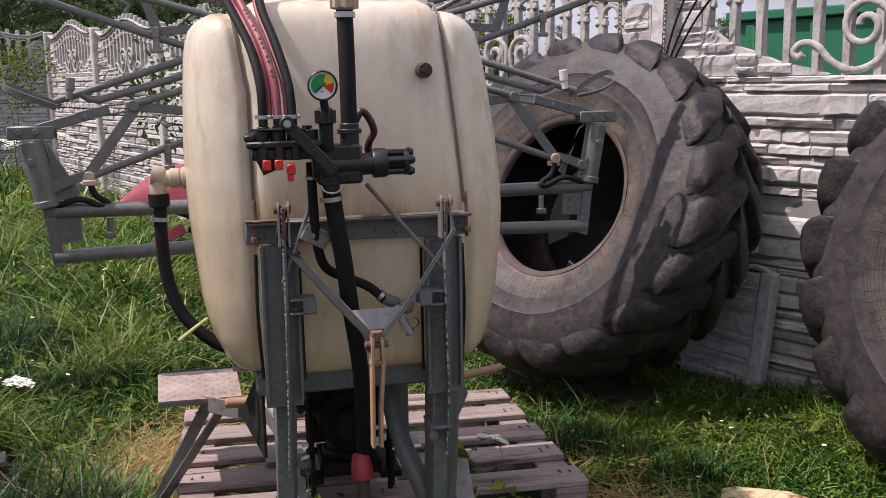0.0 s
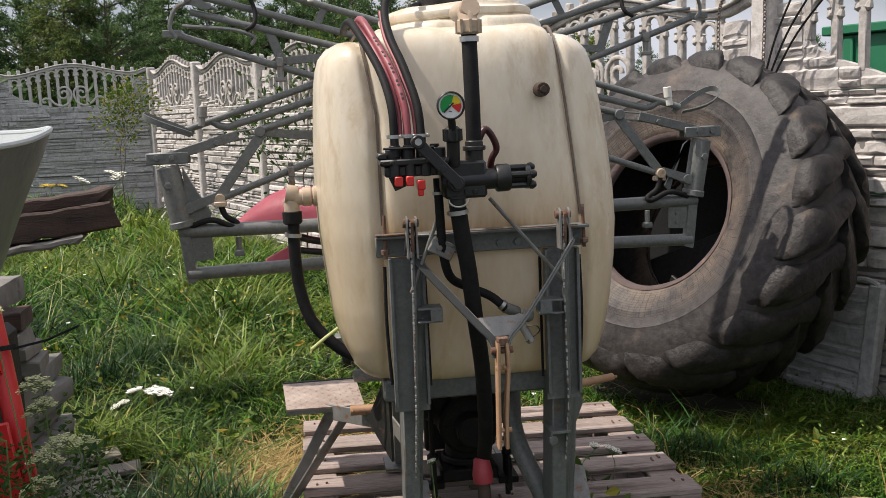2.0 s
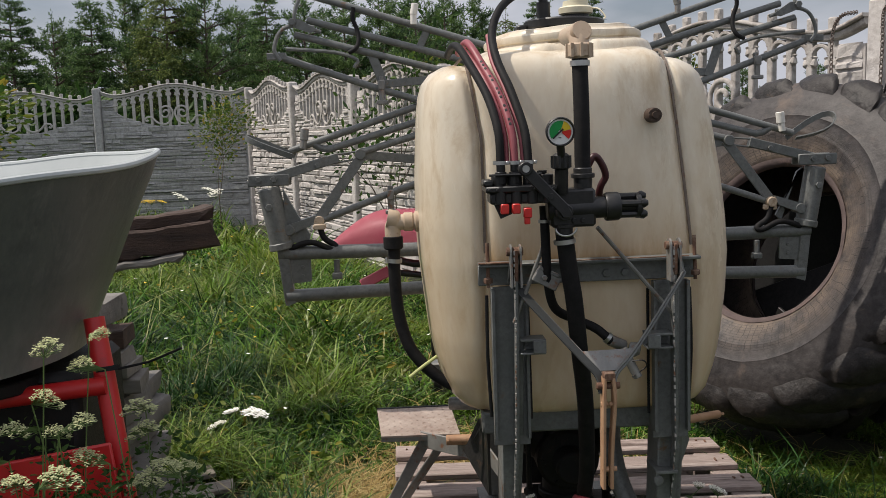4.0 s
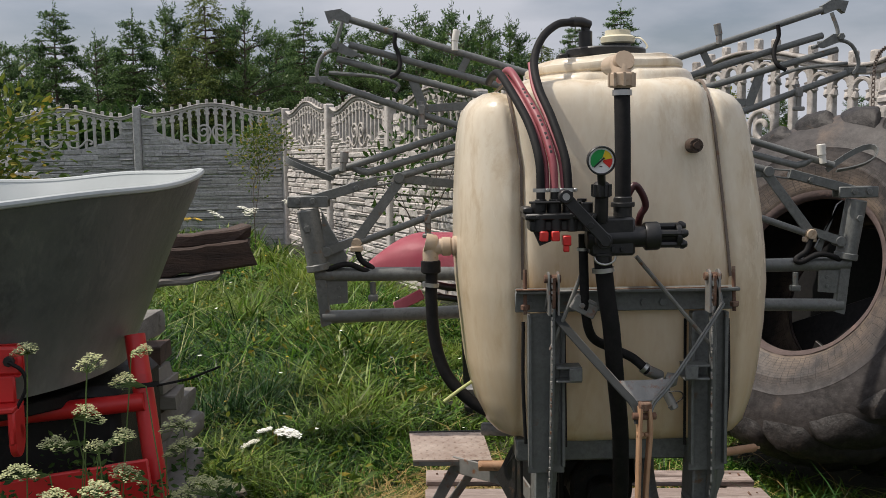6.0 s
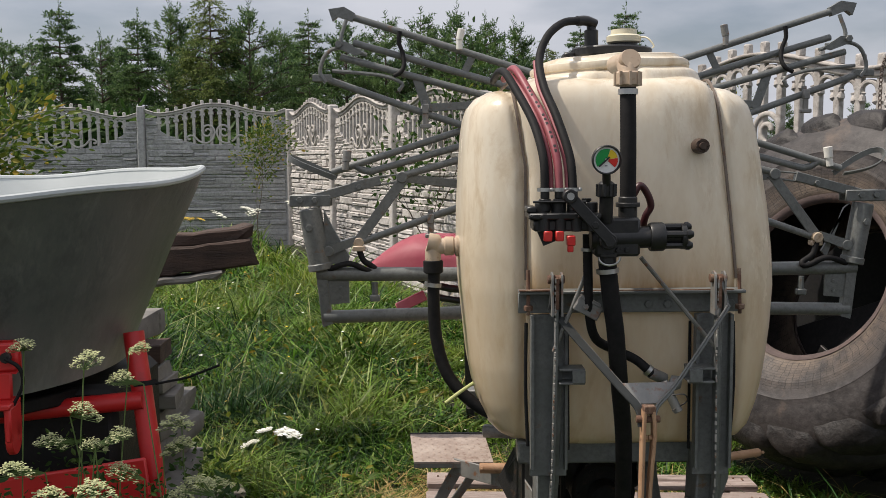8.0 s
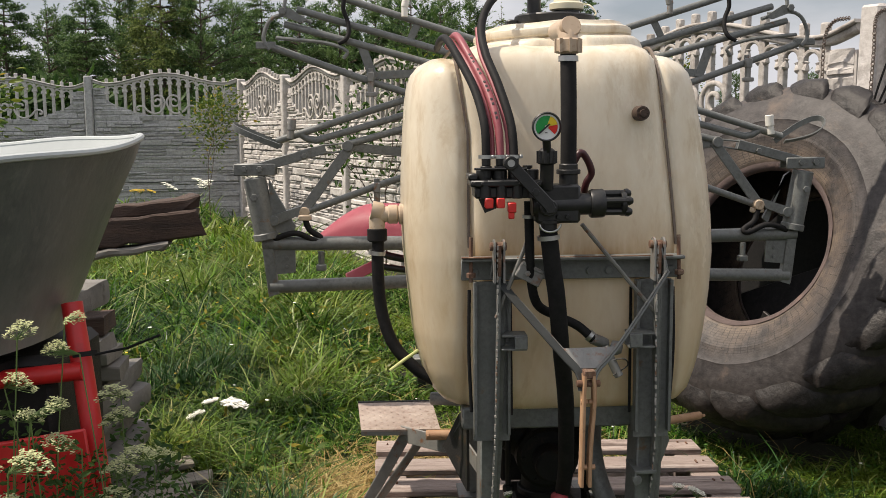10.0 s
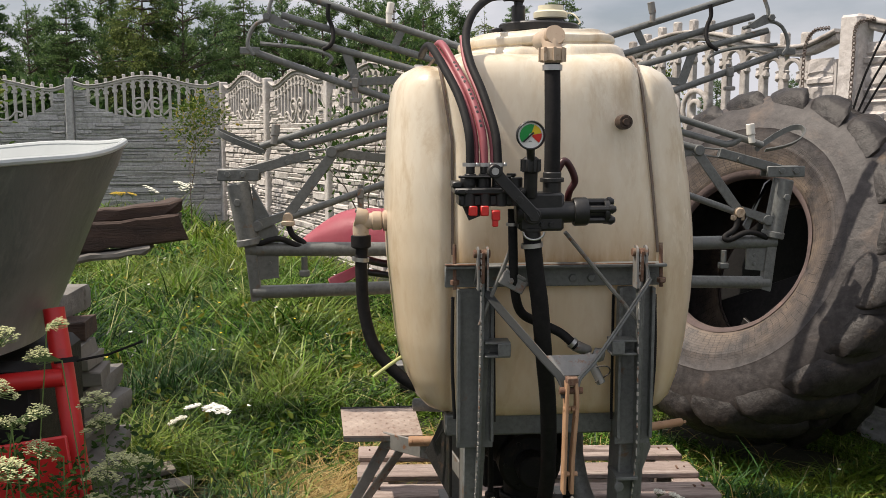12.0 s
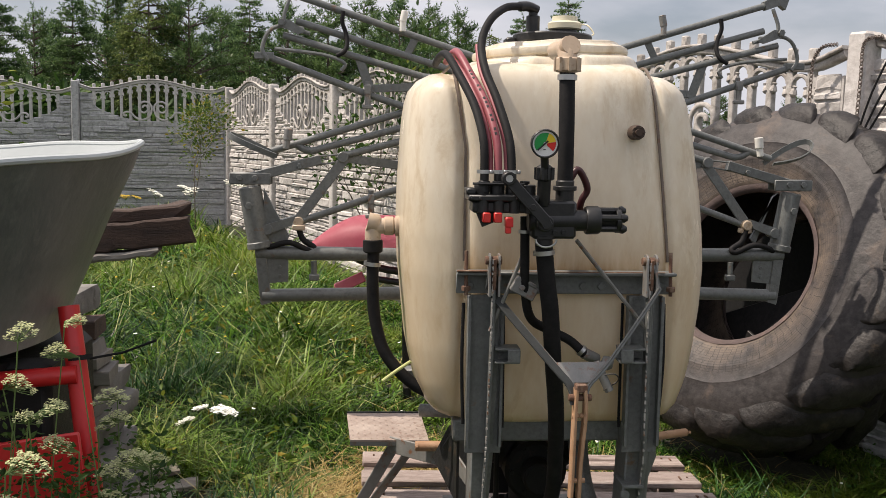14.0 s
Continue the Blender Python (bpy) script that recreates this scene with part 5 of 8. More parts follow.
hose("suction_hose", [(0.307, 1.955, 1.095), (0.320, 1.968, 1.0), (0.332, 1.98, 0.93), (0.350, 2.02, 0.80), (0.375, 2.09, 0.65), (0.395, 2.19, 0.46), (0.40, 2.26, 0.36)], 0.0200, "rubber", "thick black corrugated suction hose")
hose("return_hose", [(0.352, 1.955, 1.225), (0.352, 1.957, 1.35), (0.352, 1.968, 1.475)], 0.0180, "rubber", "thick black hose to the tank elbow")
hose("hose", [(0.268, 1.985, 1.15), (0.270, 1.985, 1.06), (0.276, 2.0, 0.97), (0.296, 2.03, 0.905), (0.345, 2.06, 0.872), (0.398, 2.07, 0.845), (0.436, 2.065, 0.812)], 0.0110, "rubber", "black hose to the drain valve")
hose("maroon_hose", [(0.345, 2.0, 1.222), (0.366, 1.985, 1.232), (0.384, 1.985, 1.258), (0.402, 1.99, 1.240), (0.412, 1.995, 1.212), (0.402, 2.0, 1.190), (0.400, 2.01, 1.168), (0.415, 2.03, 1.148)], 0.0082, "maroon", "maroon rubber hose")
hose("side_hose", [(-0.075, 2.29, 1.055), (-0.078, 2.29, 0.96), (-0.070, 2.29, 0.85), (-0.040, 2.28, 0.76), (0.025, 2.27, 0.69), (0.09, 2.27, 0.655), (0.16, 2.30, 0.62)], 0.0158, "rubber", "thick black side hose")

bm = bmesh.new()
tube(bm, [(-0.050, 2.238, 0.702), (-0.012, 2.240, 0.730), (0.022, 2.236, 0.754)], 0.0045, 8)
part("marker_strip", bm, M["petal_green"], sprayer, "pale green plastic strip tied on the hose")

# worn lettering on the red hose, as plain bars
red_line = smooth_path([(0.199, 1.945, 1.24), (0.196, 1.965, 1.32), (0.178, 2.02, 1.40), (0.148, 2.10, 1.475), (0.125, 2.18, 1.53)], 8)
for k in range(9, 27):
    if k % 7 in (0, 4):
        continue
    p, q = red_line[k], red_line[k + 1]
    d = (q - p).normalized()
    side = d.cross(V(0, -1, 0.2)).normalized()
    out = side.cross(d).normalized() * (0.0097 if side.cross(d).y < 0 else -0.0097)
    bm = bmesh.new()
    bar(bm, [p + out, p + out + d * 0.006], 0.0055, 0.0008, up=tuple(out.normalized()), c=0)
    part("lettering_bar", bm, M["black_plastic"], sprayer)

# beige elbows
bm = bmesh.new()
lathe(bm, [(0.0, 0), (0.018, 0), (0.023, 0.005), (0.0245, 0.018), (0.022, 0.026), (0.0, 0.026)], along((0.354, 1.985, 1.527), (0.358, 1.955, 1.538)), 16)
cyl(bm, (0.352, 1.970, 1.508), (0.352, 1.970, 1.476), 0.029, 8)
for k in range(8):
    a = 2 * math.pi * k / 8
    box(bm, (-0.003, -0.005, 0), (0.003, 0.005, 0.030), 0, m=pose(0.352 + 0.0275 * math.cos(a), 1.970 + 0.0275 * math.sin(a), 1.477))
elbow_nut = bm
bm = bmesh.new()
tube(bm, smooth_path([(0.352, 2.11, 1.535), (0.352, 2.03, 1.532), (0.352, 1.985, 1.526), (0.352, 1.970, 1.50), (0.352, 1.970, 1.475)], 5), 0.022, 16)
elbow = part("elbow", bm, M["pvc"], tank, "tan plastic elbow on the tank")
part("ribbed_nut", elbow_nut, M["pvc"], elbow)["kind"] = "stuff"
bm = bmesh.new()
tube(bm, smooth_path([(0.0, 2.29, 1.098), (-0.05, 2.29, 1.098), (-0.076, 2.29, 1.09), (-0.078, 2.29, 1.055)], 5), 0.0205, 16)
cyl(bm, (0.005, 2.29, 1.098), (-0.022, 2.29, 1.098), 0.027, 14)
cyl(bm, (-0.024, 2.29, 1.098), (-0.050, 2.29, 1.098), 0.0245, 14)
lathe(bm, [(0.0, 0), (0.020, 0), (0.025, 0.006), (0.025, 0.03), (0.0, 0.03)], along((-0.062, 2.29, 1.102), (-0.09, 2.29, 1.108)), 14)
part("side_elbow", bm, M["pvc"], tank, "tan plastic elbow on the tank side")
bm = bmesh.new()
lathe(bm, [(0.021, 0), (0.0255, 0.002), (0.0255, 0.03), (0.021, 0.034)], along((-0.078, 2.29, 1.062), (-0.078, 2.29, 1.02)), 14)
part("hose_collar", bm, M["rubber"], tank)
bm = bmesh.new()
ring_clamp(bm, (-0.079, 2.29, 1.004), (-0.080, 2.29, 0.994), 0.019, 0.003)
part("hose_clamp", bm, M["zinc"], tank)
# drain valve under the tank front
bm = bmesh.new()
cyl(bm, (0.432, 2.065, 0.815), (0.470, 2.085, 0.795), 0.014, 12)
cyl(bm, (0.458, 2.045, 0.798), (0.492, 2.035, 0.728), 0.011, 12)
lathe(bm, [(0, 0), (0.016, 0.004), (0.018, 0.02), (0.010, 0.03), (0, 0.03)], along((0.474, 2.06, 0.795), (0.50, 2.05, 0.790)), 12)
part("drain_valve", bm, M["frame_worn"], sprayer, "grey drain valve handle")
bm = bmesh.new()
tube(bm, smooth_path([(0.472, 2.035, 0.768), (0.500, 2.02, 0.773), (0.51, 2.025, 0.758), (0.495, 2.03, 0.743), (0.475, 2.025, 0.733)], 5), 0.0018, 6)
part("wire_loop", bm, M["dark_steel"], sprayer)
bm = bmesh.new()
ring_clamp(bm, (0.424, 2.067, 0.823), (0.431, 2.066, 0.817), 0.0115, 0.003)
part("hose_clamp", bm, M["zinc"], sprayer)

# ---- folded booms ----
def boom(s, y):
    """s=-1: hinged on the tank's low-x side and reaching up past the other side. Mirrored about x=0.428 for s=1."""
    mx = lambda x: x if s < 0 else 0.856 - x
    # the low-x boom swings back towards its tip
    swing = 0.115 if s < 0 else 0.0

    def P(x, z, dy=0.0):
        k = 1 + swing * max(0.0, x + 0.45) / (y + 0.16)
        return (-0.05 + (mx(x) + 0.05) * k, -0.16 + (y + dy + 0.16) * k, 1.32 + (z - 1.32) * k)

    b = bmesh.new()
    box(b, (min(mx(-0.53), mx(-0.40)), y - 0.03, 1.172), (max(mx(-0.53), mx(-0.40)), y - 0.022, 1.209), 0.003)
    box(b, (min(mx(-0.53), mx(-0.40)), y + 0.022, 1.172), (max(mx(-0.53), mx(-0.40)), y + 0.03, 1.209), 0.003)
    for x in (-0.497, -0.449):
        bolt(b, P(x, 1.193, -0.03), (0, -1, 0), 0.010, 0.008)
    main = part("boom", b, M["frame"], sprayer, "folded grey steel spray boom")

    def sub(name, build, mat="frame", label=""):
        b = bmesh.new()
        build(b)
        part(name, b, M[mat], main, label)

    sub("adjuster_arm", lambda b: (bar(b, [P(-0.50, 1.184), P(-0.245, 1.254)], 0.027, 0.031), bolt(b, P(-0.31, 1.232, -0.017), (0, -1, 0))))
    sub("link_ring", lambda b: (bar(b, [P(-0.265, 1.262), P(-0.165, 1.272)], 0.006, 0.006), bar(b, [P(-0.26, 1.235), P(-0.165, 1.25)], 0.006, 0.006), cyl(b, P(-0.175, 1.262, -0.016), P(-0.175, 1.262, 0.016), 0.018)))
    r = 0.0112
    sub("outer_tube", lambda b: tube(b, [P(-0.40, 1.278, 0.02), P(1.185, 1.7725, 0.02)], r))
    sub("outer_tube", lambda b: tube(b, smooth_path([P(-0.325, 1.300, 0.02), P(-0.285, 1.282, 0.02), P(-0.20, 1.300, 0.02), P(0.40, 1.468, 0.02), P(1.185, 1.692, 0.02)], 4), r))
    sub("inner_tube", lambda b: tube(b, [P(-0.19, 1.262), P(1.225, 1.645)], r))
    sub("inner_tube", lambda b: tube(b, [P(-0.33, 1.048), P(-0.06, 1.143), P(0.95, 1.462), P(1.262, 1.572)], r))
    sub("brace", lambda b: bar(b, [P(-0.165, 1.262, -0.004), P(-0.315, 1.062, -0.004)], 0.032, 0.006, up=(0, 1, 0)))
    sub("brace", lambda b: bar(b, [P(-0.16, 1.258, 0.002), P(0.20, 1.215, 0.002)], 0.028, 0.006, up=(0, 1, 0)))
    sub("brace", lambda b: bar(b, [P(0.985, 1.585, 0.0), P(0.945, 1.470, 0.0)], 0.03, 0.006, up=(0, 1, 0)))
    sub("brace", lambda b: bar(b, [P(0.95, 1.482, 0.004), P(0.62, 1.50, 0.004)], 0.026, 0.006, up=(0, 1, 0)))
    sub("brace", lambda b: bar(b, [P(0.80, 1.652, 0.02), P(0.83, 1.592, 0.02)], 0.024, 0.006, up=(0, 1, 0)))
    # tip hinge
    sub("tip_plate", lambda b: plate(b, [P(1.178, 1.784, 0.02), P(1.212, 1.804, 0.02), P(1.262, 1.797, 0.02), P(1.250, 1.760, 0.02), P(1.232, 1.774, 0.02), P(1.186, 1.757, 0.02)], 0.024))
    sub("tip_link", lambda b: tube(b, smooth_path([P(1.205, 1.76, 0.0), P(1.222, 1.70, -0.01), P(1.205, 1.672, -0.01), P(1.16, 1.665, -0.01)], 4), 0.0065, 8))
    sub("tip_link", lambda b: tube(b, smooth_path([P(1.14, 1.65, -0.01), P(1.22, 1.672, -0.012), P(1.268, 1.655, -0.012), P(1.29, 1.60, -0.012), P(1.272, 1.565, -0.012)], 4), 0.0065, 8))
    sub("tip_bracket", lambda b: (plate(b, [P(1.150, 1.656, -0.014), P(1.205, 1.692, -0.014), P(1.238, 1.690, -0.014), P(1.240, 1.672, -0.014), P(1.175, 1.648, -0.014)], 0.010), bolt(b, P(1.228, 1.683, -0.02), (0, -1, 0), 0.012, 0.01)))
    sub("tip_stop", lambda b: bar(b, [P(1.255, 1.579), P(1.315, 1.579)], 0.024, 0.022))
    sub("feed_pipe", lambda b: tube(b, smooth_path([P(1.25, 1.60, -0.02), P(1.10, 1.585, -0.02), P(1.03, 1.56, -0.02), P(1.04, 1.535, -0.02)], 4), 0.006, 8))
    # looped flat guard at the low end
    loop = [P(-0.385 - 0.095 * math.sin(a) * 1.55, 1.262 + 0.05 * math.sin(a) * 1.3 + (0.022 if s > 0 else 0.004) * math.sin(2 * a), 0.04 * math.cos(a)) for a in np.linspace(0, math.pi, 15)]
    sub("guard_loop", lambda b: bar(b, loop, 0.004, 0.018, c=0))
    # nozzles, white and grey caps, black nozzle hoses
    def nozzle(b, x, z, h=1):
        px, py, pz = P(x, z)
        cyl(b, (px, py, pz - 0.012), (px, py, pz + 0.028 * h), 0.009, 8)
        box(b, (px - 0.011, py - 0.028, pz - 0.016), (px + 0.011, py - 0.008, pz + 0.016), 0.003)
        cyl(b, (px, py - 0.016, pz - 0.055), (px, py - 0.016, pz - 0.01), 0.010, 8)
        box(b, (px - 0.018, py - 0.028, pz - 0.062), (px + 0.018, py - 0.006, pz - 0.048), 0.003)
    sub("nozzle", lambda b: nozzle(b, -0.085, 1.13), "frame_worn")
    sub("nozzle", lambda b: nozzle(b, *((1.10, 1.512) if s < 0 else (0.955, 1.478))), "frame_worn")
    sub("nozzle", lambda b: (cyl(b, P(-0.355, 1.285, -0.005), P(-0.350, 1.318, -0.005), 0.011, 10), cyl(b, P(-0.350, 1.312, -0.005), P(-0.346, 1.348, -0.005), 0.014, 10)), "white_plastic" if s > 0 else "frame_worn", "white nozzle cap" if s > 0 else "grey nozzle cap")
    sub("nozzle", lambda b: (cyl(b, P(0.845, 1.665, -0.01), P(0.845, 1.70, -0.01), 0.010, 10), cyl(b, P(0.845, 1.695, -0.01), P(0.838, 1.730, -0.01), 0.012, 10)), "white_plastic" if s > 0 else "frame_worn", "white nozzle cap" if s > 0 else "grey nozzle cap")
    sub("end_nozzle", lambda b: (cyl(b, P(-0.315, 1.055, -0.03), P(-0.315, 1.055, 0.0), 0.017, 10), box(b, (mx(-0.335), y - 0.02, 1.028) if s < 0 else (mx(-0.295), y - 0.02, 1.028), (mx(-0.295), y + 0.01, 1.045) if s < 0 else (mx(-0.335), y + 0.01, 1.045), 0.003)), "pvc", "tan nozzle end")
    sub("nozzle_hose", lambda b: tube(b, smooth_path([P(-0.315, 1.04, -0.015), P(-0.30, 1.0, -0.02), P(-0.265, 0.975, -0.025), P(-0.28, 0.965, -0.03), P(-0.34, 0.99, -0.03), P(-0.40, 0.975, -0.02), P(-0.42, 0.955, 0.0)], 5), 0.0095, 10), "rubber", "black nozzle hose")
    sub("nozzle_hose", lambda b: tube(b, smooth_path([P(1.035, 1.725, 0.0), P(1.038, 1.69, 0.0), P(1.026, 1.655, 0.0), P(1.022, 1.62, -0.01), P(1.032, 1.595, -0.02), P(1.055, 1.582, -0.02)], 5), 0.0072, 10), "rubber", "black nozzle hose")
    sub("drain_nozzle", lambda b: (cyl(b, P(-0.265, 0.93, -0.02), P(-0.265, 0.885, -0.02), 0.010, 8), box(b, (mx(-0.265) - 0.016, y - 0.032, 0.868), (mx(-0.265) + 0.016, y - 0.01, 0.888), 0.003)), "frame")
    # hinge arm knuckle
    sub("knuckle", lambda b: (plate(b, [P(-0.425, 1.01, -0.01), P(-0.335, 1.045, -0.01), P(-0.325, 1.075, -0.01), P(-0.42, 1.045, -0.01)], 0.036), cyl(b, P(-0.41, 1.03, -0.03), P(-0.41, 1.03, 0.02), 0.017, 14)))
    # hinge barrel and the fixed arm below it
    swing = 0.0
    arm = part("boom_arm", (lambda b: (tube(b, [P(-0.45, 0.955), P(0.45, 0.945)], 0.0225, 14), b)[1])(bmesh.new()), M["frame"], sprayer, "grey tubular boom arm")
    def sub2(name, build, mat="frame"):
        b = bmesh.new()
        build(b)
        part(name, b, M[mat], arm)
    sub2("barrel", lambda b: (cyl(b, P(-0.470, 1.165), P(-0.440, 0.985), 0.036 if s < 0 else 0.034, 20), cyl(b, P(-0.441, 0.99), P(-0.437, 0.968), 0.040 if s < 0 else 0.038, 20), bolt(b, P(-0.468, 1.105, -0.035 if s < 0 else -0.033), (0, -1, 0), 0.012, 0.006)))
    sub2("barrel_web", lambda b: plate(b, [P(-0.425, 1.160, 0.0), P(-0.395, 1.10, 0.0), P(-0.345, 1.01, 0.0), P(-0.352, 0.988, 0.0), P(-0.42, 0.988, 0.0)], 0.02) if s < 0 else plate(b, [P(-0.425, 1.165, 0.0), P(-0.335, 1.01, 0.0), P(-0.352, 0.990, 0.0), P(-0.405, 1.150, 0.0)], 0.014))
    sub2("lower_tube", lambda b: tube(b, [P(-0.43, 0.815), P(0.45, 0.835)], 0.021, 14))
    sub2("end_post", lambda b: bar(b, [P(-0.438, 0.985), P(-0.420, 0.80), P(-0.417, 0.79)], 0.030, 0.034))
    sub2("web_plate", lambda b: (plate(b, [P(-0.422, 0.94, -0.004), P(-0.348, 0.94, -0.004), P(-0.348, 0.862, -0.004), P(-0.412, 0.856, -0.004)], 0.008), bolt(b, P(-0.375, 0.91, -0.008), (0, -1, 0), 0.006, 0.004), bolt(b, P(-0.375, 0.88, -0.008), (0, -1, 0), 0.006, 0.004)))


boom(-1, 2.90)
boom(1, 2.96)
bm = bmesh.new()
for z in (0.94, 0.83):
    box(bm, (0.05, 2.86, z - 0.03), (0.80, 2.93, z + 0.03), 0.004)
for x in (0.12, 0.68):
    box(bm, (x - 0.03, 2.79, 0.60), (x + 0.03, 2.86, 1.45), 0.004)
part("boom_frame", bm, M["frame"], sprayer)

# ---- pallet ----
def pallet():
    """In its own place: x along the boards from 0 to 1.2, y from 0 to 0.93, top at z 0.144."""
    t = thing("wooden_pallet", "weathered grey-pink wooden pallet on the grass", "pallet")
    rnd = random.Random(8)
    bm = bmesh.new()
    box(bm, (0, 0, 0), (1.20, 0.118, 0.022), 0.004)
    me = mesh_of("top_board", bm, M["pallet"], 0)
    for k in range(5):
        ob = part("top_board", me, M["pallet"], t)
        ob.matrix_basis = pose(rnd.uniform(-0.006, 0.006), 0.2025 * k + rnd.uniform(-0.006, 0.006), 0.122 + rnd.uniform(-0.002, 0.002), rnd.uniform(-0.6, 0.6), 0, rnd.uniform(-0.4, 0.4))
    bm = bmesh.new()
    box(bm, (0, 0, 0.1), (0.10, 0.93, 0.121), 0.003)
    me = mesh_of("stringer_board", bm, M["pallet"], 0)
    for x in (0.005, 0.55, 1.095):
        part("stringer_board", me, M["pallet"], t).matrix_basis = pose(x, 0, 0)
    bm = bmesh.new()
    box(bm, (0, 0, 0.022), (0.098, 0.14, 0.0995), 0.004)
    me = mesh_of("block", bm, M["pallet"], 0)
    for x in (0.006, 0.551, 1.096):
        for y in (0.004, 0.395, 0.786):
            part("block", me, M["pallet"], t).matrix_basis = pose(x, y, 0)
    bm = bmesh.new()
    box(bm, (0, 0, 0), (1.2, 0.10, 0.0215), 0.003)
    me = mesh_of("bottom_board", bm, M["pallet"], 0)
    for y in (0.02, 0.415, 0.81):
        part("bottom_board", me, M["pallet"], t).matrix_basis = pose(0, y, 0)
    bm = bmesh.new()
    for x in (0.04, 0.07, 0.58, 0.62, 1.13, 1.16):
        for k in range(5):
            cyl(bm, (x, 0.2025 * k + rnd.uniform(0.03, 0.09), 0.1435), (x, 0.2025 * k + 0.06, 0.1462), 0.004, 6)
    part("nail", bm, M["rust"], t)["kind"] = "stuff"
    return t


pal = pallet()
pal.matrix_basis = pose(-0.106, 2.400, 0.022, -0.6, 1.2, 0.3)

# ---- tractor tyres ----
SIDE = [(0.318, 0.175), (0.326, 0.190), (0.342, 0.202), (0.352, 0.207)] + [(0.356 + 0.0055 * k, 0.209 + 0.0022 * k + (0.0010 if k % 2 else -0.0010)) for k in range(15)] + [(0.450, 0.2395), (0.475, 0.2435), (0.490, 0.2450), (0.494, 0.2470), (0.499, 0.2452), (0.530, 0.2440), (0.570, 0.2380), (0.605, 0.2270), (0.632, 0.2130), (0.653, 0.1920), (0.666, 0.1500), (0.672, 0.08), (0.674, 0.0)]


def tyre(name, label, mat, rise=1.0, wear=1.0):
    """In its own place: the axle along z, middle at the origin, outer radius 0.72."""
    t = thing(name, label, "tyre", group="big tractor tyres")
    bm = bmesh.new()
    outer = SIDE + [(r, -h) for r, h in SIDE[-2::-1]]
    inner = [(0.318, -0.160), (0.345, -0.17), (0.45, -0.205), (0.56, -0.205), (0.62, -0.17), (0.64, 0.0), (0.62, 0.17), (0.56, 0.205), (0.45, 0.205), (0.345, 0.17), (0.318, 0.160)]
    lathe(bm, outer + inner, None, 120, True)
    for v in bm.verts:
        v.co += noise.noise_vector(v.co * 5) * 0.004 + noise.noise_vector(v.co * 19) * 0.0018
    part("carcass", mesh_of("carcass", bm, M[mat], 40), M[mat], t)
    for s in (-1, 1):
        bm = bmesh.new()
        lathe(bm, [(0.309, s * 0.168), (0.310, s * 0.184), (0.317, s * 0.193), (0.328, s * 0.1985), (0.334, s * 0.200), (0.332, s * 0.19)], None, 96, True)
        for v in bm.verts:
            v.co += noise.noise_vector(v.co * 14) * 0.003
        part("bead", bm, M["tyre_dust"], t, "dusty purple-brown tyre bead")
    # worn chevron lugs: from the middle of the tread over the shoulder, dying away down the side
    line = [(0.672, -0.012, 0.0), (0.672, 0.05, 0.0), (0.672, 0.10, 0.02), (0.669, 0.145, 0.15), (0.660, 0.180, 0.45), (0.645, 0.204, 0.8), (0.625, 0.216, 1.1), (0.600, 0.223, 1.3), (0.575, 0.227, 1.45), (0.548, 0.229, 1.5)]
    tall = (0.036, 0.036, 0.036, 0.036, 0.034, 0.028, 0.019, 0.009, 0.000, -0.010)
    wide = (0.090, 0.100, 0.112, 0.126, 0.140, 0.150, 0.152, 0.150, 0.144, 0.130)
    shift = (0.30, 0.21, 0.13, 0.07, 0.02, -0.015, -0.035, -0.05, -0.06, -0.068)
    fine = np.linspace(0, len(line) - 1, 25)
    line = [tuple(float(np.interp(f, range(10), [q[i] for q in line])) for i in range(3)) for f in fine]
    tall, wide, shift = ([float(np.interp(f, range(10), q)) for f in fine] for q in (tall, wide, shift))
    n = 20
    for s in (-1, 1):
        variants = []
        for q in range(4):
            bm = bmesh.new()
            rings = []
            for (r0, z0, tip), h, w, a in zip(line, [q * rise for q in tall], wide, shift):
                nr, nz = math.cos(tip), math.sin(tip)
                ring = []
                flank = ((-0.62, -0.3), (-0.58, 0.35), (-0.55, 0.82), (-0.50, 0.97), (-0.40, 1.0), (-0.22, 0.99), (-0.02, 0.95), (0.18, 0.86), (0.36, 0.72), (0.52, 0.52), (0.64, 0.22), (0.74, -0.3))
                for d, k in flank:
                    r, z = r0 + nr * h * k, z0 + nz * h * k
                    ang = a + d * w / 0.68 / rise ** 0.3
                    v = V(r * math.cos(ang), r * math.sin(ang), s * z)
                    if k > 0:
                        own = V(7 * q, 0, 3 * s)
                        fade = wear * max(0.0, min(1.0, h / 0.030))
                        v += noise.noise_vector(v * 10 + own) * 0.012 * fade + noise.noise_vector(v * 34 + own) * 0.006 * fade
                        # torn biting edge: chunks gone from the high side
                        torn = max(0.0, noise.noise(v * 17 + own) - 0.12) * max(0.0, 1 - abs(d + 0.5) / 0.35)
                        v -= V(math.cos(ang) * nr, math.sin(ang) * nr, s * nz) * 0.055 * torn * fade * fade
                    ring.append(bm.verts.new(v))
                rings.append(ring)
            m = len(rings[0])
            for a, b in zip(rings, rings[1:]):
                for i in range(m):
                    bm.faces.new((a[i], a[(i + 1) % m], b[(i + 1) % m], b[i]))
            bm.faces.new(rings[0][::-1])
            bm.faces.new(rings[-1])
            variants.append(mesh_of("lug", bm, M["tread"], 45))
        for k in range(n):
            part("lug", variants[(k * 7 + k // 3) % 4], M["tread"], t).matrix_basis = pose(0, 0, 0, 0, 0, 360 / n * (k + (0.5 if s > 0 else 0)))
    return t


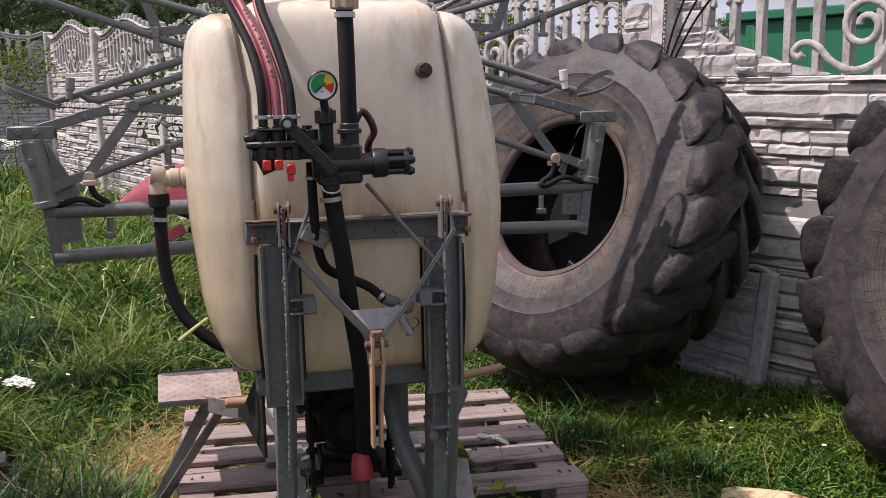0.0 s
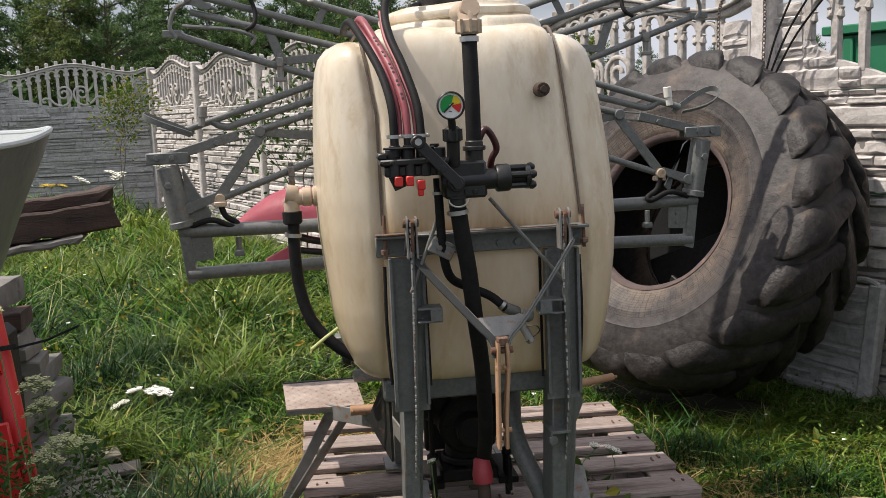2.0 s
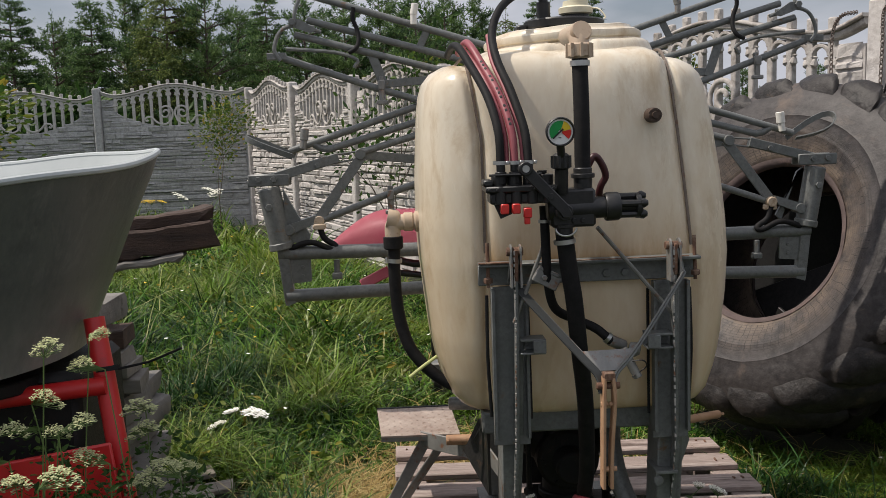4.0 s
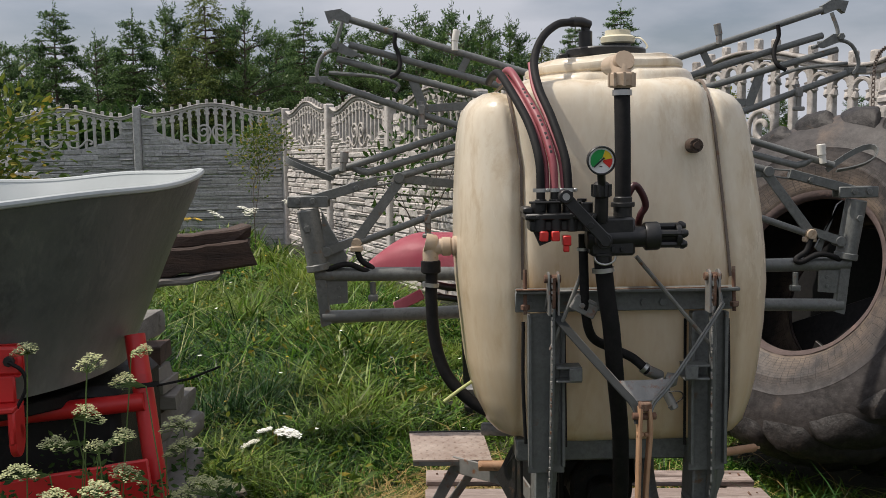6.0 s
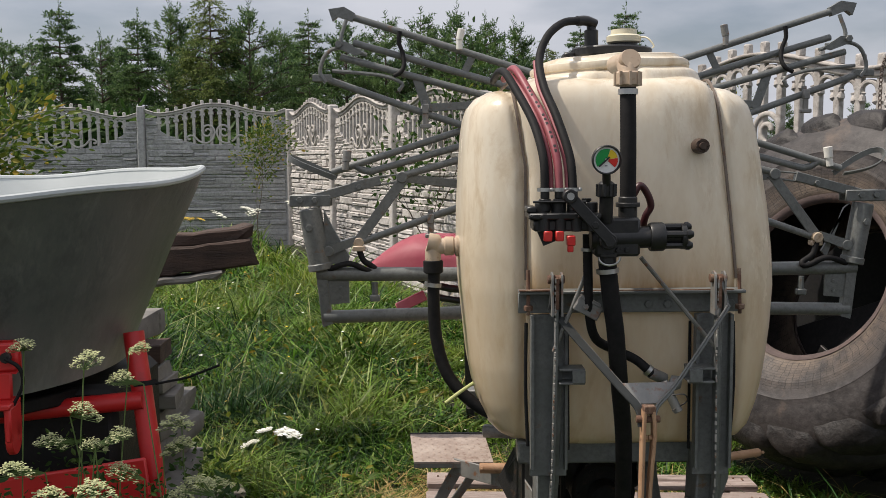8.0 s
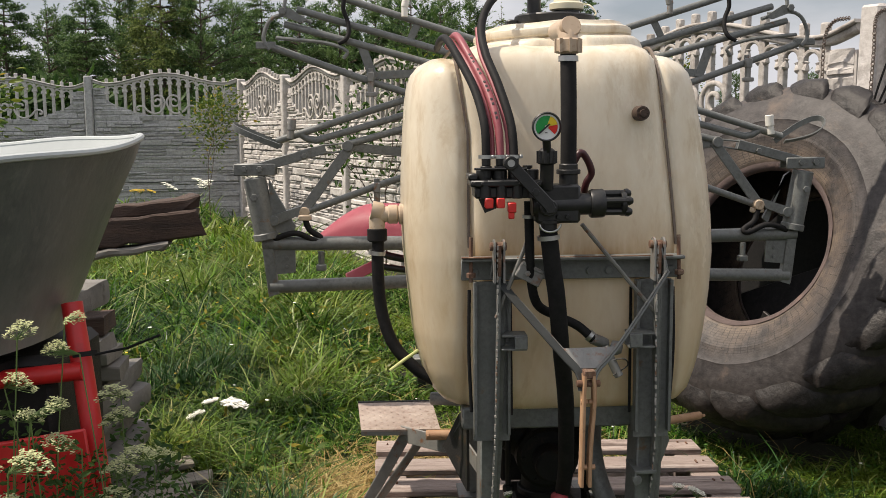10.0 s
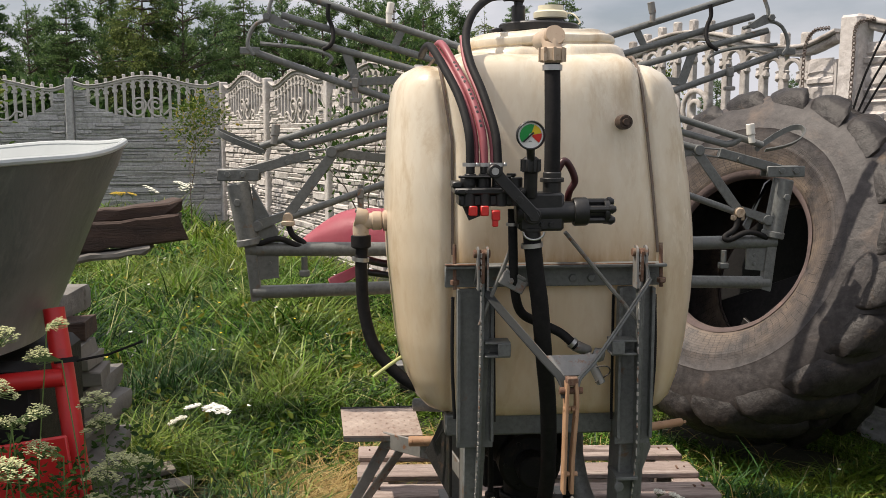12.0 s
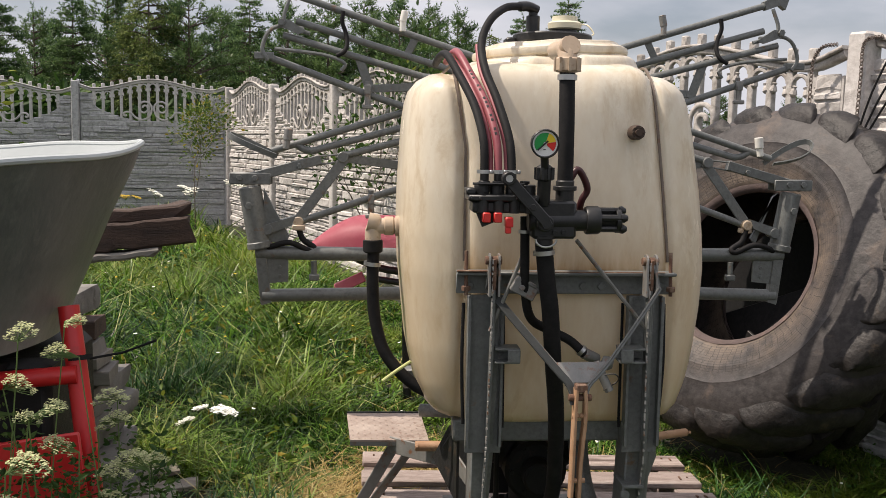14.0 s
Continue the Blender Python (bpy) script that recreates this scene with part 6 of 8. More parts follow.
N_YARD = -N_FENCE
big = tyre("tractor_tyre", "worn black tractor tyre leaning on the white fence", "tyre")


def leaning(foot, n, tilt, spin, r=0.725):
    """A pose for a tyre on its tread: n is the way its side faces, tilt how far its top leans back."""
    axis = (Vector(n).normalized() * math.cos(radians(tilt)) + Vector((0, 0, 1)) * math.sin(radians(tilt)))
    q = axis.to_track_quat("Z", "Y").to_matrix().to_4x4()
    upward = (Vector((0, 0, 1)) - axis * axis.z).normalized()
    return Matrix.Translation(Vector(foot) + upward * r) @ q @ Matrix.Rotation(radians(spin), 4, "Z")


# its side faces the yard and up; the far edge of the tread stands on the ground
big_n = V(-0.8526, -0.5225, 0)
big.matrix_basis = leaning(V(1.51, 3.557, 0.788) - V(0.327, 0.20, 0.923) * 0.71, big_n, 22.6, 4, 0.71)
big2 = tyre("tractor_tyre", "black tractor tyre with tall lugs beside the fence", "tyre", 1.45, 0.45)
big2.matrix_basis = leaning(V(2.328, 2.006, 0.753) - V(0.151, 0.062, 0.987) * 0.71, (-0.924, -0.382, 0), 9.4, 9, 0.71)

# ---- spreader hopper on a red tube frame ----
hopper = thing("fertiliser_spreader", "fertiliser spreader with a galvanised hopper on a red tube frame", "spreader", (-1.17, 2.1, 0.1))
HM = Matrix.Translation((-1.205, 2.09, 1.265)) @ Matrix.Rotation(radians(2.2), 4, "X") @ Matrix.Rotation(radians(-2.6), 4, "Y")
rim_wave = lambda a: 0.006 * math.sin(3 * a + 0.5) + 0.004 * math.sin(7 * a)


def cone(bm, prof, n=72):
    rings = []
    for r, h in prof:
        ring = []
        for i in range(n):
            a = 2 * math.pi * i / n
            k = 1 + (0.010 * math.sin(3 * a + 0.8) if r > 0.5 else 0)
            ring.append(bm.verts.new(HM @ V(r * k * math.cos(a), r * k * math.sin(a), h + (rim_wave(a) if h > -0.05 else 0))))
        rings.append(ring)
    for a, b in zip(rings, rings[1:]):
        for i in range(n):
            bm.faces.new((a[i], a[(i + 1) % n], b[(i + 1) % n], b[i]))


bm = bmesh.new()
cone(bm, [(0.572, -0.012), (0.552, -0.05), (0.498, -0.16), (0.430, -0.30), (0.374, -0.41), (0.366, -0.432), (0.0001, -0.436)])
shell = part("hopper", bm, M["galv"], hopper, "dull grey galvanised hopper", smooth=60)
bm = bmesh.new()
cone(bm, [(0.566, -0.004), (0.546, -0.05), (0.492, -0.16), (0.424, -0.30), (0.368, -0.405), (0.356, -0.424), (0.0001, -0.428)])
part("hopper_lining", bm, M["enamel"], shell, "pale inside of the hopper", smooth=60)
bm = bmesh.new()
tube_pts = [HM @ V(0.572 * (1 + 0.010 * math.sin(3 * a + 0.8)) * math.cos(a), 0.572 * (1 + 0.010 * math.sin(3 * a + 0.8)) * math.sin(a), -0.004 + rim_wave(a)) for a in np.linspace(0, 2 * math.pi, 73)]
tube(bm, tube_pts, 0.008, 8, cap=False)
part("rim", bm, M["enamel"], shell, "rolled pale rim")


def red_part(name, build, mat="red_paint", label=""):
    b = bmesh.new()
    build(b)
    return part(name, b, M[mat], hopper, label)


red_part("frame_post", lambda b: tube(b, smooth_path([(-0.768, 2.03, 0.930), (-0.760, 2.02, 0.88), (-0.736, 1.99, 0.75), (-0.69, 1.93, 0.45), (-0.66, 1.90, 0.0)], 4), 0.0235, 16))
red_part("frame_tube", lambda b: tube(b, [(-0.735, 1.975, 0.785), (-1.00, 1.955, 0.765), (-1.55, 1.91, 0.72)], 0.021, 16))
red_part("frame_panel", lambda b: (box(b, (-0.62, -0.006, -0.20), (0.36, 0.006, 0.09), 0.004, m=Matrix.Translation((-1.05, 1.83, 0.555)) @ Matrix.Rotation(radians(8), 4, "Z") @ Matrix.Rotation(radians(-6), 4, "Y"))))
BM_ = Matrix.Translation((-0.965, 1.735, 0.90)) @ Matrix.Rotation(radians(8), 4, "Z")
red_part("bracket", lambda b: (box(b, (-0.20, -0.006, 0.0), (0.062, 0.006, 0.068), 0.010, m=BM_),
                               box(b, (-0.20, -0.008, -0.052), (0.044, 0.004, 0.004), 0.004, m=BM_)))
red_part("fork", lambda b: (box(b, (-0.20, -0.05, -0.064), (0.050, 0.03, -0.052), 0.003, m=BM_),
                            box(b, (0.036, -0.045, -0.130), (0.050, 0.03, -0.060), 0.004, m=BM_),
                            cyl(b, BM_ @ V(0.036, -0.008, -0.128), BM_ @ V(0.050, -0.008, -0.128), 0.034, 16),
                            box(b, (-0.085, -0.045, -0.130), (-0.072, 0.03, -0.060), 0.004, m=BM_)))
red_part("bolt", lambda b: cyl(b, (-0.928, 1.735, 0.935), (-0.926, 1.722, 0.935), 0.011, 8), "dark_steel")
red_part("wire", lambda b: tube(b, smooth_path([(-0.925, 1.72, 0.935), (-0.90, 1.725, 0.915), (-0.897, 1.73, 0.88), (-0.915, 1.725, 0.84)], 5), 0.004, 6), "rubber")
red_part("cable_tie", lambda b: (ring_clamp(b, (-0.729, 1.979, 0.828), (-0.728, 1.977, 0.817), 0.024, 0.003), tube(b, [(-0.705, 1.97, 0.822), (-0.63, 1.96, 0.838), (-0.555, 1.95, 0.868)], 0.003, 6)), "rubber", "black cable tie with a long tail")
# added near-black box and disc that stand in for the shade under the hopper
red_part("under_hopper_shade", lambda b: (box(b, (-1.60, 1.985, 0.34), (-0.80, 2.34, 0.815), 0.02), cyl(b, (-1.17, 2.09, 0.78), (-1.17, 2.09, 0.81), 0.30, 24)), "grease_and_shade", "added black box in place of the shade under the hopper")
for lo, hi in (((-1.62, 2.2, 0.0), (-1.56, 2.26, 0.85)), ((-1.60, 1.85, 0.0), (-1.54, 1.91, 0.72))):
    red_part("frame_leg", lambda b: box(b, lo, hi, 0.004))

# ---- timbers and the stone stack behind the spreader ----
def beam_thing(p0, p1, w, h, mat, label, seed):
    bm = bmesh.new()
    p0, p1 = Vector(p0), Vector(p1)
    rings = sweep(bm, [p0.lerp(p1, k / 28) for k in range(29)], rect(w, h, 0.008))
    rnd = random.Random(seed)
    along_dir = (p1 - p0).normalized()
    for i, ring in enumerate(rings):
        o = V(rnd.uniform(-.004, .004), rnd.uniform(-.005, .005), rnd.uniform(-.005, .005))
        for v in ring:
            v.co += o + noise.noise_vector(v.co * 18 + V(seed, 0, 0)) * 0.010
            if i < 2:
                v.co += along_dir * rnd.uniform(-0.035, 0.02)
    return solo("timber_beam", bm, M[mat], label, "timber", "stacked timbers", smooth=0)


beam_thing((-0.89, 4.02, 1.010), (-2.4, 3.72, 0.83), 0.16, 0.055, "timber", "old red-brown timber beam on a stone stack", 1)
beam_thing((-0.87, 3.97, 0.930), (-2.4, 3.70, 0.75), 0.14, 0.115, "timber", "dark brown squared timber beam", 2)
beam_thing((-1.005, 3.93, 0.838), (-2.5, 3.66, 0.655), 0.15, 0.030, "grey_wood", "silvered grey board below the beams", 3)


def rough_block(c, size, seed, mat="stone", turn=0.0):
    """A split block with an uneven skin."""
    rnd = random.Random(seed)
    bm = bmesh.new()
    bmesh.ops.create_cube(bm, size=1.0)
    bmesh.ops.subdivide_edges(bm, edges=bm.edges[:], cuts=4, use_grid_fill=True)
    mtx = Matrix.Translation(c) @ Matrix.Rotation(radians(turn), 4, "Z")
    for v in bm.verts:
        p = V(v.co.x * size[0], v.co.y * size[1], v.co.z * size[2])
        n = noise.noise_vector(p * 9 + V(seed, seed * 2, 0)) * 0.018
        edge = sum(abs(abs(k) - 0.5) < 0.01 for k in v.co)
        p *= 1 - 0.025 * max(0, edge - 1)
        v.co = mtx @ (p + n)
    return solo("stone_block", bm, M[mat], "weathered grey stone block in a rough stack", "stone block", "stone stack", smooth=35)


rs = random.Random(12)
for k, (cx, cy, cz, sx, sy, sz) in enumerate(((-1.14, 3.05, 0.06, 0.48, 0.5, 0.11), (-1.16, 3.06, 0.155, 0.42, 0.46, 0.08), (-1.14, 3.05, 0.235, 0.45, 0.48, 0.075), (-1.17, 3.07, 0.315, 0.40, 0.44, 0.08), (-1.15, 3.06, 0.39, 0.43, 0.45, 0.065), (-1.16, 3.06, 0.465, 0.43, 0.44, 0.08), (-1.20, 3.05, 0.765, 0.34, 0.36, 0.09),
                                             (-1.66, 3.72, 0.13, 0.76, 0.70, 0.26), (-1.68, 3.72, 0.37, 0.74, 0.68, 0.22), (-1.70, 3.72, 0.56, 0.72, 0.66, 0.17), (-0.60, 2.25, 0.05, 0.22, 0.15, 0.10), (-0.52, 2.05, 0.04, 0.20, 0.13, 0.08))):
    rough_block((cx, cy, cz), (sx, sy, sz), k + 3, turn=rs.uniform(-8, 8))
for k, (z, x1, h, mt) in enumerate(((0.545, -0.915, 0.045, "grey_wood"), (0.595, -0.935, 0.040, "grey_wood"), (0.640, -0.945, 0.042, "grey_wood"), (0.695, -0.955, 0.055, "timber"), (0.845, -1.04, 0.05, "grey_wood"))):
    bm = bmesh.new()
    x0, y0, y1 = x1 - 0.42, 2.90 + 0.02 * (k % 2), 2.94 - 0.03 * (k % 3)
    rings = sweep(bm, [V(x0, y0, z).lerp(V(x1, y1, z + 0.008), i / 7) for i in range(8)], rect(0.16, h, 0.004))
    for ring in rings:
        for v in ring:
            v.co += noise.noise_vector(v.co * 30) * 0.008
    solo("wood_plank", bm, M[mt], "weathered plank lying on the stone stack", "plank", "stone stack", smooth=0)

# broken pale boards lying in the grass
for k, (dx, dy, tw, ln) in enumerate(((0.0, 0.0, 6, 0.34), (0.02, 0.12, -3, 0.38), (-0.03, 0.24, 9, 0.30), (0.03, -0.13, 4, 0.36))):
    bm = bmesh.new()
    rings = sweep(bm, [V(-ln / 2, 0, 0).lerp(V(ln / 2, 0, 0), i / 6) for i in range(7)], rect(0.08, 0.018, 0.003))
    for ring in rings:
        for v in ring:
            v.co += noise.noise_vector(v.co * 25 + V(k, 0, 0)) * 0.006
    ob = solo("broken_board", bm, M["pale_board"], "broken pale weathered board in the grass", "board", "broken boards", smooth=0)
    ob.matrix_basis = pose(-0.90 + dx, 3.02 + dy, 0.070 + 0.010 * (k % 3), 6, -4, 12 + tw)

# pale concrete blocks piled before the far fence
for k, (cx, cz, sx, sz, tw) in enumerate(((-4.45, 0.26, 1.05, 0.34, 3), (-4.45, 0.60, 1.02, 0.33, -2), (-4.43, 0.93, 1.05, 0.32, 2), (-4.30, 1.16, 0.80, 0.14, -4), (-4.48, 1.31, 0.70, 0.15, 5))):
    rough_block((cx, 9.0 + 0.03 * (k % 2), cz), (sx, 0.6, sz), 30 + k, "pale_concrete", tw)

# ---- red machine part in the grass behind ----
red = thing("red_mower_cover", "faded red plastic machine cover standing in long grass", "machine cover", (-0.1, 4.5, 0.4))
bm = bmesh.new()
n = 22
sec = []
for i in range(n + 1):
    u = i / n
    x = -0.40 + 0.72 * u
    top = 0.80 + 0.165 * math.sin(min(1, u * 2.4) * math.pi / 2) - 0.02 * u
    half = 0.05 + 0.19 * math.sin(min(1, u * 1.3) * math.pi / 2)
    sec.append([bm.verts.new((x, 4.5 + half * math.cos(a) * 1.0, 0.785 + (top - 0.785) * math.sin(a) ** 0.7)) for a in np.linspace(math.pi, 0, 13)])
for a, b in zip(sec, sec[1:]):
    for i in range(12):
        bm.faces.new((a[i], a[i + 1], b[i + 1], b[i]))
bmesh.ops.solidify(bm, geom=bm.faces[:], thickness=0.008)
part("cover", bm, M["red_cover"], red, smooth=60)
bm = bmesh.new()
box(bm, (-0.27, 4.42, 0.61), (-0.12, 4.45, 0.66), 0.004, m=Matrix.Translation((-0.18, 4.43, 0.65)) @ Matrix.Rotation(radians(-25), 4, "Y") @ Matrix.Translation((0.18, -4.43, -0.65)))
part("side_plate", bm, M["red_cover"], red)
bm = bmesh.new()
tube(bm, smooth_path([(-0.15, 4.40, 0.75), (0.0, 4.38, 0.70), (0.30, 4.40, 0.68)], 4), 0.018, 10)
tube(bm, [(-0.10, 4.40, 0.66), (0.30, 4.40, 0.60)], 0.016, 10)
for x in (0.08, 0.20):
    tube(bm, [(x, 4.5, 0.78), (x + 0.02, 4.5, 0.0)], 0.022, 10)
part("under_frame", bm, M["dark_steel"], red)

# dark machine parts seen through the big tyre
scrap = thing("scrap_bracket", "dark steel bracket lying inside the tyre", "metal bracket", (1.55, 3.55, 0.3))
sp = V(1.50, 3.60, 0.02)
bm = bmesh.new()
bar(bm, [sp + ALONG * -0.10 + V(0, 0, 0.30), sp + ALONG * -0.16 + V(0, 0, 0.56)], 0.02, 0.06)
bar(bm, [sp + ALONG * -0.20 + V(0, 0, 0.40), sp + ALONG * 0.05 + V(0, 0, 0.52)], 0.015, 0.04)
part("bracket_bar", bm, M["dark_steel"], scrap)
bm = bmesh.new()
cyl(bm, sp + ALONG * -0.02 + V(0, 0, 0.42), sp + ALONG * 0.08 + V(0, 0, 0.44), 0.05, 12)
box(bm, sp + V(-0.06, -0.05, 0.30), sp + V(0.05, 0.05, 0.40), 0.01)
part("gear_lump", bm, M["dark_steel"], scrap)

# broken concrete pieces leaning on the near fence
slab = thing("broken_fence_piece", "broken grey concrete fence piece leaning on the wall", "concrete slab", (2.15, 3.25, 0))
LM = facing(W_POST + NEAR * 0.60 + N_NEAR * -0.10 + V(0, 0, 0.05), NEAR) @ pose(0, 0, 0, -5, 3, 0)
bm = bmesh.new()
box(bm, (-0.37, -0.012, 0.0), (-0.03, 0.018, 0.44), 0.008, m=LM)
part("panel_piece", bm, M["grey_fence"], slab, smooth=0)
bm = bmesh.new()
rnd = random.Random(21)
for x0, x1, z0, z1, d in courses(rnd, 0.01, 0.43, -0.365, -0.035):
    stone(bm, x0 + 0.003, x1 - 0.003, z0 + 0.003, z1 - 0.003, -0.012, d * 0.5, rnd)
for v in bm.verts:
    v.co = LM @ v.co
ob = part("stonework", bm, M["grey_fence"], slab, smooth=0)
ob["kind"] = "stuff"
bm = bmesh.new()
box(bm, (-0.03, -0.045, 0.0), (0.035, 0.015, 0.50), 0.010, m=LM)
tube(bm, [LM @ V(-0.05 + 0.06 * math.cos(a), -0.03, 0.485 + 0.025 * math.sin(a)) for a in np.linspace(0.3, 3.4, 10)], 0.012, 8)
part("post_piece", bm, M["grey_fence"], slab, smooth=0)

# chain and wires on the fence post
def chain(pts, label):
    bm = bmesh.new()
    pts = smooth_path(pts, 12)
    acc = 0
    for i in range(len(pts) - 1):
        a, b = pts[i], pts[i + 1]
        mid, d = (a + b) / 2, (b - a).normalized()
        side = d.cross(V(0.92, 0.4, 0.05)).normalized()
        if i % 2:
            side = d.cross(side)
        h = (b - a).length * 0.72
        tube(bm, [mid + d * h * math.cos(q) + side * 0.008 * math.sin(q) for q in np.linspace(0, 2 * math.pi, 9)], 0.0022, 5, cap=False)
    solo("chain", bm, M["chain"], label, "chain")


wp = W_POST
chain([wp + N_YARD * 0.05 + ALONG * 0.05 + V(0, 0, 1.755), wp + N_YARD * 0.065 + ALONG * 0.12 + V(0, 0, 1.745), wp + N_YARD * 0.07 + ALONG * 0.16 + V(0, 0, 1.67), wp + N_YARD * 0.07 + ALONG * 0.165 + V(0, 0, 1.45)], "rusty chain hung over the fence rail")
chain([wp + NEAR * 0.14 - N_NEAR * 0.02 + V(0, 0, 1.775), wp + NEAR * 0.085 - N_NEAR * 0.06 + V(0, 0, 1.75), wp + NEAR * 0.08 - N_NEAR * 0.065 + V(0, 0, 1.60), wp + NEAR * 0.075 - N_NEAR * 0.07 + V(0, 0, 1.38)], "rusty chain hung beside the fence post")
bm = bmesh.new()
for k in range(3):
    tube(bm, smooth_path([wp - N_NEAR * 0.085 + NEAR * (0.09 + 0.02 * k) + V(0, 0, 1.36), wp - N_NEAR * 0.08 + NEAR * (0.15 + 0.05 * k) + V(0, 0, 1.55), wp - N_NEAR * 0.06 + NEAR * (0.22 + 0.09 * k) + V(0, 0, 1.72), wp + NEAR * (0.24 + 0.12 * k) + V(0, 0, 1.82)], 5), 0.0045, 6)
solo("wire", bm, M["rubber"], "black wires hung over the white fence", "wire")

# added black sheet between the big tyre and the fence, to darken the opening
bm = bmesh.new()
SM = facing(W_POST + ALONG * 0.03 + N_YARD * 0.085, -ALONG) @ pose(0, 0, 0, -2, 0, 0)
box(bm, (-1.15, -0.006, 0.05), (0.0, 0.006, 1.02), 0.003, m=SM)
solo("shade_sheet", bm, M["rubber"], "added black sheet between tyre and fence that darkens the tyre opening", "rubber sheet")

# second added sheet against the back of the tyre's lower half, stopping sun through it
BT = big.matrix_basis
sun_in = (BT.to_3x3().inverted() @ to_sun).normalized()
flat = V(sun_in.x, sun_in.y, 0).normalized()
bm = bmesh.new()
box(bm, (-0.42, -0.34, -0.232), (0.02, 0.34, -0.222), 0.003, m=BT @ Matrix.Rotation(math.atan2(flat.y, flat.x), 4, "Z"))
solo("shade_sheet", bm, M["rubber"], "added black sheet behind the tyre that blocks the sun", "rubber sheet")

# broken tan clay piece in the turf
bm = bmesh.new()
lathe(bm, [(0.0, 0.0), (0.034, 0.0), (0.044, 0.03), (0.050, 0.10), (0.056, 0.19), (0.048, 0.245), (0.0, 0.25)], pose(1.515, 2.36, 0.048, 86, 0, 38), 18)
for v in bm.verts:
    v.co += noise.noise_vector(v.co * 22) * 0.010
solo("clay_piece", bm, M["clay"], "broken tan clay piece lying in the turf", "clay piece", smooth=30)

# green sheet-metal container behind the near fence
green = thing("green_container", "green sheet-metal container behind the fence", "container", (3.6, 5.0, 0))
GM = facing(V(3.40, 5.75, 0), NEAR)
bm = bmesh.new()
box(bm, (0.0, 0, 0), (4.2, 0.05, 1.66), 0.01, m=GM)
part("wall", bm, M["green_sheet"], green)
bm = bmesh.new()
box(bm, (-0.04, -0.05, 1.66), (4.2, 0.10, 1.72), 0.008, m=GM)
part("top_edge", bm, M["green_sheet"], green)
for k in range(9):
    bm = bmesh.new()
    box(bm, (0.1 + 0.45 * k, -0.03, 0.05), (0.17 + 0.45 * k, 0.0, 1.64), 0.01, m=GM)
    part("rib", bm, M["green_sheet"], green)

# ---- grass ----
def blades(name, pts, height, width, lean, mat, seed, label, category="grass", way=None):
    """Tapered bent blades of two quads and a tip at pts (n,3); height (n,), one object of many."""
    r = np.random.default_rng(seed)
    n = len(pts)
    a = r.uniform(0, 2 * np.pi, n) if way is None else way + r.normal(0, 1.3, n)
    w = width * r.uniform(0.6, 1.3, n)
    ln = lean * r.uniform(0.2, 1.6, n) * height
    dx, dy = np.cos(a), np.sin(a)
    b = a + r.uniform(0.8, 2.3, n)
    sx, sy = np.cos(b) * w, np.sin(b) * w
    droop = np.where(r.uniform(0, 1, n) < 0.62, r.uniform(0.25, 0.75, n), r.uniform(0.0, 0.15, n))
    v = np.zeros((n, 7, 3))
    for i, (f, k) in enumerate(((0.0, 0.8), (0.0, -0.8), (0.45, -1.0), (0.45, 1.0), (0.78, 0.7), (0.78, -0.7), (1.0, 0.0))):
        v[:, i, 0] = pts[:, 0] + sx * k + dx * ln * f ** 2
        v[:, i, 1] = pts[:, 1] + sy * k + dy * ln * f ** 2
        v[:, i, 2] = pts[:, 2] + height * (f * (1 - 0.2 * f * lean) - droop * f ** 3 * 0.7)
    base = np.arange(n)[:, None] * 7
    tri = np.concatenate([base + [0, 1, 2], base + [0, 2, 3], base + [3, 2, 5], base + [3, 5, 4], base + [4, 5, 6]], axis=1).reshape(-1)
    me = raw_mesh(name, v.reshape(-1, 3), 3, tri, mat)
    ob = new(name, me)
    return tagged(ob, label, category, kind="stuff")


def keep_off(x, y):
    """True where blades may stand: not inside the pallet, tyres, stones or behind the fences."""
    ok = np.ones(len(x), bool)
    ok &= ~((x > -0.10) & (x < 1.09) & (y > 2.42) & (y < 3.32))
    ok &= (x - W_POST.x) * N_NEAR.x + (y - W_POST.y) * N_NEAR.y < -0.05
    d = (x - W_POST.x) * N_FENCE.x + (y - W_POST.y) * N_FENCE.y
    ok &= d < -0.02
    u, v = (x - 1.43) * 0.5225 - (y - 3.51) * 0.8526, -(x - 1.43) * 0.8526 - (y - 3.51) * 0.5225
    ok &= ~((np.abs(u) < 0.42) & (v > -0.22) & (v < 0.12))
    ok &= ~((np.abs(x + 1.18) < 0.30) & (np.abs(y - 3.06) < 0.22))
    ok &= ~((np.abs(x + 0.76) < 0.15) & (np.abs(y - 3.08) < 0.24))
    ok &= y < CORNER.y - 0.05
    ok &= ~((((x + 0.24) / 0.18) ** 2 + ((y - 2.95) / 0.22) ** 2) < 0.40)
    return ok


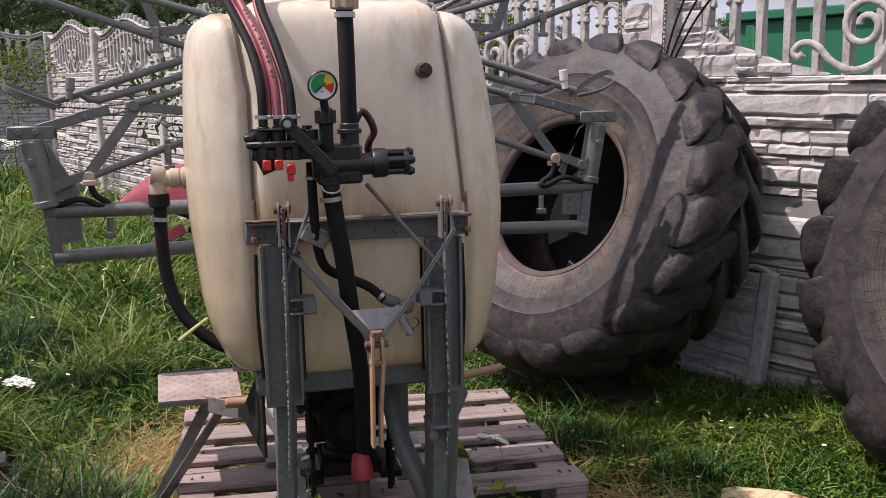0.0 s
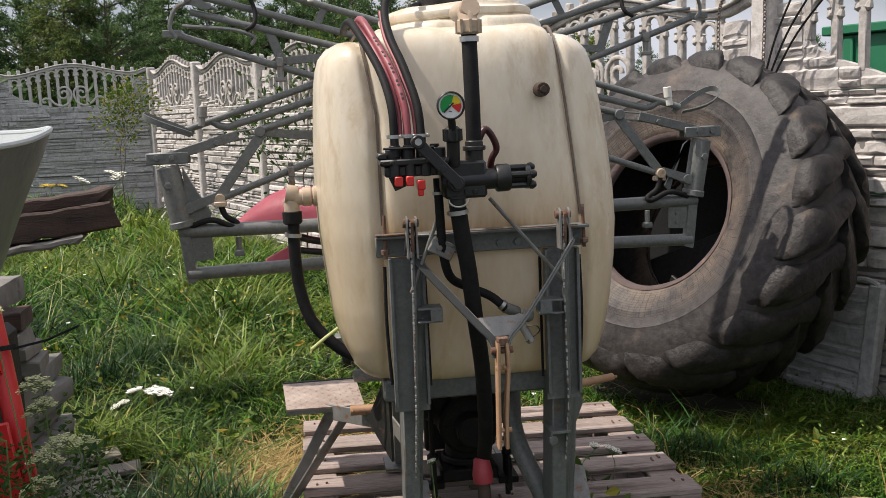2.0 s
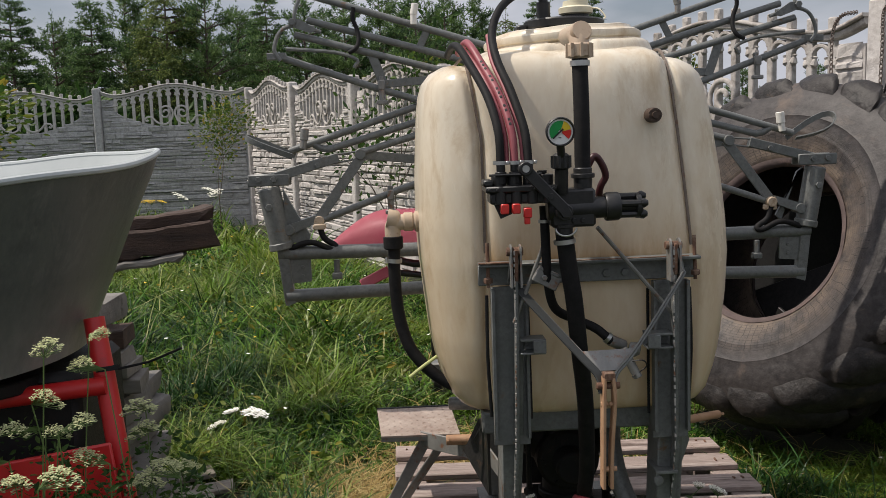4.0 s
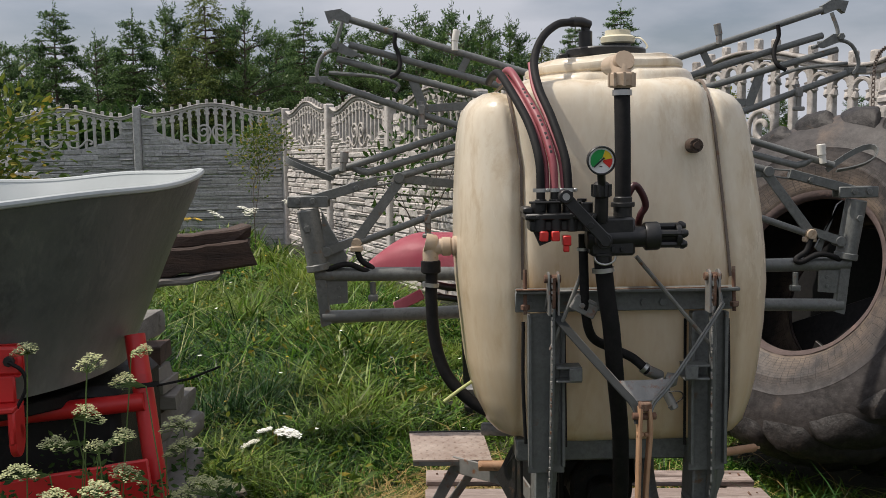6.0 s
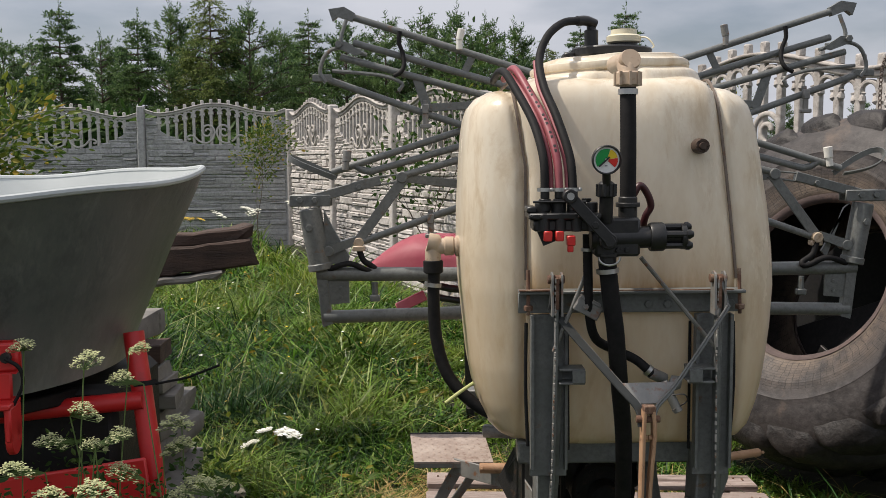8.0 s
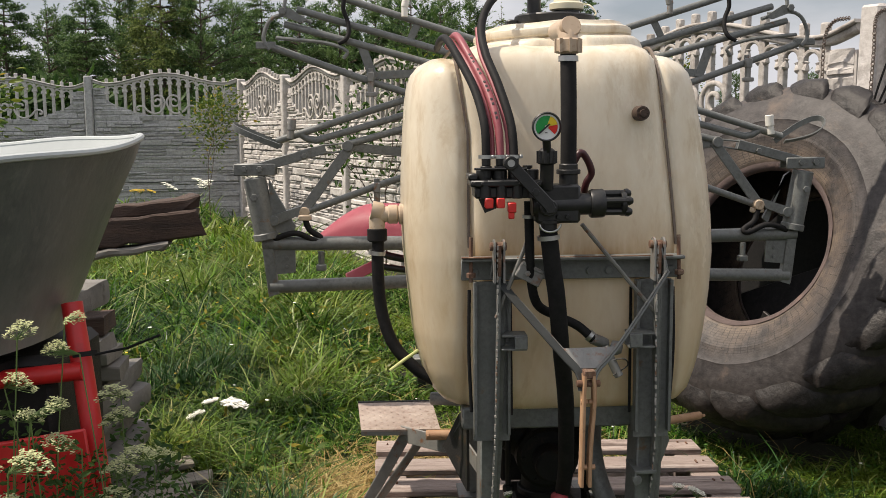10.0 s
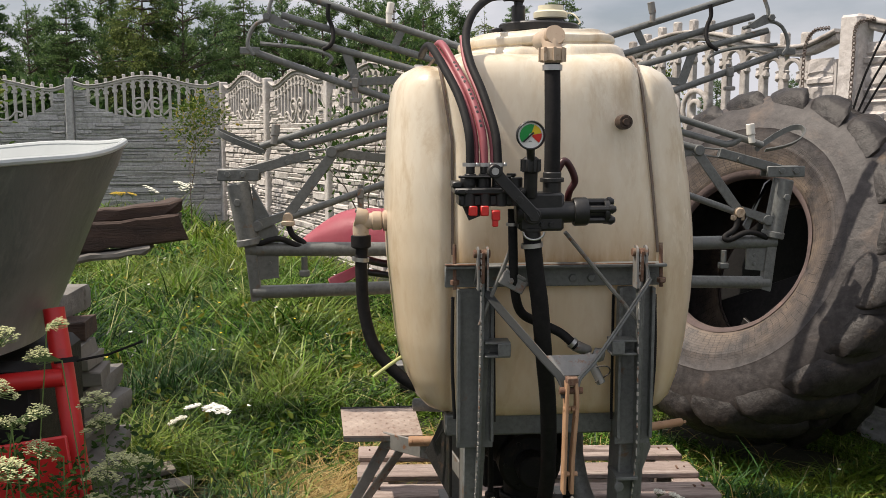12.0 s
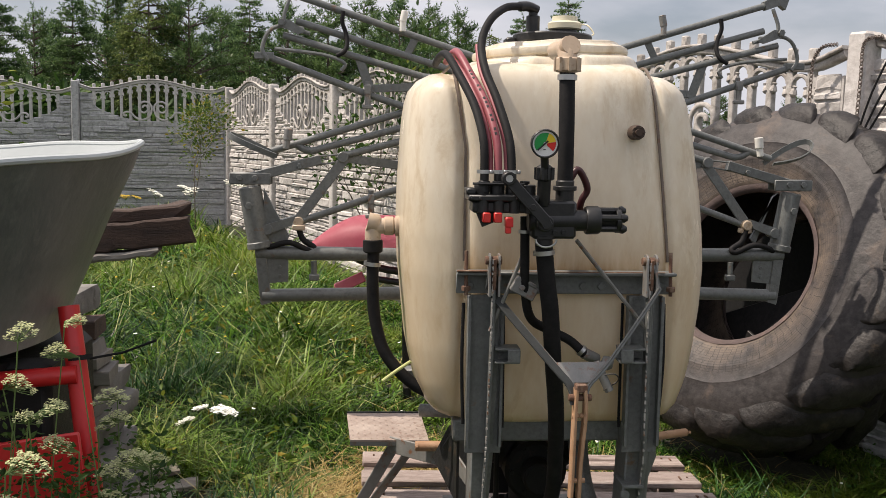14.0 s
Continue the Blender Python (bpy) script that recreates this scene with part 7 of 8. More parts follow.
def field(n, x0, x1, y0, y1, seed, tall):
    """Blades in tufts that lean outwards, with gaps between: places, heights and leaning angles."""
    r = np.random.default_rng(seed)
    m = n // 16
    tx, ty, ts = r.uniform(x0, x1, m), r.uniform(y0, y1, m), r.uniform(0.55, 1.35, m)
    pick = r.integers(0, m, n)
    wide = 0.020 + 0.0035 * ty[pick]
    ox, oy = r.normal(0, 1, n) * wide, r.normal(0, 1, n) * wide
    x, y, ts = tx[pick] + ox, ty[pick] + oy, ts[pick]
    k = keep_off(x, y)
    x, y, ts, way = x[k], y[k], ts[k], np.arctan2(oy, ox)[k]
    z = ground_np(x, y) - 0.004
    clump = 0.5 + 0.5 * np.sin(5.1 * x + 1.3 * np.sin(3.7 * y)) * np.sin(4.3 * y + 1.1 * np.sin(2.9 * x))
    h = tall(x, y) * (0.55 + 0.6 * clump) * r.uniform(0.45, 1.25, len(x)) * ts
    return np.stack([x, y, z], 1), h, way


def smooth01(t):
    t = np.clip(t, 0, 1)
    return t * t * (3 - 2 * t)


def turf_height(x, y):
    """Short turf on the yard side of the tyres, long meadow on the low-x side and towards the back."""
    left = smooth01((0.15 - x) / 0.7)
    far = smooth01((y - 3.6) / 2.0)
    return 0.062 + 0.133 * left + 0.10 * far * (0.4 + 0.6 * left)


def thinned(p, h, way, seed):
    """Fewer blades where the dark shadow-coloured stand grows."""
    k = np.random.default_rng(seed).uniform(0, 1, len(p)) > 0.8 * np.exp(-(((p[:, 0] + 1.0) / 0.45) ** 2 + ((p[:, 1] - 4.5) / 0.48) ** 2))
    return p[k], h[k], way[k]


p, h, way = field(100000, -1.7, 2.9, 1.5, 4.2, 31, turf_height)
blades("near_grass", p, h * 1.10, 0.0031, 0.95, M["grass"], 41, "green meadow grass with yellow and dry blades", way=way)
p, h, way = field(96000, -4.5, 1.9, 4.2, 8.5, 32, turf_height)
p, h, way = thinned(p, h, way, 8)
blades("meadow_grass", p, h * 1.10, 0.0056, 0.90, M["grass"], 42, "long green meadow grass", way=way)
p, h, way = field(46000, -8.5, 0.8, 8.5, 13.3, 33, lambda x, y: turf_height(x, y) * 1.25)
blades("far_grass", p, h, 0.0110, 0.7, M["grass"], 43, "long meadow grass before the grey fence", way=way)
p, h, way = field(11000, -4.6, 3.2, -2.6, 1.5, 36, lambda x, y: 0.09 + 0.06 * smooth01((0.15 - x) / 0.7))
blades("yard_grass", p, h, 0.0130, 0.85, M["grass"], 46, "short green grass of the yard", way=way)
p, h, way = field(13000, -4.6, -1.7, 1.5, 4.2, 37, turf_height)
blades("side_grass", p, h, 0.0060, 0.75, M["grass"], 47, "long green grass beside the spreader", way=way)
p, h, way = field(36000, 0.85, 2.9, 1.8, 3.9, 40, lambda x, y: 0.085 + 0.04 * np.sin(5 * x + 2 * y) * np.sin(4 * y - 3 * x))
blades("turf", p, h, 0.0026, 1.1, M["grass"], 50, "short worn turf with dry blades beside the tyres", way=way)
# darker stands; the first paints the stack's cast shadow into its blades
r = np.random.default_rng(5)
p, h, way = field(60000, -2.2, 0.3, 3.3, 5.8, 34, lambda x, y: 0.34 * np.exp(-(((x + 1.0) / 0.45) ** 2 + ((y - 4.5) / 0.48) ** 2)) + 0.04)
k = h > 0.09
blades("lush_grass", p[k], h[k], 0.0032, 0.6, M["lush_and_shade"], 44, "dark grass stand coloured as a cast shadow", way=way[k])
p, h, way = field(26000, -1.2, 0.2, 1.6, 3.7, 38, lambda x, y: 0.33 * np.exp(-(((x + 0.56) / 0.34) ** 2 + ((y - 2.60) / 0.55) ** 2)) + 0.02)
k = h > 0.09
blades("front_grass", p[k], h[k], 0.0026, 0.7, M["lush_and_shade"], 48, "dark long grass before the straw", way=way[k])
p, h, way = field(8000, 1.1, 2.6, 2.5, 3.6, 35, lambda x, y: 0.24 * np.exp(-((-(x - 1.43) * 0.8526 - (y - 3.51) * 0.5225 - 0.46) / 0.15) ** 2) + 0.12 * np.exp(-(((x - 2.1) / 0.25) ** 2 + ((y - 3.15) / 0.3) ** 2)) + 0.02)
k = h > 0.07
blades("tyre_grass", p[k], h[k] * 0.8, 0.0026, 0.8, M["lush_and_shade"], 45, "dark long grass along the tyre foot", way=way[k])
p, h, way = field(9000, -0.95, 0.0, 1.7, 2.8, 39, lambda x, y: 0.38 * np.exp(-(((x + 0.48) / 0.24) ** 2 + ((y - 2.20) / 0.32) ** 2)) + 0.02)
k = h > 0.12
blades("tall_grass", p[k], h[k], 0.0026, 0.6, M["lush_and_shade"], 49, "tall thin green grass round the umbel flowers", way=way[k])
# dry straw
def straw_patch(cx, cy, sx, sy, n, seed, h, label):
    r = np.random.default_rng(seed)
    x, y = r.normal(cx, sx, n), r.normal(cy, sy, n)
    k = ~((x > -0.10) & (x < 1.09) & (y > 2.42) & (y < 3.32))
    x, y = x[k], y[k]
    pts = np.stack([x, y, np.full(len(x), 0.015)], 1)
    blades("dry_straw", pts, r.uniform(0.3, 1.2, len(x)) * h, 0.0022, 2.2, M["straw"], seed + 1, label, "straw")


straw_patch(-0.24, 2.95, 0.11, 0.14, 5000, 61, 0.13, "dry yellow straw beside the pallet")
straw_patch(0.30, 3.50, 0.35, 0.12, 1800, 62, 0.10, "dry straw behind the pallet")
straw_patch(1.9, 2.65, 0.36, 0.28, 3200, 63, 0.075, "dry straw in the turf")
straw_patch(1.22, 2.44, 0.07, 0.05, 160, 64, 0.10, "straw at the pallet corner")
straw_patch(-0.9, 5.2, 1.6, 1.4, 220, 65, 0.22, "dry stalks in the meadow")
r = np.random.default_rng(9)
n = 160
x, y = r.uniform(-2.5, 2.6, n), r.uniform(2.2, 7.5, n)
k = keep_off(x, y)
blades("seed_stalks", np.stack([x, y, np.zeros(n)], 1)[k], r.uniform(0.15, 0.42, n)[k], 0.0018, 0.8, M["straw"], 10, "thin pale seed stalks", "grass")

# broad weed leaves in the turf
def leaf_quads(name, c, size, mat, seed, label, category, up=0.4, kind="stuff"):
    """Small pointed leaves of two triangles each round the points c (n,3)."""
    r = np.random.default_rng(seed)
    n = len(c)
    d = r.normal(size=(n, 3))
    d[:, 2] = d[:, 2] * 0.5 + up * 0.4
    d /= np.linalg.norm(d, axis=1)[:, None]
    s = np.cross(d, r.normal(size=(n, 3)))
    s /= np.linalg.norm(s, axis=1)[:, None]
    L = (size * r.uniform(0.6, 1.4, n))[:, None]
    up = np.cross(s, d)
    v = np.stack([c, c + d * L * 0.35 + s * L * 0.22 + up * L * 0.05, c + d * L * 0.72 + s * L * 0.17 + up * L * 0.03, c + d * L - up * L * 0.10, c + d * L * 0.72 - s * L * 0.17 + up * L * 0.03, c + d * L * 0.35 - s * L * 0.22 + up * L * 0.05, c + d * L * 0.5 - up * L * 0.02], 1)
    base = np.arange(n)[:, None] * 7
    tri = np.concatenate([base + [0, 1, 6], base + [1, 2, 6], base + [2, 3, 6], base + [3, 4, 6], base + [4, 5, 6], base + [5, 0, 6]], 1).reshape(-1)
    return raw_mesh(name, v.reshape(-1, 3), 3, tri, mat)


r = np.random.default_rng(17)
n = 9000
x, y = r.uniform(-0.3, 2.9, n), r.uniform(1.8, 3.9, n)
k = keep_off(x, y)
c = np.stack([x, y, ground_np(x, y) + r.uniform(0.01, 0.075, n)], 1)[k]
tagged(new("clover_leaves", leaf_quads("clover_leaves", c, 0.016, M["clover"], 18, "", "")), "small clover and weed leaves in the turf", "weeds", kind="stuff")
n = 16000
x, y = r.uniform(-3.6, 0.9, n), 1.6 + 7.5 * r.uniform(0, 1, n) ** 1.5
patchy = np.sin(2.3 * x + 1.1 * y) * np.sin(1.9 * y - 0.7 * x) + r.normal(0, 0.5, n) > 0.0
k = keep_off(x, y) & patchy
c = np.stack([x, y, ground_np(x, y) + turf_height(x, y) * r.uniform(0.2, 0.85, n)], 1)[k]
tagged(new("meadow_leaves", leaf_quads("meadow_leaves", c, 0.042, M["leaves"], 28, "", "")), "small broad weed leaves through the meadow", "weeds", kind="stuff")
weeds = []
for cx, cy, s in ((0.22, 2.33, 0.05), (0.33, 2.36, 0.05), (0.70, 2.33, 0.045), (0.78, 2.60, 0.05), (0.24, 2.46, 0.05), (0.83, 2.36, 0.05), (1.9, 2.6, 0.06), (2.25, 2.95, 0.08), (1.62, 2.75, 0.06)):
    c = np.stack([r.normal(cx, 0.035, 16), r.normal(cy, 0.03, 16), r.uniform(0.06, 0.20, 16)], 1)
    weeds.append(c)
tagged(new("weed_leaves", leaf_quads("weed_leaves", np.concatenate(weeds), 0.055, M["leaves"], 19, "", "")), "broad green weed leaves round the pallet", "weeds", kind="stuff")


def umbel(name, at, height, spread, seed, label, mat="petal", lean=(0.0, 0.0)):
    """A stalked flower head of many small florets on rays."""
    rnd = random.Random(seed)
    t = thing(name, label, "wild flower", at, "umbel flowers")
    x, y, z = at
    top = V(x + lean[0], y + lean[1], z + height)
    bm = bmesh.new()
    fork = top - V(lean[0] * 0.4, lean[1] * 0.4, spread * 0.9)
    bow = V(rnd.uniform(-0.05, 0.05), rnd.uniform(-0.03, 0.03), 0)
    tube(bm, smooth_path([(x, y, z), V(x, y, z).lerp(top, 0.55) + bow, fork], 5), 0.0013, 5)
    tilt = V(rnd.uniform(-0.45, 0.45), rnd.uniform(-0.5, 0.1), 0)
    tips = []
    for k in range(28):
        a, q = k * 2.4, math.sqrt((k + 0.5) / 28)
        p = top + V(spread * q * math.cos(a), spread * q * math.sin(a), -(0.75 if mat == "green_umbel" else 0.12) * spread * q * q + rnd.uniform(-0.1, 0.1) * spread)
        p.z += tilt.x * (p.x - top.x) + tilt.y * (p.y - top.y)
        tips.append(p)
        tube(bm, [fork, p - V(0, 0, 0.003)], 0.0006, 3, cap=False)
    part("stalk", bm, M["stem"], t)
    bm = bmesh.new()
    for p in tips:
        for j in range(11):
            a, q = j * 2.4, math.sqrt((j + 0.5) / 11) * spread * (0.24 if mat == "petal_white" else 0.155)
            o = p + V(q * math.cos(a), q * math.sin(a), 0.002 - q * q * 9 + rnd.uniform(-0.004, 0.004))
            s = spread * (0.11 if mat == "petal_white" else 0.070)
            ang = rnd.uniform(0, 6)
            tip = bm.verts.new(o + V(0, 0, s * (0.15 if mat == "petal_white" else 0.5)))
            rg = [bm.verts.new(o + V(s * math.cos(ang + i * 1.2566), s * math.sin(ang + i * 1.2566), 0)) for i in range(5)]
            for i in range(5):
                bm.faces.new((rg[i], rg[(i + 1) % 5], tip))
    part("flower_head", bm, M[mat], t, smooth=0)
    return t


heads = [(-0.705, 1.563, 0.977, 0.026), (-0.708, 1.555, 0.882, 0.026), (-0.773, 1.550, 0.828, 0.026), (-0.694, 1.549, 0.819, 0.022), (-0.651, 1.551, 0.837, 0.024), (-0.818, 1.497, 0.794, 0.030), (-0.759, 1.493, 0.750, 0.030), (-0.674, 1.494, 0.760, 0.032), (-0.643, 1.545, 0.774, 0.026),
         (-0.587, 1.700, 0.820, 0.032), (-0.583, 1.696, 0.775, 0.030), (-0.549, 1.689, 0.702, 0.034), (-0.825, 1.568, 1.000, 0.022), (-0.621, 1.600, 0.985, 0.018), (-0.659, 1.60, 0.93, 0.022), (-0.60, 1.76, 0.65, 0.034), (-0.60, 1.68, 0.62, 0.036), (-0.72, 1.50, 0.68, 0.034), (-0.53, 1.80, 0.66, 0.030),
         ]
for k, (hx, hy, hz, sp) in enumerate(heads):
    lx, ly = 0.11 * math.sin(2.1 * k), 0.09 * math.cos(1.7 * k) - 0.04
    umbel("umbel_flower", (hx - lx, hy - ly, 0.0), hz, sp * 1.1, k + 1, "greenish-white umbel wild flower on a green stalk", "green_umbel", (lx, ly))
r = np.random.default_rng(23)
n = 9000
c = np.stack([r.uniform(-0.95, -0.48, n), r.uniform(1.50, 1.95, n), r.uniform(0.12, 0.78, n)], 1)
c = c[c[:, 2] < 0.64 + 0.12 * np.sin(23 * c[:, 0]) * np.sin(19 * c[:, 1])]
tagged(new("flower_leaves", leaf_quads("flower_leaves", c, 0.017, M["dark_leaves"], 24, "", "")), "feathery dark green leaves below the umbel flowers", "weeds", kind="stuff")
for k, (hx, hy, hz, sp, mt) in enumerate(((-0.522, 2.69, 0.498, 0.037, "petal_white"), (-0.592, 2.68, 0.508, 0.022, "petal_white"), (-0.632, 2.66, 0.475, 0.027, "petal"))):
    umbel("umbel_flower", (hx - 0.02, hy + 0.02, 0.0), hz, sp, k + 60, "flat white umbel wild flower above the grass", mt, (0.02, -0.02))
umbel("umbel_flower", (0.86, 2.56, 0.12), 0.11, 0.026, 30, "small white yarrow between pallet boards")
umbel("umbel_flower", (0.81, 2.58, 0.12), 0.12, 0.018, 31, "small white yarrow between pallet boards")
umbel("white_flower", (0.235, 2.10, 0.15), 0.27, 0.011, 33, "small white flower growing through the pallet")
for k in range(9):
    umbel("daisy", (-0.22 - 0.035 * k + 0.03 * math.sin(k * 5), 2.36 + 0.05 * math.cos(k * 3.3), 0.0), 0.12 + 0.03 * (k % 3), 0.012, 80 + k, "small white daisy in the grass")
for k, (fx, fy) in enumerate(((-2.7, 11.6), (-2.4, 11.9), (-1.9, 12.3), (-3.3, 11.4), (-2.2, 11.2), (-1.7, 11.7))):
    umbel("umbel_flower", (fx, fy, 0.1), 0.55 + 0.05 * (k % 3), 0.09, 40 + k, "white umbel wild flower before the grey fence")
for k, (fx, fy) in enumerate(((-2.95, 11.2), (-2.8, 11.1), (-3.05, 11.3))):
    umbel("umbel_flower", (fx, fy, 0.1), 0.52, 0.05, 50 + k, "yellow tansy flower in the meadow", "petal_yellow")
# small white and yellow flowers through the meadow
for nm, mt, cnt, sd, lb in (("white_meadow_flowers", "petal", 75, 71, "small white meadow flowers"), ("yellow_meadow_flowers", "petal_yellow", 45, 72, "small yellow meadow flowers")):
    r = np.random.default_rng(sd)
    x, y = r.uniform(-3.2, 1.0, cnt), r.uniform(3.6, 9.5, cnt)
    if mt == "petal":
        x[:18], y[:18] = r.uniform(0.6, 2.3, 18), r.uniform(2.3, 3.7, 18)
    k = keep_off(x, y)
    x, y = x[k], y[k]
    hh = ground_np(x, y) + turf_height(x, y) * r.uniform(0.7, 1.2, len(x))
    bm = bmesh.new()
    for i in range(len(x)):
        s = r.uniform(0.005, 0.010) if y[i] < 4 else r.uniform(0.006, 0.014)
        c = bm.verts.new((x[i], y[i], hh[i] + 0.3 * s))
        rg = [bm.verts.new((x[i] + s * math.cos(q), y[i] + s * math.sin(q), hh[i] + r.uniform(-0.3, 0.3) * s)) for q in np.linspace(0, 2 * math.pi, 7)[:-1]]
        for j in range(6):
            bm.faces.new((rg[j], rg[(j + 1) % 6], c))
    solo(nm, bm, M[mt], lb, "wild flowers", kind="stuff", smooth=0)

# ---- trees ----
def conifer(name, seed, h, label, spread=0.24, dense=1.0, mat="needles", droop=-0.15, needle=0.09, upturn=0.6, shoot=0.20, gap=0.26):
    """A tapered trunk, whorls of limbs, and along them leafy shoots, each a brush of needles; its foot at the origin."""
    rnd = random.Random(seed)
    r = np.random.default_rng(seed)
    t = thing(name, label, "tree", group="trees behind the fence")
    bm = bmesh.new()
    tube(bm, [(0, 0, 0), (0.02, 0.01, h * 0.5), (0, 0, h)], 0.035 * h ** 0.8 * 0.5, 8, scale=[1, 0.6, 0.08])
    start, axis = [], []
    levels = int(h / gap)
    for i in range(levels):
        z = h * (0.10 + 0.88 * i / levels)
        reach = spread * h * (1 - (z / h) ** 1.3) * rnd.uniform(0.75, 1.2) + 0.10
        for k in range(rnd.randint(5, 7)):
            a = rnd.uniform(0, 6.283)
            L = reach * rnd.uniform(0.55, 1.15)
            rise = droop + rnd.uniform(0.0, 0.35)
            e = V(L * math.cos(a), L * math.sin(a), z + L * rise)
            m = V(0, 0, z).lerp(e, 0.5) + V(0, 0, 0.06 * L)
            tube(bm, [(0, 0, z), m, e], 0.012 + 0.006 * L, 4, cap=False, scale=[1, 0.6, 0.25])
            cnt = max(5, int(19 * L * dense))
            f = r.uniform(0.25, 1.0, cnt) ** 0.7
            q = np.outer(1 - f, [0, 0, z]) + np.outer(f, [e.x, e.y, e.z]) + r.normal(0, 0.035, (cnt, 3))
            out = np.array([math.cos(a), math.sin(a), rise])
            side = np.array([-math.sin(a), math.cos(a), 0.0])
            d = out * 0.7 + np.outer(r.normal(0, 0.75, cnt), side) + np.outer(upturn * r.uniform(0.3, 1.4, cnt), [0, 0, 1])
            start.append(q)
            axis.append(d / np.linalg.norm(d, axis=1)[:, None])
    for k in range(5):
        start.append(np.array([[0, 0, h - 0.12 * k]]))
        axis.append(np.array([[rnd.uniform(-0.4, 0.4) * (k > 0), rnd.uniform(-0.4, 0.4) * (k > 0), 1.0]]))
    part("trunk", bm, M["bark"], t)
    c, ax = np.concatenate(start), np.concatenate(axis)
    n, kk = len(c), 8
    ls = shoot * r.uniform(0.6, 1.4, (n, 1, 1))
    u = r.uniform(0, 1, (n, kk, 1))
    o = c[:, None, :] + ax[:, None, :] * ls * u
    d = r.normal(size=(n, kk, 3)) * 0.8 + ax[:, None, :] * 0.9
    d /= np.linalg.norm(d, axis=2)[:, :, None]
    s = np.cross(d, r.normal(size=(n, kk, 3)))
    s /= np.linalg.norm(s, axis=2)[:, :, None]
    L = needle * r.uniform(0.7, 1.25, (n, kk, 1)) * (1.15 - 0.5 * u)
    v = np.stack([o - s * 0.0145, o + s * 0.0145, o + d * L * 1.1], 2).reshape(-1, 3)
    part("crown", raw_mesh("crown", v, 3, np.arange(len(v)), M[mat]), M[mat], t)
    return t


def broadleaf(name, seed, h, label, spread=0.32, leaf=0.09, mat="leaves", count=5200, trunk=0.05, low=0.18, category="tree", group=""):
    """Forking limbs with leaves in uneven clumps round their ends; its foot at the origin."""
    rnd = random.Random(seed)
    r = np.random.default_rng(seed)
    t = thing(name, label, category, group=group)
    bm = bmesh.new()
    ends = []

    def grow(p, d, L, rad, depth):
        e = p + d * L
        m = p.lerp(e, 0.5) + V(rnd.uniform(-1, 1), rnd.uniform(-1, 1), 0) * L * 0.07
        tube(bm, [p, m, e], rad, 6 if depth < 2 else 4, cap=False, scale=[1, 0.85, 0.65])
        if depth >= 2:
            ends.append((m, L))
            ends.append((e, L))
        if depth < 4:
            for _ in range(rnd.randint(2, 3)):
                nd = (d + V(rnd.uniform(-1, 1), rnd.uniform(-1, 1), rnd.uniform(-0.25, 0.6)) * (0.55 + spread)).normalized()
                grow(e if rnd.random() < 0.7 else m, nd, L * rnd.uniform(0.6, 0.82), rad * 0.6, depth + 1)

    grow(V(0, 0, -0.05), V(0.03, 0.02, 1).normalized(), h * max(0.2, low * 1.6), trunk * h * 0.35, 0)
    part("trunk", bm, M["bark"], t)
    zmax = max(e.z for e, _ in ends)
    each = max(3, count // len(ends))
    cs = []
    for e, L in ends:
        k = int(each * rnd.uniform(0.5, 1.5))
        cs.append(np.array(e)[None, :] + r.normal(0, 0.16 * h / 4 + 0.25 * L, (k, 3)) * [1, 1, 0.8])
    c = np.concatenate(cs)
    part("crown", leaf_quads("crown", c, leaf, M[mat], seed, "", ""), M[mat], t)
    return t


pines = [conifer("pine_tree", 101, 5.0, "dark green young pine behind the fence", 0.34, 1.3, droop=0.2, needle=0.11, upturn=1.0, shoot=0.24, gap=0.22),
         conifer("spruce_tree", 102, 5.0, "dark green spruce behind the fence", 0.25, 2.3, droop=-0.22, needle=0.075, upturn=0.15, shoot=0.20, gap=0.17),
         conifer("larch_tree", 103, 5.0, "soft green larch with hanging twigs", 0.29, 2.0, mat="larch", droop=-0.1, needle=0.065, upturn=-0.5, shoot=0.28, gap=0.19),
         conifer("pine_tree", 104, 5.0, "bushy young pine behind the fence", 0.40, 1.05, droop=0.25, needle=0.12, upturn=0.9, shoot=0.26, gap=0.22)]


def spot(az, dist):
    """A place at a bearing in degrees from the yard's middle line and a distance."""
    return V(dist * math.sin(radians(az)), dist * math.cos(radians(az)), 0)


used = set()
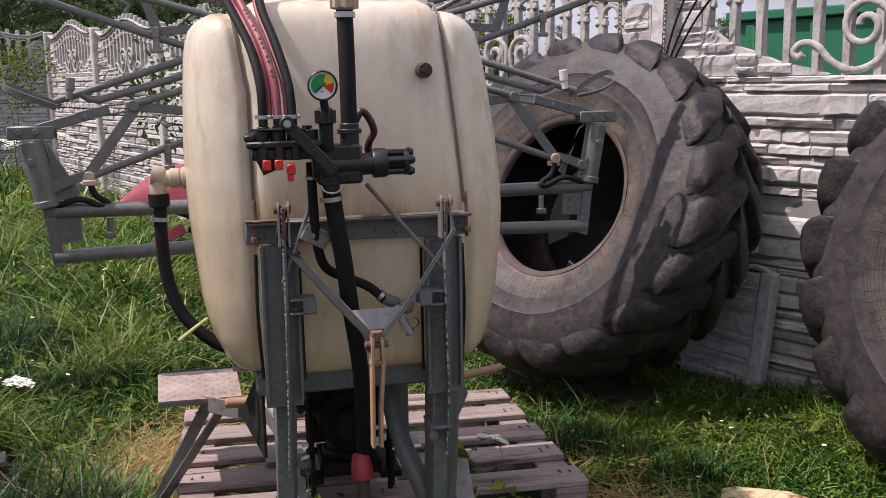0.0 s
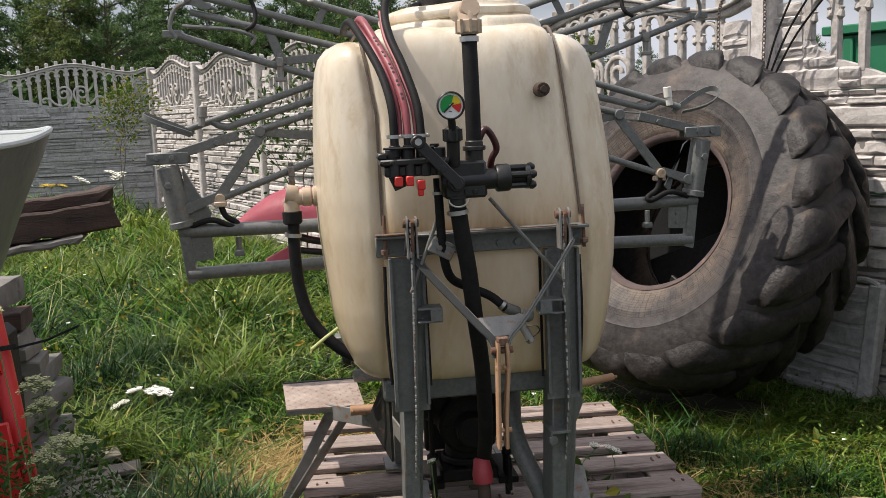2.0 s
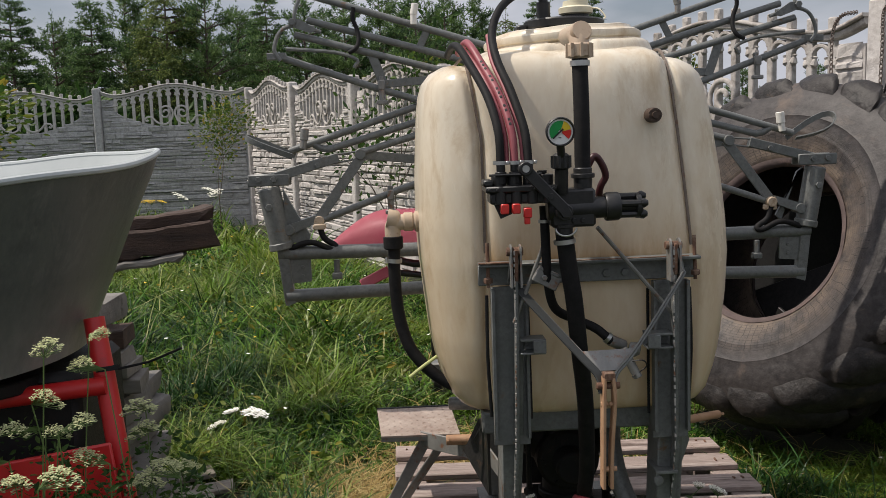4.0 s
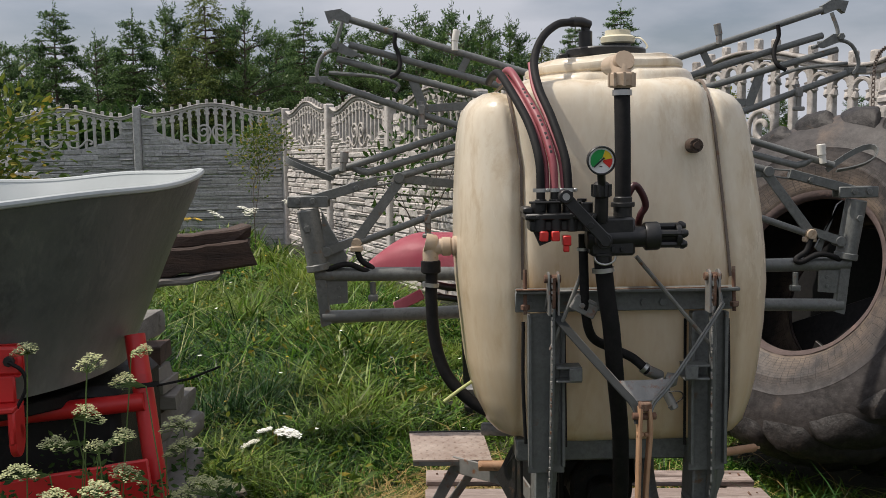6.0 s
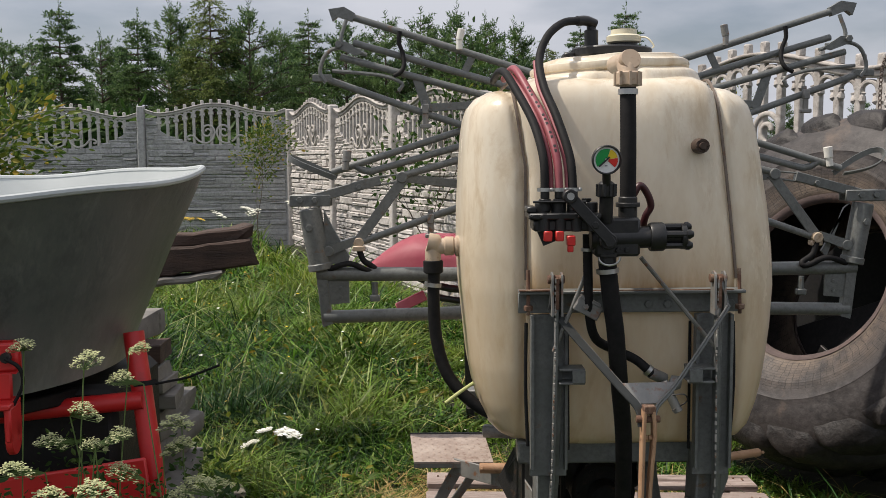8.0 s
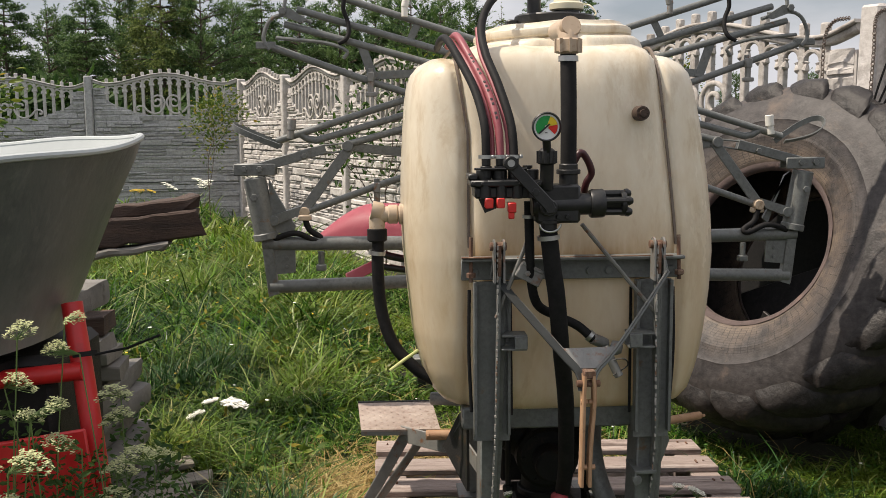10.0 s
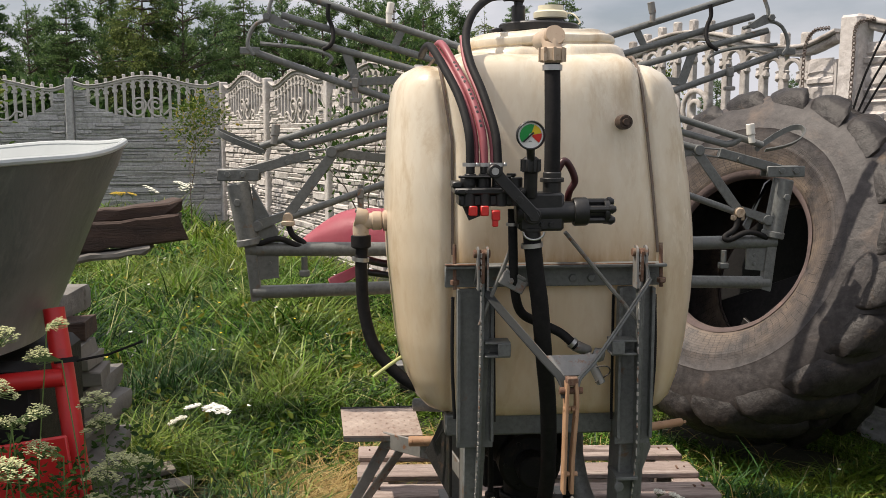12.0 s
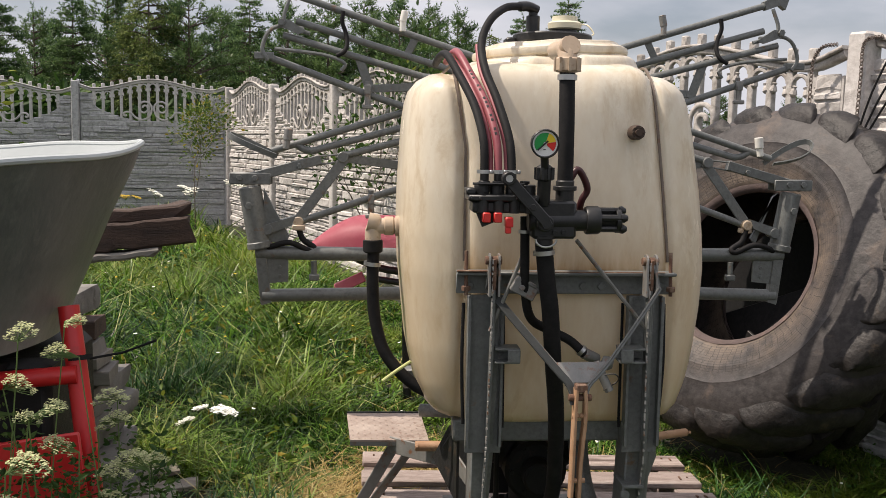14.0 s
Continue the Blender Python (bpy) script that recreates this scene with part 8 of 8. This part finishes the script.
# bearing, distance, kind and height of each tree
plan = [(-29, 26, 0, 4.9), (-26.5, 24, 1, 4.5), (-24.0, 26, 3, 4.3), (-21.1, 25, 1, 5.0), (-19.0, 28, 0, 4.6), (-17.0, 26, 1, 4.9), (-15.2, 28, 0, 5.4), (-13.0, 26, 2, 5.6), (-10.8, 26, 0, 5.2), (-9.0, 31, 3, 5.4), (-7.4, 28, 1, 5.3), (-5.2, 27, 0, 5.2),
        (-2.9, 27, 0, 5.3), (-0.8, 28, 0, 5.4), (1.3, 27, 0, 5.3), (3.0, 30, 0, 5.4), (4.7, 28, 0, 5.0), (6.6, 30, 2, 4.7), (8.6, 30, 1, 5.3), (11.2, 32, 1, 6.0), (13.0, 36, 3, 4.2),
        (-27.5, 33, 3, 5.4), (-22.5, 34, 3, 5.2), (-18.0, 35, 3, 5.3), (-14.0, 35, 3, 5.4), (-12.0, 36, 3, 5.6), (-8.2, 35, 3, 5.5), (-4.0, 36, 3, 5.8), (0.2, 36, 3, 5.8), (2.2, 36, 3, 5.7), (5.6, 37, 3, 5.3),
        (17, 42, 3, 3.4), (20, 40, 3, 3.3), (24, 44, 3, 3.5), (29, 40, 3, 3.5), (34, 44, 3, 3.7), (39, 42, 3, 3.7)]
rp = random.Random(77)
for azm, dist, kind_i, tree_h in plan:
    m = Matrix.Translation(spot(azm, dist)) @ Matrix.Rotation(rp.uniform(0, 6.28), 4, "Z") @ Matrix.Scale(tree_h / 5.0 * rp.uniform(0.97, 1.03), 4)
    if kind_i not in used:
        pines[kind_i].matrix_basis = m
        used.add(kind_i)
    else:
        ob = copy_thing(pines[kind_i], Matrix())
        ob.matrix_basis = m
# undergrowth between the trees
bush = broadleaf("bush", 210, 2.2, "green bush behind the fence", 0.7, 0.22, "dark_leaves", 1500, 0.04, 0.12, "bush", "bushes behind the fence")
for k in range(30):
    azm = -30 + 2.4 * k
    m = Matrix.Translation(spot(azm + rp.uniform(-1, 1), 21 + rp.uniform(0, 4) + (14 if azm > 8 else 0))) @ Matrix.Rotation(rp.uniform(0, 6.28), 4, "Z") @ Matrix.Scale(rp.uniform(1.25, 1.75), 4)
    if k == 0:
        bush.matrix_basis = m
    else:
        copy_thing(bush, Matrix()).matrix_basis = m
light_bush = broadleaf("bush", 211, 3.0, "light green bush with yellowing leaves", 0.6, 0.12, "leaves", 5200, 0.04, 0.14, "bush", "bushes behind the fence")
light_bush.matrix_basis = Matrix.Translation(spot(0.5, 15.5)) @ Matrix.Scale(1.15, 4)
copy_thing(light_bush, Matrix.Translation(spot(4.0, 17)) @ Matrix.Rotation(2, 4, "Z"))
copy_thing(light_bush, Matrix.Translation(spot(30.0, 12)) @ Matrix.Rotation(1, 4, "Z")).scale = (0.62, 0.62, 0.62)
copy_thing(light_bush, Matrix.Translation(spot(24.0, 14)) @ Matrix.Rotation(4, 4, "Z")).scale = (0.6, 0.6, 0.6)
birch = broadleaf("birch_tree", 215, 6.2, "slender birch behind the white fence", 0.22, 0.12, "leaves", 5200, 0.035, 0.16, "tree", "trees behind the fence")
birch.matrix_basis = Matrix.Translation(spot(15.4, 40))
# young tree and climbers at the fences, fruit tree at the yard's edge
sap = broadleaf("young_tree", 220, 1.55, "slender young tree with yellow-green leaves", 0.50, 0.065, "leaves", 1100, 0.022, 0.30, "young tree")
sap.matrix_basis = Matrix.Translation((-2.12, 10.9, 0.08)) @ Matrix.Diagonal((0.62, 0.62, 0.80, 1))
climb = broadleaf("leafy_sapling", 222, 1.75, "leafy sapling against the white fence", 0.28, 0.085, "dark_leaves", 900, 0.02, 0.30, "young tree")
climb.matrix_basis = Matrix.Translation((-0.10, 8.1, 0.03)) @ Matrix.Diagonal((0.6, 0.6, 0.95, 1))
fruit = broadleaf("fruit_tree", 224, 3.0, "fruit tree with yellowing leaves", 0.45, 0.066, "leaves", 8000, 0.03, 0.26, "tree")
fruit.matrix_basis = Matrix.Translation((-3.60, 4.95, -0.1)) @ Matrix.Diagonal((0.78, 0.78, 0.80, 1))

# ---- the fence bay nearest the viewer, its stones piece by piece ----
near_bay = fence_panel("concrete_fence", M["white_fence"], 11, True, back_label, "white fence")
near_bay.matrix_basis = facing(W_POST + NEAR * BAY * 0.5 + N_NEAR * 0.02 + V(0, 0, -0.11), NEAR)
